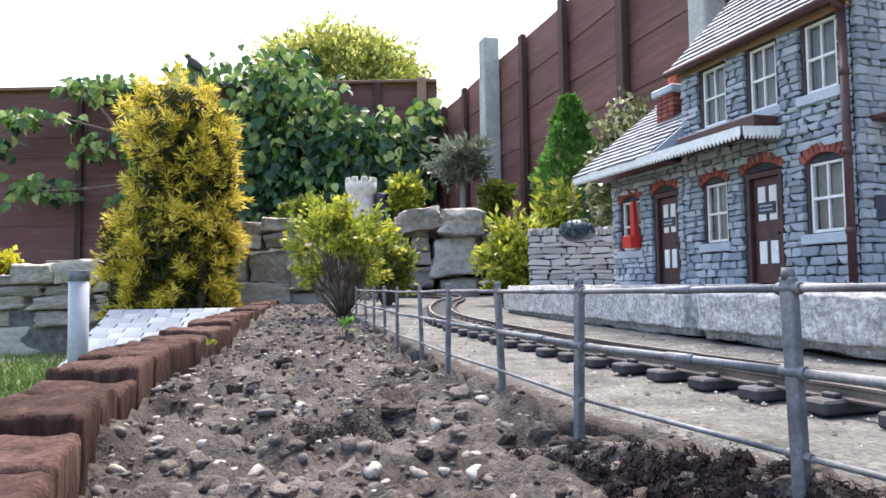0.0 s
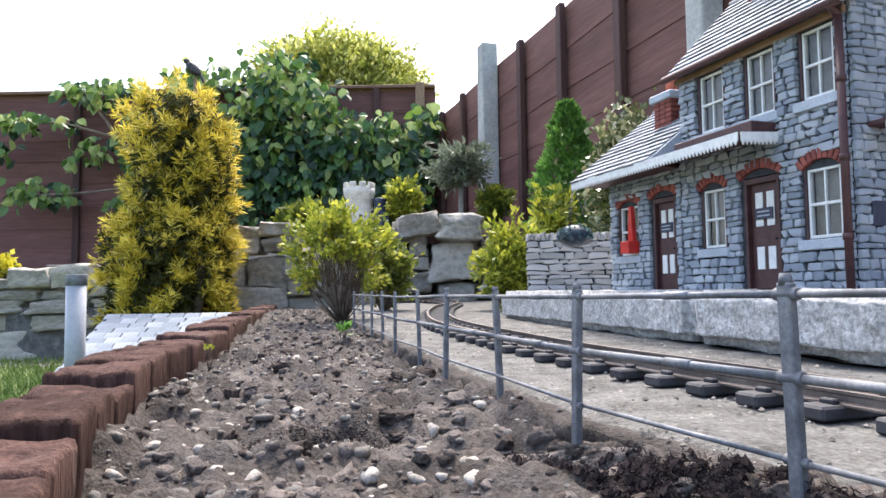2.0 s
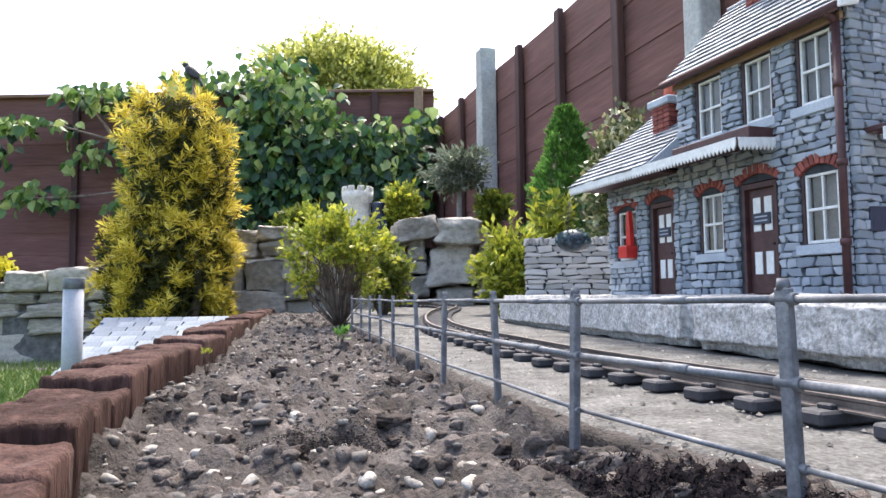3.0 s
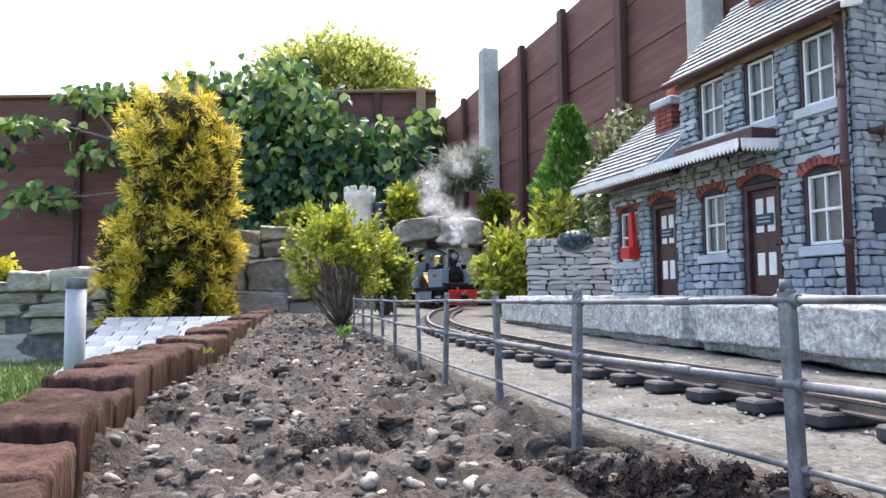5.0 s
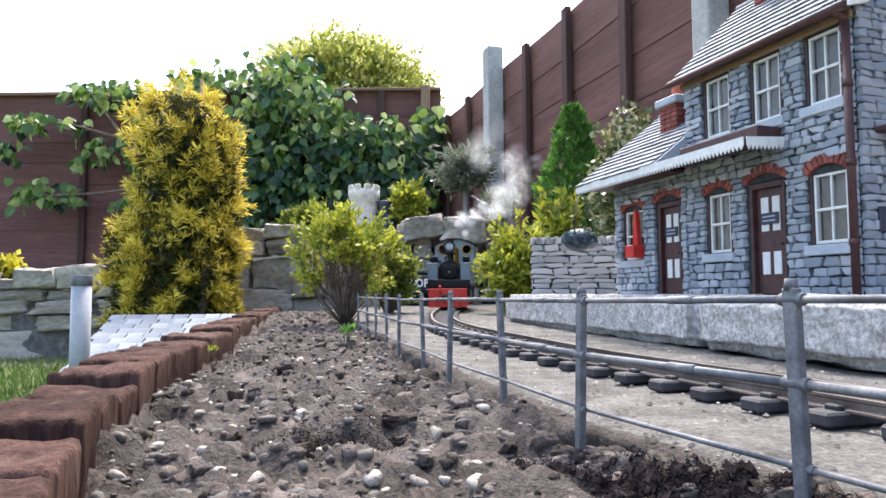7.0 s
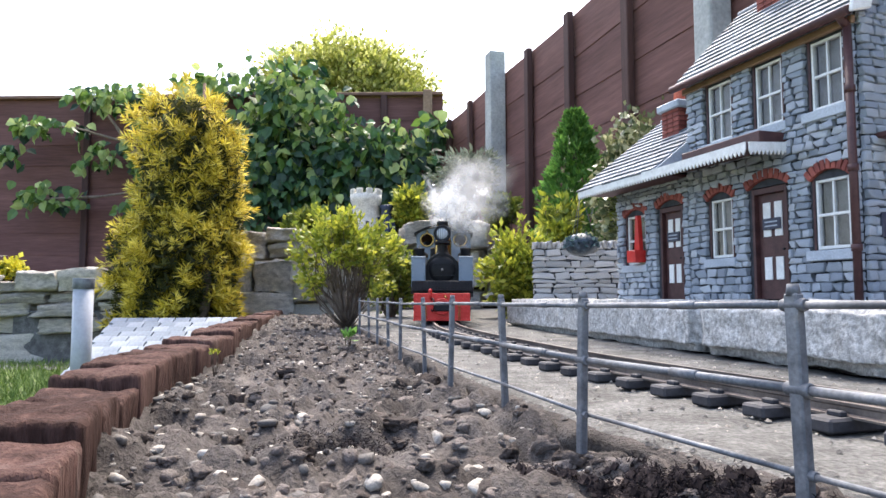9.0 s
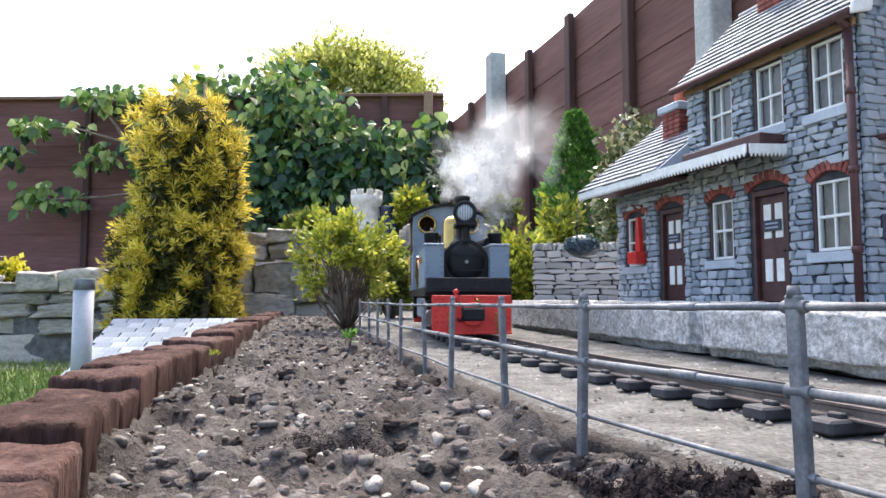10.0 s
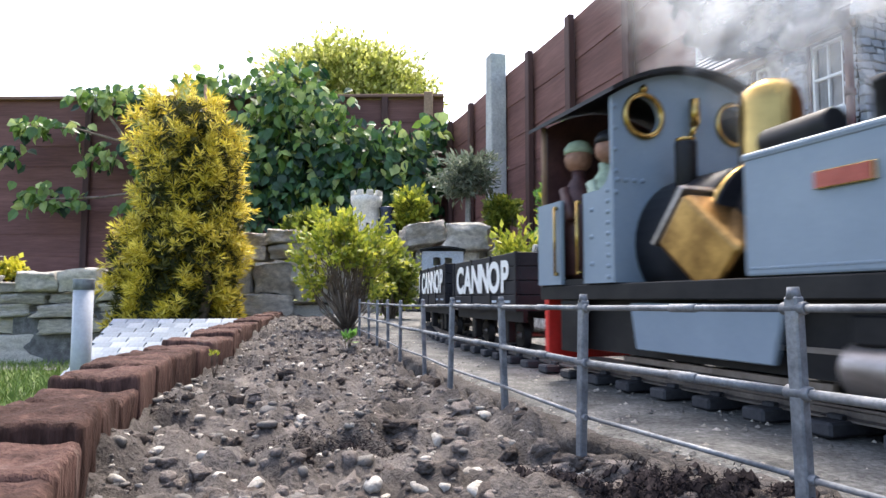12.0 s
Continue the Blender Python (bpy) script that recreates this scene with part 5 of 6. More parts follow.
BARK_PALE = mat("climber_bark", (0.16, 0.12, 0.09), (0.28, 0.22, 0.17), 0.9, scale=30, fine=150)
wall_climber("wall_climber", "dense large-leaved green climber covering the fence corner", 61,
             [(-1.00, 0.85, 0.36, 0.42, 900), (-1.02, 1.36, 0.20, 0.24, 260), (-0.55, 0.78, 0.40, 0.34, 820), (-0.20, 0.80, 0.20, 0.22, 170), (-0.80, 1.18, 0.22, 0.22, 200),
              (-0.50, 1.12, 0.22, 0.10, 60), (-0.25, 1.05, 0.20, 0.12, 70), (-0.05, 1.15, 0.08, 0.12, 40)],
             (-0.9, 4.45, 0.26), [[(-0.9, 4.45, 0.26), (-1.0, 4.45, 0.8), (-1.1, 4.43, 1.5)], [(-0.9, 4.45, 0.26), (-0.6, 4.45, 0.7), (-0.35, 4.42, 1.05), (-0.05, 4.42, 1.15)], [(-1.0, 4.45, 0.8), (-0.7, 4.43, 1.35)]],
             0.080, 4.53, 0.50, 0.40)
wall_climber("fence_climber", "sparse fruit-like climber trained along the brown fence", 62,
             [(-2.72, 1.22, 0.16, 0.07, 34), (-2.92, 1.02, 0.10, 0.08, 20), (-2.60, 0.74, 0.22, 0.10, 52), (-2.40, 1.43, 0.16, 0.06, 34), (-2.15, 1.42, 0.20, 0.09, 60), (-2.25, 1.02, 0.20, 0.09, 44), (-1.95, 0.88, 0.12, 0.12, 50),
              (-2.02, 0.66, 0.12, 0.08, 34), (-2.45, 1.20, 0.10, 0.05, 12), (-1.95, 1.22, 0.14, 0.08, 30), (-1.58, 1.50, 0.20, 0.10, 90), (-1.45, 1.00, 0.10, 0.2, 60), (-1.28, 1.05, 0.09, 0.09, 40)],
             (-1.75, 4.52, 0.26), [[(-1.75, 4.52, 0.26), (-1.85, 4.5, 0.8), (-2.1, 4.5, 1.1), (-2.3, 4.48, 1.35)], [(-2.1, 4.5, 1.1), (-2.45, 4.48, 1.2), (-2.75, 4.46, 1.22)], [(-1.85, 4.5, 0.8), (-2.3, 4.5, 0.74), (-2.7, 4.48, 0.72)],
                                  [(-1.85, 4.5, 0.8), (-1.75, 4.5, 1.3), (-1.6, 4.46, 1.55)], [(-2.2, 4.5, 1.22), (-2.05, 4.48, 1.0)]],
             0.078, 4.55, 0.3, 0.14)

# seedling on the soil
bush("seedling", "small bright green seedling on the soil", (-0.118, 0.86, -0.008), (-0.118, 0.86, 0.004), (0.009, 0.008, 0.009), 9, 3, 0.011, 0.3, CONIFER, 71, category="seedling", stem=0.0008)
bush("seedling", "tiny green weed beside the edging", (-0.20, 0.60, -0.008), (-0.20, 0.60, 0.002), (0.003, 0.003, 0.006), 6, 2, 0.005, 0.3, PRIVET, 72, category="seedling", stem=0.0005)


# ---- ornaments ----
def turret_planter():
    ob = thing("turret_planter", "whitish stone castle turret garden ornament", "garden ornament", pose(-0.335, 2.95, 0.26))
    bm = bm_lathe([(0.070, 0), (0.070, 0.02), (0.064, 0.03), (0.058, 0.16), (0.057, 0.20), (0.068, 0.222), (0.069, 0.252), (0.056, 0.252), (0.054, 0.20)], 28)
    part("body", bm, TURRET, ob)
    for k in range(9):
        o = part("merlon", bm_box(-0.014, 0.054, 0.248, 0.014, 0.069, 0.274, 0.003), TURRET, ob)
        o.matrix_basis = pose(0, 0, 0, rz=40 * k)
    # a dark block on the face stands for the shade in the opening
    part("window_slit", bm_box(0.006, -0.0655, 0.10, 0.020, -0.055, 0.13, 0.003), GAP, ob)
    part("ledge", bm_box(-0.03, -0.075, 0.06, 0.0, -0.055, 0.068, 0.003), TURRET, ob)


TURRET = mat("pale_cast_stone", (0.52, 0.50, 0.44), (0.72, 0.70, 0.63), 0.9, scale=25, fine=160, bump=0.8, dist=0.003, wear=0.3)
GLAZE = mat("dark_blue_glaze", (0.018, 0.024, 0.045), (0.04, 0.05, 0.085), 0.25, scale=20, fine=120, bump=0.1)
turret_planter()
jug = part("glazed_jug", bm_lathe([(0.03, 0), (0.045, 0.02), (0.052, 0.07), (0.045, 0.12), (0.026, 0.155), (0.024, 0.18), (0.034, 0.20), (0.028, 0.203), (0.018, 0.18)], 22), GLAZE)
jug.matrix_world = pose(-0.245, 2.93, 0.26)
tagged(jug, "dark blue glazed garden jug on the terrace", "jug")
spout = part("handle", bm_torus((-0.045, 0, 0.12), (0, 1, 0), 0.03, 0.007), GLAZE, jug)

PLASTIC = mat("grey_plastic_tube", (0.30, 0.32, 0.36), (0.40, 0.42, 0.46), 0.45, scale=15, fine=200, bump=0.1, dist=0.0005, wear=0.1)
tube = thing("drain_tube", "upright grey plastic tube with a capped top", "tube", pose(-0.634, 1.2, LAWN))
part("tube", bm_cyl((0, 0, -0.01), (0, 0, 0.245), 0.0165, seg=24), PLASTIC, tube)
part("cap", bm_cyl((0, 0, 0.242), (0, 0, 0.261), 0.0178, seg=24, bevel=0.001), POST_METAL, tube, "darker grey cap")

PALE_ROOF = mat("pale_blue_roofing", (0.135, 0.168, 0.21), (0.23, 0.265, 0.31), 0.6, scale=14, fine=160, bump=0.3, dist=0.001, pick="object", spread=0.4)


def low_shed():
    """A small model shed behind the edging, of which the pale roof shows."""
    shed = thing("model_shed", "model shed with a pale blue-grey tiled roof", "model building", pose(-0.70, 1.52, 0))
    a, b, w0, w1 = Vector((-0.07, -0.19, -0.122)), Vector((-0.07, 0.18, 0.006)), 0.0, 0.30
    d = b - a
    pitch = math.degrees(math.atan2(d.z, d.y))
    rows, cols = 13, 8
    base = part("roof", bm_box(0, 0, -0.012, w1, d.length, -0.0005), PALE_ROOF, shed, "pale blue-grey tiled roof")
    base.matrix_basis = Matrix.Translation(a) @ pose(0, 0, 0, rx=pitch, rz=8)
    tile = None
    rng = random.Random(3)
    for r in range(rows):
        for c in range(cols):
            if tile is None:
                ob = part("tile", bm_box(0.0008, 0, 0, w1 / cols - 0.0008, d.length / rows * 1.12, 0.004, 0.0006), PALE_ROOF, base)
                tile = ob.data
            else:
                ob = new("tile", tile)
                ob.parent = base
            ob.matrix_basis = pose(c * w1 / cols + rng.uniform(-0.0015, 0.0015) + (0.010 if r % 2 else 0.0), r * d.length / rows, 0.0 + rng.uniform(0, 0.0006), rx=1.5)
    body = part("walls", bm_box(0.0, 0.03, -0.26, w1 - 0.01, d.length - 0.06, -0.10), GREYWALL, shed)
    body.matrix_basis = pose(-0.06, -0.17, -0.04, rz=8)


low_shed()


def hanging_basket():
    ob = thing("hanging_basket", "dark blue-green planted hanging basket under the canopy end", "hanging basket", pose(0.194, 0.945, 0.134))
    bm = bmesh.new()
    bmesh.ops.create_icosphere(bm, subdivisions=3, radius=1.0)
    for v in bm.verts:
        n = noise.noise(v.co * 3.1) * 0.16 + noise.noise(v.co * 8) * 0.10
        v.co = Vector((v.co.x * 0.0235, v.co.y * 0.020, (v.co.z if v.co.z > 0 else v.co.z) * 0.0155)) * (1 + n)
    part("bowl", bm, BASKET, ob, smooth=True)
    rng = np.random.default_rng(9)
    n = 260
    d = unit(rng.normal(size=(n, 3)))
    d[:, 2] = np.abs(d[:, 2]) * 0.9 - 0.15
    leaves("leaves", d * np.array([0.022, 0.019, 0.016]), d + rng.normal(size=(n, 3)) * 0.5, 0.006 * rng.uniform(0.6, 1.3, n), 0.4, BASKETLEAF, ob, rng)
    for k in range(3):
        t = k * 2.094
        part("chain", bm_cyl((0.02 * math.cos(t), 0.018 * math.sin(t), 0.006), (0.0, 0.0, 0.075), 0.0004, seg=5), POST_METAL, ob)


BASKET = mat("basket_lining", (0.02, 0.03, 0.045), (0.08, 0.11, 0.14), 0.45, scale=120, fine=500, bump=0.5, dist=0.001, c=(0.22, 0.27, 0.30))
BASKETLEAF = leaf_mat("basket_leaves", (0.02, 0.045, 0.06), (0.05, 0.10, 0.11), (0.16, 0.24, 0.22))
hanging_basket()

# perch and bird
perch = part("perch_stake", bm_cyl((0, 0, -0.11), (0, 0, 1.09), 0.012, 0.010, 8), TIMBER)
perch.matrix_world = pose(-1.43, 4.0, 0.26)
tagged(perch, "thin bare wooden garden stake", "stake")
FEATHER = mat("dark_feathers", (0.028, 0.026, 0.030), (0.06, 0.056, 0.06), 0.6, scale=40, fine=200, bump=0.3, dist=0.001)
bird = thing("blackbird", "dark grey-brown garden bird perching on a stake", "bird", pose(-1.43, 4.0, 1.352))


def bird_parts():
    def blob(name, c, r, turn):
        bm = bmesh.new()
        bmesh.ops.create_icosphere(bm, subdivisions=3, radius=1.0)
        m = Matrix.Translation(c) @ Matrix.Rotation(math.radians(turn), 4, "Y") @ Matrix.Diagonal((*r, 1))
        bmesh.ops.transform(bm, matrix=m, verts=bm.verts)
        return part(name, bm, FEATHER, bird, smooth=True)

    blob("body", (-0.012, 0, 0.052), (0.056, 0.030, 0.031), 42)
    blob("head", (-0.052, 0, 0.098), (0.019, 0.017, 0.017), 20)
    part("beak", bm_cyl((-0.066, 0, 0.102), (-0.085, 0, 0.104), 0.004, 0.0006, 8), BLACK, bird)
    part("tail", bm_prism([(0.018, 0.026), (0.030, 0.034), (0.058, -0.032), (0.044, -0.036)], -0.010, 0.010, "xz", bevel=0.001), FEATHER, bird)
    for s in (-1, 1):
        part("wing", bm_prism([(-0.035, 0.07), (-0.02, 0.08), (0.035, 0.022), (0.028, 0.012), (-0.02, 0.035)], s * 0.027 - 0.003, s * 0.027 + 0.003, "xz", bevel=0.001), FEATHER, bird)
        part("leg", bm_cyl((0.004, s * 0.010, 0.03), (0.0, s * 0.008, 0.0), 0.0018, seg=6), BLACK, bird)


bird_parts()


# ---- the train: local y forward, x to its right, z up from the rail head ----
def rivets(name, points, axis, parent, material, r=0.0017):
    """Small domed heads, in one part."""
    v, f = [], []
    q = Vector(axis).to_track_quat("Z", "Y").to_matrix()
    for p in points:
        b = len(v)
        for ring, (rr, h) in enumerate(((1.0, 0.0), (0.75, 0.55))):
            for k in range(6):
                v.append(Vector(p) + q @ Vector((rr * r * math.cos(k * 1.0472), rr * r * math.sin(k * 1.0472), h * r)))
        v.append(Vector(p) + q @ Vector((0, 0, 0.8 * r)))
        for k in range(6):
            f.append((b + k, b + (k + 1) % 6, b + 6 + (k + 1) % 6, b + 6 + k))
            f.append((b + 6 + k, b + 6 + (k + 1) % 6, b + 12))
    ob = pydata(name, v, f, material, parent, smooth=True)
    ob["kind"] = "stuff"
    return ob


def run(p, q, n):
    p, q = Vector(p), Vector(q)
    return [p.lerp(q, k / (n - 1)) for k in range(n)]


def plate_with_holes(outline, holes, y0, y1):
    """A sheet in the xz plane with round holes through it."""
    bm = bmesh.new()
    loops = [outline] + [[(cx + r * math.cos(2 * math.pi * k / 24), cz + r * math.sin(2 * math.pi * k / 24)) for k in range(24)] for cx, cz, r in holes]
    for lp in loops:
        vs = [bm.verts.new((a, y0, b)) for a, b in lp]
        for i in range(len(vs)):
            bm.edges.new((vs[i], vs[(i + 1) % len(vs)]))
    bmesh.ops.triangle_fill(bm, use_beauty=True, edges=list(bm.edges))
    got = bmesh.ops.extrude_face_region(bm, geom=list(bm.faces))
    bmesh.ops.translate(bm, vec=(0, y1 - y0, 0), verts=[g for g in got["geom"] if isinstance(g, bmesh.types.BMVert)])
    bmesh.ops.recalc_face_normals(bm, faces=bm.faces)
    return bm


def wheelset(parent, y, r, gauge=0.0165, axle_name="wheelset", crank=True):
    ax = part(axle_name, bm_cyl((-0.024, 0, 0), (0.024, 0, 0), 0.003, seg=10), STEEL, parent)
    ax.matrix_basis = pose(0, y, r)
    for s in (-1, 1):
        bm = bm_lathe([(r * 0.80, -0.003), (r, -0.003), (r, 0.0015), (r * 1.12, 0.002), (r * 1.12, 0.003), (r * 0.80, 0.003)], 24, m=pose(s * gauge, 0, 0, ry=-90 * s))
        for k in range(5):
            a = k * 1.2566
            bm_cyl((s * gauge, 0, 0), (s * gauge, math.cos(a) * r * 0.82, math.sin(a) * r * 0.82), 0.0018, seg=6, bm=bm)
        part("wheel", bm, SOOT, ax)
        if crank:
            c = bm_box(s * 0.0265 - 0.002, -0.004, -0.004, s * 0.0265 + 0.002, 0.004, 0.011, 0.001)
            bm_cyl((s * 0.0265, 0, 0.0075), (s * 0.034, 0, 0.0075), 0.0018, seg=8, bm=c)
            part("crank", c, STEEL, ax)
    return ax


def locomotive():
    loco = thing("steam_locomotive", "blue-grey model steam tank locomotive with red buffer beam", "locomotive")
    # buffer beam and its fittings
    beam = part("buffer_beam", bm_box(-0.049, 0.030, 0.0065, 0.049, 0.036, 0.0525, 0.0006), RED, loco, "red buffer beam")
    part("beam_stay", bm_box(-0.040, -0.006, 0.014, 0.040, 0.0298, 0.0505), SOOT, loco)
    bm_lip = bm_box(-0.0495, -0.004, 0.0095, 0.0495, 0.003, 0.0125, 0.0005)
    part("beam_lip", bm_lip, RED, beam)
    pts = [p for x in (-0.044, -0.036, 0.036, 0.044) for p in run((x, 0.0, 0.018), (x, 0.0, 0.053), 6)]
    rivets("rivets", pts, (0, 1, 0), beam, RED)
    part("coupling_pocket", bm_box(-0.014, 0.0, 0.026, 0.014, 0.012, 0.042, 0.002), BLACK, beam, "black coupling block")
    part("buffer_boss", bm_cyl((0, 0, 0.034), (0, 0.009, 0.034), 0.0145, seg=20, bevel=0.001), RED, beam)
    lever = bm_cyl((0.020, 0.002, 0.046), (0.020, 0.002, 0.061), 0.0022, seg=10)
    bm_lathe([(0.0022, 0), (0.0036, 0.002), (0.0036, 0.005), (0.001, 0.0068)], 12, bm=lever, m=Matrix.Translation((0.020, 0.002, 0.058)))
    part("lamp_iron", lever, RED, beam)
    part("hose", bm_torus((0.016, 0.006, 0.037), (1, 0.3, 0), 0.011, 0.0013), SOOT, beam)
    part("brass_tap", bm_cyl((-0.004, 0.0, 0.053), (-0.008, 0.006, 0.049), 0.0016, seg=8), BRASS, beam)
    for x in (-0.030, 0.028):
        ch = bmesh.new()
        for k in range(7):
            bm_torus((x, 0.003, 0.034 - k * 0.0034), (1, 0, 0) if k % 2 else (0, 1, 0), 0.0019, 0.0006, 10, 5, ch)
        part("safety_chain", ch, BRASS, beam, "hanging brass safety chain")
    for fitting in beam.children:
        fitting.location.y += 0.036
        fitting.location.z -= 0.0045
    # frames and running plate
    part("frame", bm_box(-0.042, -0.315, 0.018, -0.036, -0.006, 0.054), SOOT, loco)
    part("frame", bm_box(0.036, -0.315, 0.018, 0.042, -0.006, 0.054), SOOT, loco)
    part("frame_stay", bm_box(-0.036, -0.30, 0.040, 0.036, -0.01, 0.054), SOOT, loco)
    part("running_plate", bm_box(-0.0555, -0.325, 0.052, 0.0555, 0.006, 0.062, 0.0006), SOOT, loco, "black running plate")
    apron = part("front_apron", bm_box(-0.054, -0.022, 0.0565, 0.054, 0.013, 0.075, 0.0008), BLACK, loco, "black riveted front apron")
    rivets("rivets", run((-0.050, 0.013, 0.0615), (0.050, 0.013, 0.0615), 18) + run((-0.050, 0.013, 0.0705), (0.050, 0.013, 0.0705), 18), (0, 1, 0), apron, BLACK, 0.0012)
    # side tanks
    for s in (-1, 1):
        x0, x1 = sorted((s * 0.030, s * 0.0555))
        tank = part("side_tank", bm_box(x0, -0.114, 0.0625, x1, -0.005, 0.117, 0.0012, seg=2), BLUEGREY, loco, "blue-grey riveted side tank")
        part("tank_top", bm_box(x0 - 0.0006, -0.1146, 0.1155, x1 + 0.0006, -0.0044, 0.1195, 0.0008), BLUEGREY, tank)
        rivets("rivets", run((s * 0.0335, -0.005, 0.068), (s * 0.0335, -0.005, 0.112), 7) + run((s * 0.0525, -0.005, 0.068), (s * 0.0525, -0.005, 0.112), 7) + run((s * 0.032, -0.0044, 0.1175), (s * 0.054, -0.0044, 0.1175), 6), (0, 1, 0), tank, BLUEGREY)
        rivets("side_rivets", run((s * 0.0555, -0.11, 0.066), (s * 0.0555, -0.009, 0.066), 29) + run((s * 0.0561, -0.11, 0.1175), (s * 0.0561, -0.009, 0.1175), 29), (s, 0, 0), tank, BLUEGREY, 0.001)
        np_ = part("nameplate", bm_box(s * 0.0563 - 0.0008, -0.073, 0.0965, s * 0.0563 + 0.0008, -0.046, 0.1040, 0.0003), BRASS, tank, "small red-backed brass nameplate")
        part("plate_field", bm_box(s * 0.0573 - 0.0004, -0.0725, 0.0970, s * 0.0573 + 0.0004, -0.0465, 0.1035), REDBROWN, np_)
        part("filler", bm_lathe([(0.0095, 0), (0.0095, 0.014), (0.0102, 0.0145), (0.0102, 0.0175), (0.004, 0.0185)], 18, m=Matrix.Translation((s * 0.043, -0.045, 0.119))), SOOT, tank, "black round tank filler")
        part("pump", bm_cyl((s * 0.036, -0.118, 0.127), (s * 0.040, -0.076, 0.127), 0.0070, seg=16, bevel=0.001), SOOT, tank, "black cylinder on the tank top")
        part("valve_stem", bm_cyl((s * 0.043, -0.045, 0.137), (s * 0.043, -0.045, 0.143), 0.0015, seg=8), STEEL, tank)
    # boiler
    part("boiler", bm_cyl((0, -0.222, 0.094), (0, -0.05, 0.094), 0.0285, seg=36), BLACK, loco, "black boiler barrel")
    part("firebox", bm_box(-0.0285, -0.222, 0.06, 0.0285, -0.13, 0.094), BLACK, loco)
    part("firebox_cover", bm_cyl((0, -0.222, 0.086), (0, -0.150, 0.086), 0.0425, seg=36), BLACK, loco, "black rounded firebox wrapper")
    part("boiler_band", bm_cyl((0, -0.158, 0.086), (0, -0.152, 0.086), 0.0431, seg=36), BRASS, loco, "brass boiler band")
    sb = part("smokebox", bm_cyl((0, -0.062, 0.096), (0, -0.020, 0.096), 0.0305, seg=36, bevel=0.0012), SOOT, loco, "sooty black smokebox")
    part("saddle", bm_box(-0.030, -0.062, 0.06, 0.030, -0.0205, 0.094), SOOT, sb)
    part("smokebox_door", bm_lathe([(0.025, 0), (0.0245, 0.0015), (0.018, 0.0045), (0.006, 0.006)], 32, m=pose(0, -0.020, 0.096, rx=-90)), SOOT, sb)
    hinge = bm_box(-0.022, -0.0155, 0.105, 0.016, -0.0135, 0.1065)
    part("door_hinge", bm_box(-0.022, -0.0155, 0.0845, 0.016, -0.0135, 0.086, bm=hinge), BLACK, sb)
    part("door_handle", bm_cyl((0, -0.014, 0.096), (0, -0.009, 0.096), 0.0022, seg=10), STEEL, sb)
    part("chimney", bm_lathe([(0.019, 0), (0.0125, 0.006), (0.0098, 0.014), (0.0092, 0.058), (0.0105, 0.060), (0.0108, 0.066), (0.0075, 0.067), (0.007, 0.05)], 24, m=Matrix.Translation((0, -0.051, 0.121))), SOOT, loco, "black parallel chimney")
    lamp = part("headlamp", bm_lathe([(0.004, -0.018), (0.012, -0.016), (0.0145, -0.008), (0.0145, 0.003), (0.016, 0.0035), (0.016, 0.006), (0.0125, 0.006), (0.0125, 0.003)], 28, m=pose(0, -0.030, 0.162, rx=-90)), BLACK, loco, "large round headlamp with a barred glass")
    part("lens", bm_lathe([(0.0126, 0), (0.009, 0.0016), (0.003, 0.0022)], 24, m=pose(0, -0.0265, 0.162, rx=-90)), LAMPGLASS, lamp)
    for k in range(-3, 4):
        h = math.sqrt(0.0122 ** 2 - (k * 0.0033) ** 2)
        part("lamp_bar", bm_cyl((k * 0.0033, -0.0237, 0.162 - h), (k * 0.0033, -0.0237, 0.162 + h), 0.0004, seg=6), BLACK, lamp)
    part("lamp_bracket", bm_prism([(-0.040, 0.142), (-0.006, 0.144), (-0.006, 0.147), (-0.040, 0.146)], -0.014, 0.014, "yz", bm=bm_box(-0.004, -0.032, 0.122, 0.004, -0.018, 0.149, 0.001)), SOOT, lamp)
    dome = part("dome", bm_lathe([(0.0215, 0), (0.0178, 0.004), (0.0168, 0.008), (0.0166, 0.036), (0.0152, 0.0435), (0.0105, 0.049), (0.003, 0.051)], 32, m=Matrix.Translation((0, -0.153, 0.122))), BRASS, loco, "polished brass dome")
    part("safety_valve", bm_cyl((0.021, -0.198, 0.12), (0.021, -0.198, 0.147), 0.0065, seg=16, bevel=0.0008), SOOT, loco)
    part("valve_rim", bm_cyl((0.021, -0.198, 0.147), (0.021, -0.198, 0.149), 0.006, seg=16), BRASS, loco)
    # brass box between tank and cab
    bb = part("brass_box", bm_box(-0.0145, -0.021, -0.017, 0.0145, 0.029, 0.017, 0.003, seg=3), DARK_BRASS, loco, "tilted dark brass lubricator box")
    bb.matrix_basis = pose(0.041, -0.153, 0.082, rx=-40, rz=4)
    part("back_plate", bm_box(-0.0145, -0.0255, -0.019, 0.0145, -0.0215, 0.019, 0.0005), STEEL, bb)
    # cab
    zr = lambda x: 0.179 + 0.0185 * (1 - (x / 0.0575) ** 2)
    top = [(x, zr(x)) for x in np.linspace(0.0575, -0.0575, 15)]
    cab = part("cab_front", plate_with_holes([(-0.0575, 0.0625), (0.0575, 0.0625)] + top, [(-0.0350, 0.1675, 0.0120), (0.0350, 0.1675, 0.0120)], -0.2235, -0.2205), BLUEGREY, loco, "blue-grey cab front sheet")
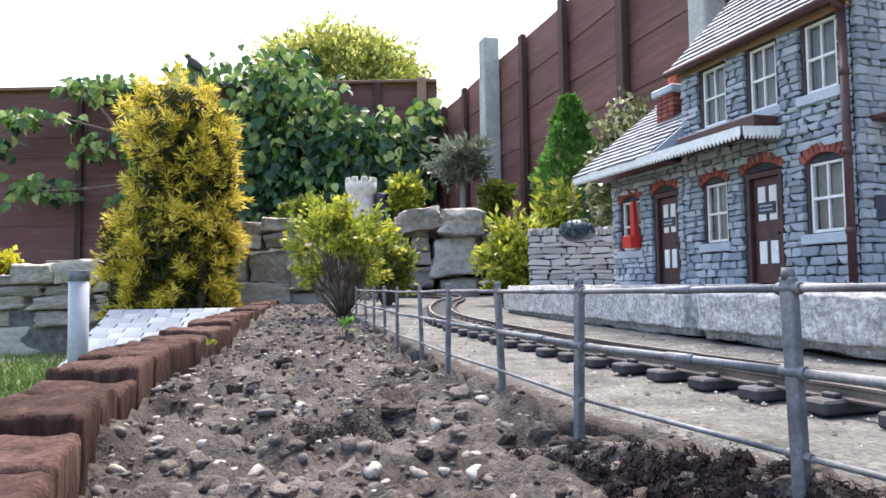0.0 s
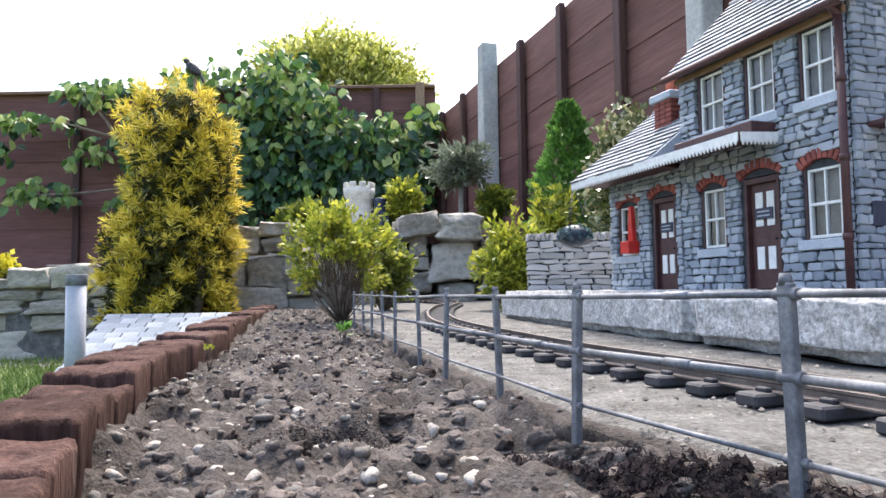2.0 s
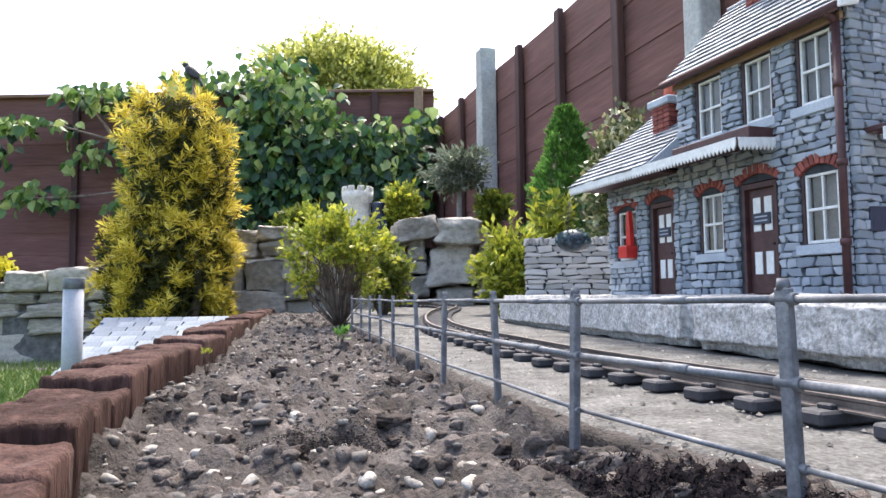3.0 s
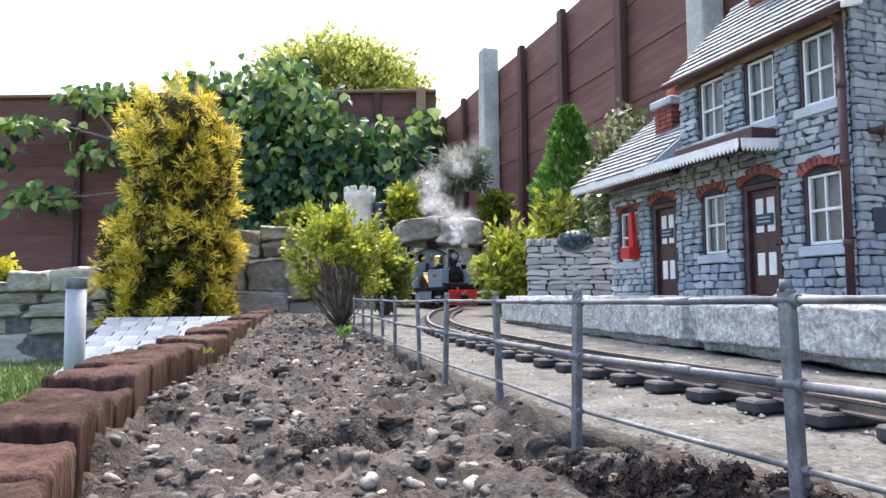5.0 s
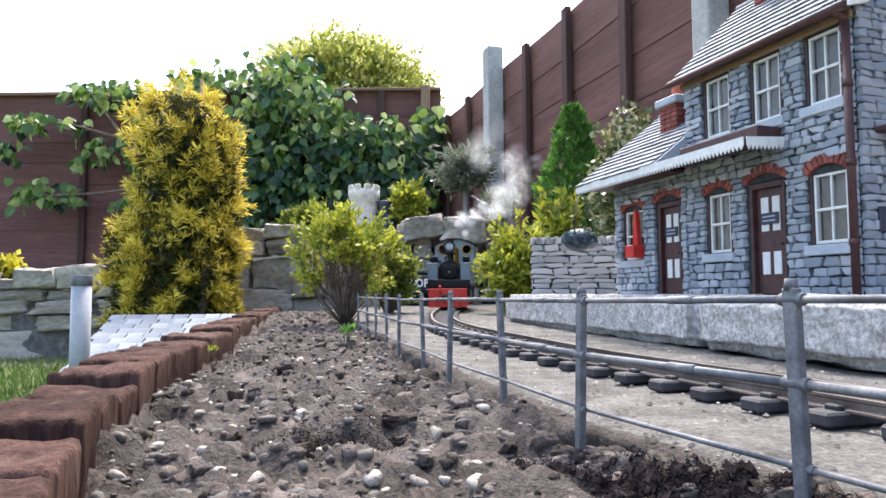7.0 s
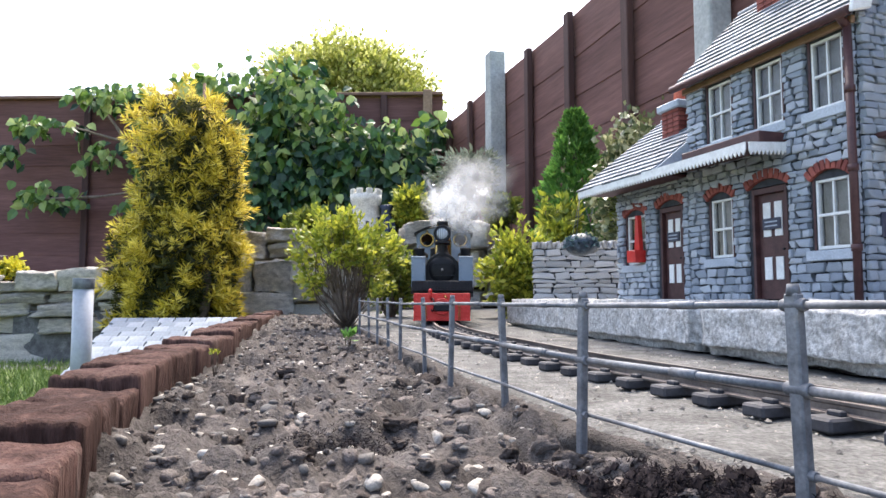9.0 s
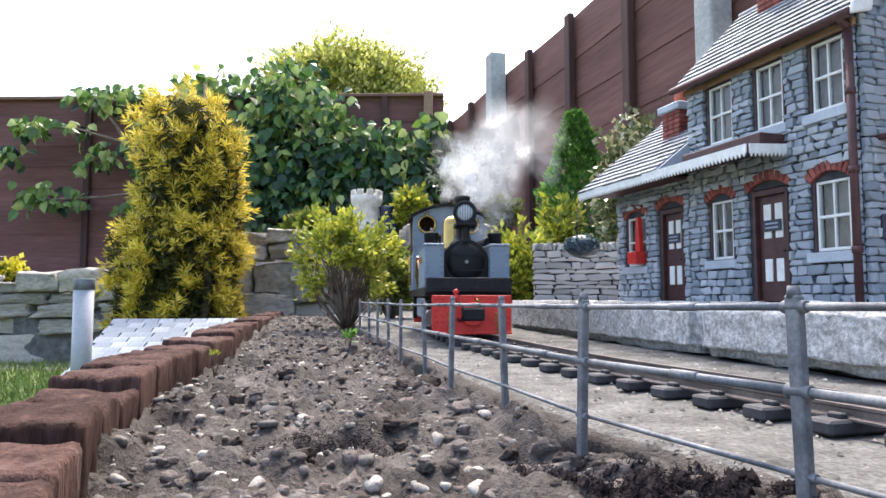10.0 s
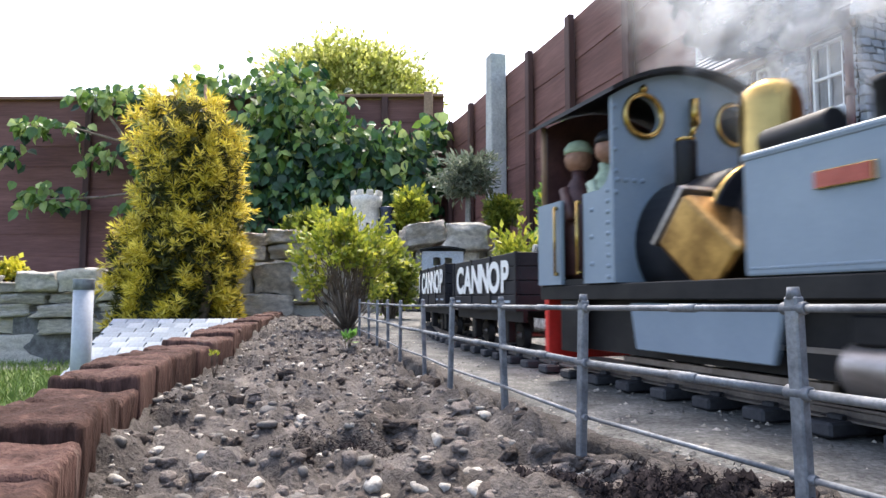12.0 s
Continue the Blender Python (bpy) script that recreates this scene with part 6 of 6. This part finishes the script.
    for s in (-1, 1):
        part("spectacle_rim", bm_torus((s * 0.0350, -0.2195, 0.1675), (0, 1, 0), 0.0134, 0.0019, 32, 8), BRASS, cab, "brass spectacle rim")
        rivets("rivets", run((s * 0.0555, -0.2205, 0.118), (s * 0.0555, -0.2205, 0.172), 5) + run((s * 0.054, -0.2205, 0.126), (s * 0.036, -0.2205, 0.126), 4), (0, 1, 0), cab, BLUEGREY)
        x0, x1 = sorted((s * 0.0575, s * 0.0550))
        side = part("cab_side", bm_prism([(-0.2235, 0.0625), (-0.2235, 0.133), (-0.228, 0.126), (-0.236, 0.122), (-0.257, 0.122), (-0.257, 0.0625)], x0, x1, "yz"), BLUEGREY, loco, "blue-grey cab side sheet")
        rivets("rivets", run((s * 0.0575, -0.2265, 0.066), (s * 0.0575, -0.2265, 0.12), 9) + run((s * 0.0575, -0.246, 0.075), (s * 0.0575, -0.246, 0.11), 3), (s, 0, 0), side, BLUEGREY)
        part("bunker_side", bm_prism([(-0.288, 0.0625), (-0.288, 0.122), (-0.324, 0.122), (-0.324, 0.0625)], x0, x1, "yz"), BLUEGREY, loco, "blue-grey bunker side sheet")
        for y in (-0.261, -0.293):
            part("handrail", bm_cyl((s * 0.0600, y, 0.070), (s * 0.0600, y, 0.117), 0.0011, seg=8, bm=bm_cyl((s * 0.0575, y, 0.117), (s * 0.0605, y, 0.117), 0.0013, seg=8, bm=bm_cyl((s * 0.0575, y, 0.070), (s * 0.0605, y, 0.070), 0.0013, seg=8))), BRASS, side, "brass cab handrail")
        part("roof_pillar", bm_cyl((s * 0.0550, -0.318, 0.12), (s * 0.0550, -0.318, 0.182), 0.0022, seg=8), TIMBER, loco)
    # black sheet added across the far opening, so the cab inside looks shaded
    part("cab_shade_sheet", bm_box(-0.0550, -0.318, 0.122, -0.0530, -0.2240, 0.180), SOOT, loco)
    part("cab_back", bm_prism([(-0.0550, 0.1225), (0.0520, 0.1225)] + [(x, zr(x) - 0.0004) for x in np.linspace(0.0520, -0.0550, 15)], -0.3205, -0.3185, "xz"), MAROON, loco)
    part("bunker_back", bm_box(-0.0550, -0.3235, 0.0625, 0.0550, -0.3210, 0.122), BLUEGREY, loco)
    part("cab_floor", bm_box(-0.0550, -0.3190, 0.0622, 0.0550, -0.224, 0.066), SOOT, loco)
    bm = bmesh.new()
    xs = np.linspace(-0.062, 0.062, 19)
    lo = [(x, zr(x * 0.93) + 0.0002) for x in xs]
    bm_prism(lo + [(x, z + 0.0028) for x, z in reversed(lo)], -0.330, -0.212, "xz", bm)
    part("cab_roof", bm, SOOT, loco, "thin black arched cab roof")
    part("whistle", bm_cyl((0.0, -0.215, 0.163), (0.0, -0.215, 0.180), 0.0032, 0.0032, 12, bm=bm_cyl((0.0, -0.2205, 0.155), (0.0, -0.215, 0.163), 0.002, seg=8)), BRASS, loco, "brass whistle on the cab front")
    part("roof_knob", bm_lathe([(0.0025, 0), (0.003, 0.002), (0.001, 0.004)], 12, m=pose(0.035, -0.2205, 0.1845, rx=-90)), BRASS, loco)
    # below the running plate
    for s in (-1, 1):
        x0, x1 = sorted((s * 0.0480, s * 0.0515))
        part("well_tank", bm_prism([(-0.214, 0.050), (-0.096, 0.050), (-0.104, 0.0225), (-0.208, 0.0225)], x0, x1, "yz", bevel=0.0006), BLUEGREY, loco, "pale blue-grey panel under the running plate")
        cyl = part("cylinder", bm_cyl((s * 0.041, -0.070, 0.024), (s * 0.041, -0.028, 0.024), 0.0115, seg=20, bevel=0.001), STEEL, loco, "oily steel cylinder")
        part("valve_chest", bm_box(s * 0.041 - 0.008, -0.066, 0.034, s * 0.041 + 0.008, -0.032, 0.046, 0.001), SOOT, cyl)
        part("slide_bar", bm_box(s * 0.041 - 0.0015, -0.115, 0.029, s * 0.041 + 0.0015, -0.070, 0.0315), STEEL, cyl)
        part("step", bm_box(s * 0.0500 - 0.003, -0.298, 0.016, s * 0.0500 + 0.003, -0.272, 0.052, 0.0006), SOOT, loco)
    rear = part("rear_beam", bm_box(-0.049, -0.331, 0.008, 0.049, -0.325, 0.054, 0.0006), RED, loco, "red rear buffer beam")
    part("rear_coupling", bm_box(-0.006, -0.345, 0.024, 0.006, -0.331, 0.030), SOOT, rear)
    axles = [(wheelset(loco, y, 0.0165), y, 0.0165) for y in (-0.095, -0.165, -0.245)]
    rods = []
    for s in (-1, 1):
        b = bm_box(-0.0012, -0.080, -0.0022, 0.0012, 0.080, 0.0022, 0.0006)
        rods.append((part("coupling_rod", b, STEEL, loco), s))
    return loco, axles, rods


REDBROWN = mat("red_plate_enamel", (0.30, 0.05, 0.03), (0.38, 0.08, 0.05), 0.4, scale=80, fine=500)
LOCO, LOCO_AXLES, LOCO_RODS = locomotive()


def cab_doll(name, label, coat, cap, size, bend):
    """A plain figure that stands in the cab: body, arm, head and cap in one mesh."""
    bm = bm_lathe([(0.006, 0), (0.011, 0.004), (0.012, 0.03), (0.0105, 0.050), (0.004, 0.060), (0.0042, 0.064)], 14)
    bm_cyl((0.009, 0, 0.052), (0.012, 0.012, 0.034), 0.0036, 0.003, 8, bm)
    body = len(bm.faces)
    one = bmesh.new()
    bmesh.ops.create_icosphere(one, subdivisions=2, radius=0.0085)
    merge(bm, one, Matrix.Translation((0, bend, 0.071)))
    head = len(bm.faces)
    bm_lathe([(0.0084, 0), (0.0084, 0.003), (0.0060, 0.0065), (0.002, 0.008)], 14, bm=bm, m=Matrix.Translation((0, bend, 0.074)))
    bm.faces.ensure_lookup_table()
    for k, fc in enumerate(bm.faces):
        fc.material_index = 0 if k < body else 1 if k < head else 2
    ob = part(name, bm, coat, smooth=True)
    ob.data.materials.append(SKIN)
    ob.data.materials.append(cap)
    ob.data.transform(Matrix.Diagonal((size, size, size, 1)))
    return tagged(ob, label, "doll")


SKIN = mat("doll_face_paint", (0.30, 0.15, 0.10), (0.38, 0.21, 0.15), 0.6, scale=60, fine=300)
PALE_GREEN = mat("pale_green_doll_paint", (0.30, 0.38, 0.28), (0.42, 0.50, 0.38), 0.7, scale=80, fine=300)
DOLLS = [(cab_doll("driver_doll", "plain painted doll with a pale green cap", MAROON, PALE_GREEN, 1.26, 0.0), (0.036, -0.300)),
         (cab_doll("fireman_doll", "plain painted doll in a green coat and black cap", PALE_GREEN, BLACK, 1.24, 0.004), (0.036, -0.262))]


def wagon_body(label, m=None):
    w = thing("mineral_wagon", label, "wagon", m, group="train of mineral wagons")
    L, W, z0, z1 = 0.208, 0.0425, 0.036, 0.088
    part("floor", bm_box(-W, -L, z0, W, 0, z0 + 0.004), WAGON, w)
    part("solebar", bm_box(-W + 0.006, -L, 0.026, -W + 0.010, 0, z0), SOOT, w)
    part("solebar", bm_box(W - 0.010, -L, 0.026, W - 0.006, 0, z0), SOOT, w)
    for k in range(4):
        za, zb = z0 + 0.002 + k * 0.0125, z0 + 0.002 + (k + 1) * 0.0125 - 0.0006
        for x0, x1 in ((-W, -W + 0.003), (W - 0.003, W)):
            part("plank", bm_box(x0, -L, za, x1, 0, zb, 0.0004), WAGON, w)
        for y0, y1 in ((-L + 0.0002, -L + 0.003), (-0.003, -0.0002)):
            part("end_plank", bm_box(-W + 0.003, y0, za, W - 0.003, y1, zb, 0.0004), WAGON, w)
    for x in (-W - 0.0006, W + 0.0006):
        for y in (-0.002, -0.072, -0.136, -L + 0.002):
            part("strap", bm_box(x - 0.0006, y - 0.002, z0, x + 0.0006, y + 0.002, z1), WAGON, w)
    part("load", bm_box(-W + 0.004, -L + 0.004, z1 - 0.014, W - 0.004, -0.004, z1 - 0.010), SOOT, w)
    part("buffer", bm_cyl((0, 0, 0.028), (0, 0.010, 0.028), 0.007, seg=14), SOOT, w)
    part("buffer", bm_cyl((0, -L - 0.010, 0.028), (0, -L, 0.028), 0.007, seg=14), SOOT, w)
    for s in (-1, 1):
        for y in (-0.052, -0.156):
            part("axle_box", bm_box(s * 0.030 - 0.004, y - 0.006, 0.006, s * 0.030 + 0.004, y + 0.006, 0.027, 0.001), SOOT, w)
    return w


def paint_word(word, parent, x, y0, y1, z0, z1, bar_z):
    """White lettering on a wagon's side, on its right flank."""
    n = len(word)
    step = (y1 - y0) / n
    for k, ch in enumerate(word):
        cu = bpy.data.curves.new("letter", "FONT")
        cu.body = ch
        cu.align_x = "CENTER"
        cu.size, cu.extrude, cu.offset = 1.0, 0.01, 0.035
        cu.materials.append(WHITE)
        ob = new("letter", cu)
        ob.parent = parent
        h = (z1 - z0) / 0.69
        ob.matrix_basis = Matrix(((0, 0, 1, x), (1, 0, 0, y0 + (k + 0.5) * step), (0, 1, 0, z0), (0, 0, 0, 1))) @ Matrix.Diagonal((step / 0.72, h, 0.02, 1))
    for ya, yb in ((y0, y0 + 0.016), (y1 - 0.05, y1 - 0.038), (y1 - 0.016, y1)):
        part("number_bar", bm_box(x - 0.0001, ya, bar_z, x + 0.0003, yb, bar_z + 0.0022), DRESSED, parent)


WAGONS = []
for k in range(3):
    w = wagon_body("black planked open wagon with white lettering")
    paint_word("CANNOP", w, 0.0436, -0.192, -0.014, 0.0535, 0.0805, 0.043)
    WAGONS.append((w, [(wheelset(w, y, 0.0125, crank=False), y, 0.0125) for y in (-0.052, -0.156)]))


def brake_van():
    v = thing("brake_van", "pale grey brake van with a dark arched roof", "wagon")
    part("floor", bm_box(-0.040, -0.13, 0.034, 0.040, 0, 0.040), SOOT, v)
    part("end_wall", bm_box(-0.039, -0.006, 0.040, 0.039, -0.003, 0.105, bm=bm_box(-0.039, -0.006, 0.120, 0.039, -0.003, 0.132)), VANGREY, v)
    for x0, x1 in ((-0.039, -0.018), (-0.004, 0.004), (0.018, 0.039)):
        part("window_post", bm_box(x0, -0.006, 0.105, x1, -0.003, 0.120), VANGREY, v)
    part("end_wall", bm_box(-0.039, -0.127, 0.040, 0.039, -0.124, 0.132), VANGREY, v)
    for x0, x1 in ((-0.040, -0.0375), (0.0375, 0.040)):
        part("side_wall", bm_box(x0, -0.124, 0.040, x1, -0.006, 0.100), VANGREY, v)
        part("side_rail", bm_box(x0, -0.124, 0.121, x1, -0.006, 0.132), VANGREY, v)
        for y in (-0.118, -0.085, -0.045, -0.012):
            part("side_post", bm_box(x0, y - 0.006, 0.100, x1, y + 0.006, 0.121), VANGREY, v)
    lo = [(x, 0.1325 + 0.006 * (1 - (x / 0.044) ** 2)) for x in np.linspace(-0.044, 0.044, 13)]
    part("roof", bm_prism(lo + [(x, z + 0.003) for x, z in reversed(lo)], -0.134, 0.004, "xz"), SOOT, v, "dark arched roof")
    return v


VANGREY = mat("pale_grey_paint", (0.36, 0.39, 0.42), (0.44, 0.47, 0.50), 0.5, scale=40, fine=300)
VAN = brake_van()
VAN_AXLES = [(wheelset(VAN, y, 0.0125, crank=False), y, 0.0125) for y in (-0.03, -0.10)]

# ---- steam ----
STEAM = bpy.data.materials.new("steam")
STEAM.use_nodes = True
_t = STEAM.node_tree
_n, _l = _t.nodes, _t.links
_n.remove(_n["Principled BSDF"])
_at = _n.new("ShaderNodeAttribute")
_at.attribute_name = "dens"
_df, _tl, _tp = _n.new("ShaderNodeBsdfDiffuse"), _n.new("ShaderNodeBsdfTranslucent"), _n.new("ShaderNodeBsdfTransparent")
_df.inputs["Color"].default_value = _tl.inputs["Color"].default_value = (0.84, 0.86, 0.88, 1)
_m1, _m2 = _n.new("ShaderNodeMixShader"), _n.new("ShaderNodeMixShader")
_l.new(_df.outputs[0], _m1.inputs[1])
_l.new(_tl.outputs[0], _m1.inputs[2])
_tc, _nz, _mr, _mu = _n.new("ShaderNodeTexCoord"), _n.new("ShaderNodeTexNoise"), _n.new("ShaderNodeMapRange"), _n.new("ShaderNodeMath")
_nz.inputs["Scale"].default_value, _nz.inputs["Detail"].default_value, _nz.inputs["Roughness"].default_value = 38.0, 5.0, 0.6
_l.new(_tc.outputs["Object"], _nz.inputs["Vector"])
_mr.inputs["From Min"].default_value, _mr.inputs["From Max"].default_value = 0.30, 0.72
_l.new(_nz.outputs["Fac"], _mr.inputs["Value"])
_mu.operation = "MULTIPLY"
_l.new(_at.outputs["Fac"], _mu.inputs[0])
_l.new(_mr.outputs[0], _mu.inputs[1])
_l.new(_mu.outputs[0], _m2.inputs[0])
_l.new(_tp.outputs[0], _m2.inputs[1])
_l.new(_m1.outputs[0], _m2.inputs[2])
_l.new(_m2.outputs[0], _n["Material Output"].inputs["Surface"])


def steam_puff(radius, count, density, seed):
    """A soft wisp: a few thin rounded flakes, dense in the middle and clear at the rim."""
    rng = np.random.default_rng(seed)
    v, f, dens = [], [], []
    rings, seg = (0.45, 0.75, 1.0), 16
    for k0 in range(count):
        c = rng.normal(size=3) * radius * (0.12 if k0 == 0 else 0.42)
        r = radius * (0.85 if k0 == 0 else rng.uniform(0.45, 0.75))
        nrm = unit(rng.normal(size=3) * 0.55 + np.array([0.1, -1.2, 0.1]))
        a = unit(np.cross(nrm, rng.normal(size=3)))
        b = np.cross(nrm, a)
        i = len(v)
        v.append(c)
        d = density * rng.uniform(0.75, 1.0)
        dens.append(d)
        wob = 1 + 0.22 * np.sin(np.arange(seg) / seg * 2 * math.pi * 3 + rng.uniform(0, 6)) * rng.uniform(0.3, 1)
        for q, share in zip(rings, (0.82, 0.34, 0.0)):
            for k in range(seg):
                t = 2 * math.pi * k / seg
                v.append(c + (a * math.cos(t) + b * math.sin(t)) * r * q * wob[k] + nrm * rng.normal() * r * 0.06)
                dens.append(d * share)
        for k in range(seg):
            f.append((i, i + 1 + k, i + 1 + (k + 1) % seg))
            for q in range(2):
                p0, p1 = i + 1 + q * seg, i + 1 + (q + 1) * seg
                f.append((p0 + k, p1 + k, p1 + (k + 1) % seg, p0 + (k + 1) % seg))
    ob = pydata("steam_puff", v, f, STEAM, smooth=True)
    at = ob.data.attributes.new("dens", "FLOAT", "POINT")
    at.data.foreach_set("value", dens)
    return tagged(ob, "soft white puff of steam drifting from the chimney", "steam", group="steam from the chimney", kind="stuff")


# lag behind the chimney in seconds, radius, flakes, density
PUFFS = [(steam_puff(r, n, d, 90 + k), lag, k) for k, (lag, r, n, d) in enumerate([
    (0.05, 0.018, 4, 0.85), (0.12, 0.034, 5, 0.88), (0.21, 0.050, 5, 0.85), (0.30, 0.062, 5, 0.80), (0.40, 0.070, 5, 0.72), (0.52, 0.076, 5, 0.60), (0.66, 0.080, 5, 0.46), (0.85, 0.084, 4, 0.32), (1.1, 0.086, 3, 0.20)])]


# ---- motion ----
def hermite(ts, vs):
    """A smooth curve through the values, with no overshoot at the ends."""
    ts, vs = np.array(ts, float), np.array(vs, float)
    sl = np.gradient(vs, ts)

    def at(t):
        t = min(max(t, ts[0]), ts[-1])
        i = min(int(np.searchsorted(ts, t, side="right")) - 1, len(ts) - 2)
        h = ts[i + 1] - ts[i]
        u = (t - ts[i]) / h
        return float((2 * u ** 3 - 3 * u * u + 1) * vs[i] + (u ** 3 - 2 * u * u + u) * h * sl[i] + (3 * u * u - 2 * u ** 3) * vs[i + 1] + (u ** 3 - u * u) * h * sl[i + 1])
    return at


_near = LINE[:, 1] < 2.40
S_OF_Y = lambda y: float(np.interp(y, LINE[_near][:, 1], LINE_S[_near]))
S_HIDE = float(LINE_S[int(np.argmin(np.hypot(LINE[:, 0] + 0.21, LINE[:, 1] - 2.505)))])
front_s = hermite([0.0, 1.5, 3.0, 4.2, 4.8, 5.5, 6.0, 6.5, 7.0, 7.6, 8.2, 8.8, 9.0, 9.5, 10.0, 10.5, 11.0, 11.5, 12.0],
                  [S_HIDE, S_HIDE - 0.01, S_HIDE - 0.06, S_OF_Y(2.285), S_OF_Y(2.20)] + [S_OF_Y(y) for y in (2.085, 1.985, 1.875, 1.755, 1.61, 1.445, 1.275, 1.215, 1.045, 0.868, 0.71, 0.550, 0.382, 0.222)])


def ride(s, a, b, drop=0.0132):
    """The pose of a vehicle whose front is s along the line and which runs on axles a and b behind it."""
    p, q = on_line(s + a), on_line(s + b)
    d = (p - q) / np.linalg.norm(p - q)
    o = p + d * a
    return pose(o[0], o[1], drop + grade(o[1] + 0.1), rz=math.degrees(math.atan2(d[1], d[0])) - 90)


def motions():
    tenths = [k / 10 for k in range(121)]
    fine = [k / 30 for k in range(361)]
    roll = lambda t, r: -math.degrees((front_s(0) - front_s(t)) / r)
    walk(LOCO, [(t, ride(front_s(t), 0.08, 0.26, 0.0085)) for t in tenths])
    for doll, (dx, dy) in DOLLS:
        walk(doll, [(t, ride(front_s(t), 0.08, 0.26, 0.0085) @ pose(dx, dy, 0.066)) for t in tenths])
    for ax, y, r in LOCO_AXLES:
        walk(ax, [(t, pose(0, y, r + 0.0047, rx=roll(t, r))) for t in fine])
    for rod, s in LOCO_RODS:
        rows = []
        for t in fine:
            a = radians(roll(t, 0.0165))
            rows.append((t, pose(s * 0.0325, -0.168 - 0.0075 * math.sin(a), 0.0212 + 0.0075 * math.cos(a))))
        walk(rod, rows)
    for k, (w, axles) in enumerate(WAGONS):
        off = 0.396 + k * 0.235
        walk(w, [(t, ride(front_s(t) + off, 0.052, 0.156)) for t in tenths])
        for ax, y, r in axles:
            walk(ax, [(t, pose(0, y, r, rx=roll(t, r))) for t in fine])
    walk(VAN, [(t, ride(front_s(t) + 0.396 + 3 * 0.235, 0.03, 0.10)) for t in tenths])
    for ax, y, r in VAN_AXLES:
        walk(ax, [(t, pose(0, y, r, rx=roll(t, r))) for t in fine])
    # steam trails from the chimney and drifts off
    for ob, lag, k in PUFFS:
        rows = []
        for t in tenths:
            u = min(max((t - 7.0) / 1.8, 0.0), 1.0)
            far = lag * (4.6 - 3.6 * u)
            near = min(max((t - 9.2) / 1.6, 0.0), 1.0) - 0.75 * min(max((t - 11.35) / 0.65, 0.0), 1.0)
            rise = min(max((t - 3.9) / 0.9, 0.0), 1.0)
            m = ride(front_s(max(t - far, 0.0)), 0.08, 0.26) @ pose(0, -0.051, 0)
            c = m.translation
            z = 0.200 + grade(c.y) + far * (0.085 + 0.105 * near) + 0.01 * math.sin(t * 2.1 + k) + 0.016
            x = far * (0.09 + 0.13 * near) - 0.004 + (0.008 + 0.010 * near) * math.sin(t * 1.3 + 2 * k)
            rows.append((t, pose(c.x + x * rise, c.y, 0.09 * (1 - rise) + z * rise, 8 * math.sin(t + k), t * 14, 10 * math.sin(t * 0.7 + k))))
        walk(ob, rows)
    # the bird sits, then flies off over the fence
    seat = pose(-1.43, 4.0, 1.352)
    walk(bird, [(0.0, seat), (1.4, pose(-1.43, 4.0, 1.352, rz=3)), (3.3, pose(-1.43, 4.0, 1.352, rz=-2)), (3.5, pose(-1.50, 4.05, 1.45, ry=8)), (3.9, pose(-2.3, 4.6, 1.95, ry=18)),
                (4.4, pose(-4.6, 5.6, 2.6, ry=10)), (5.2, pose(-8.5, 7.5, 2.4)), (6.2, pose(-12.0, 9.0, 1.0, ry=-10)), (7.0, pose(-13.5, 9.5, -0.265)), (12.0, pose(-13.5, 9.5, -0.265))])


motions()
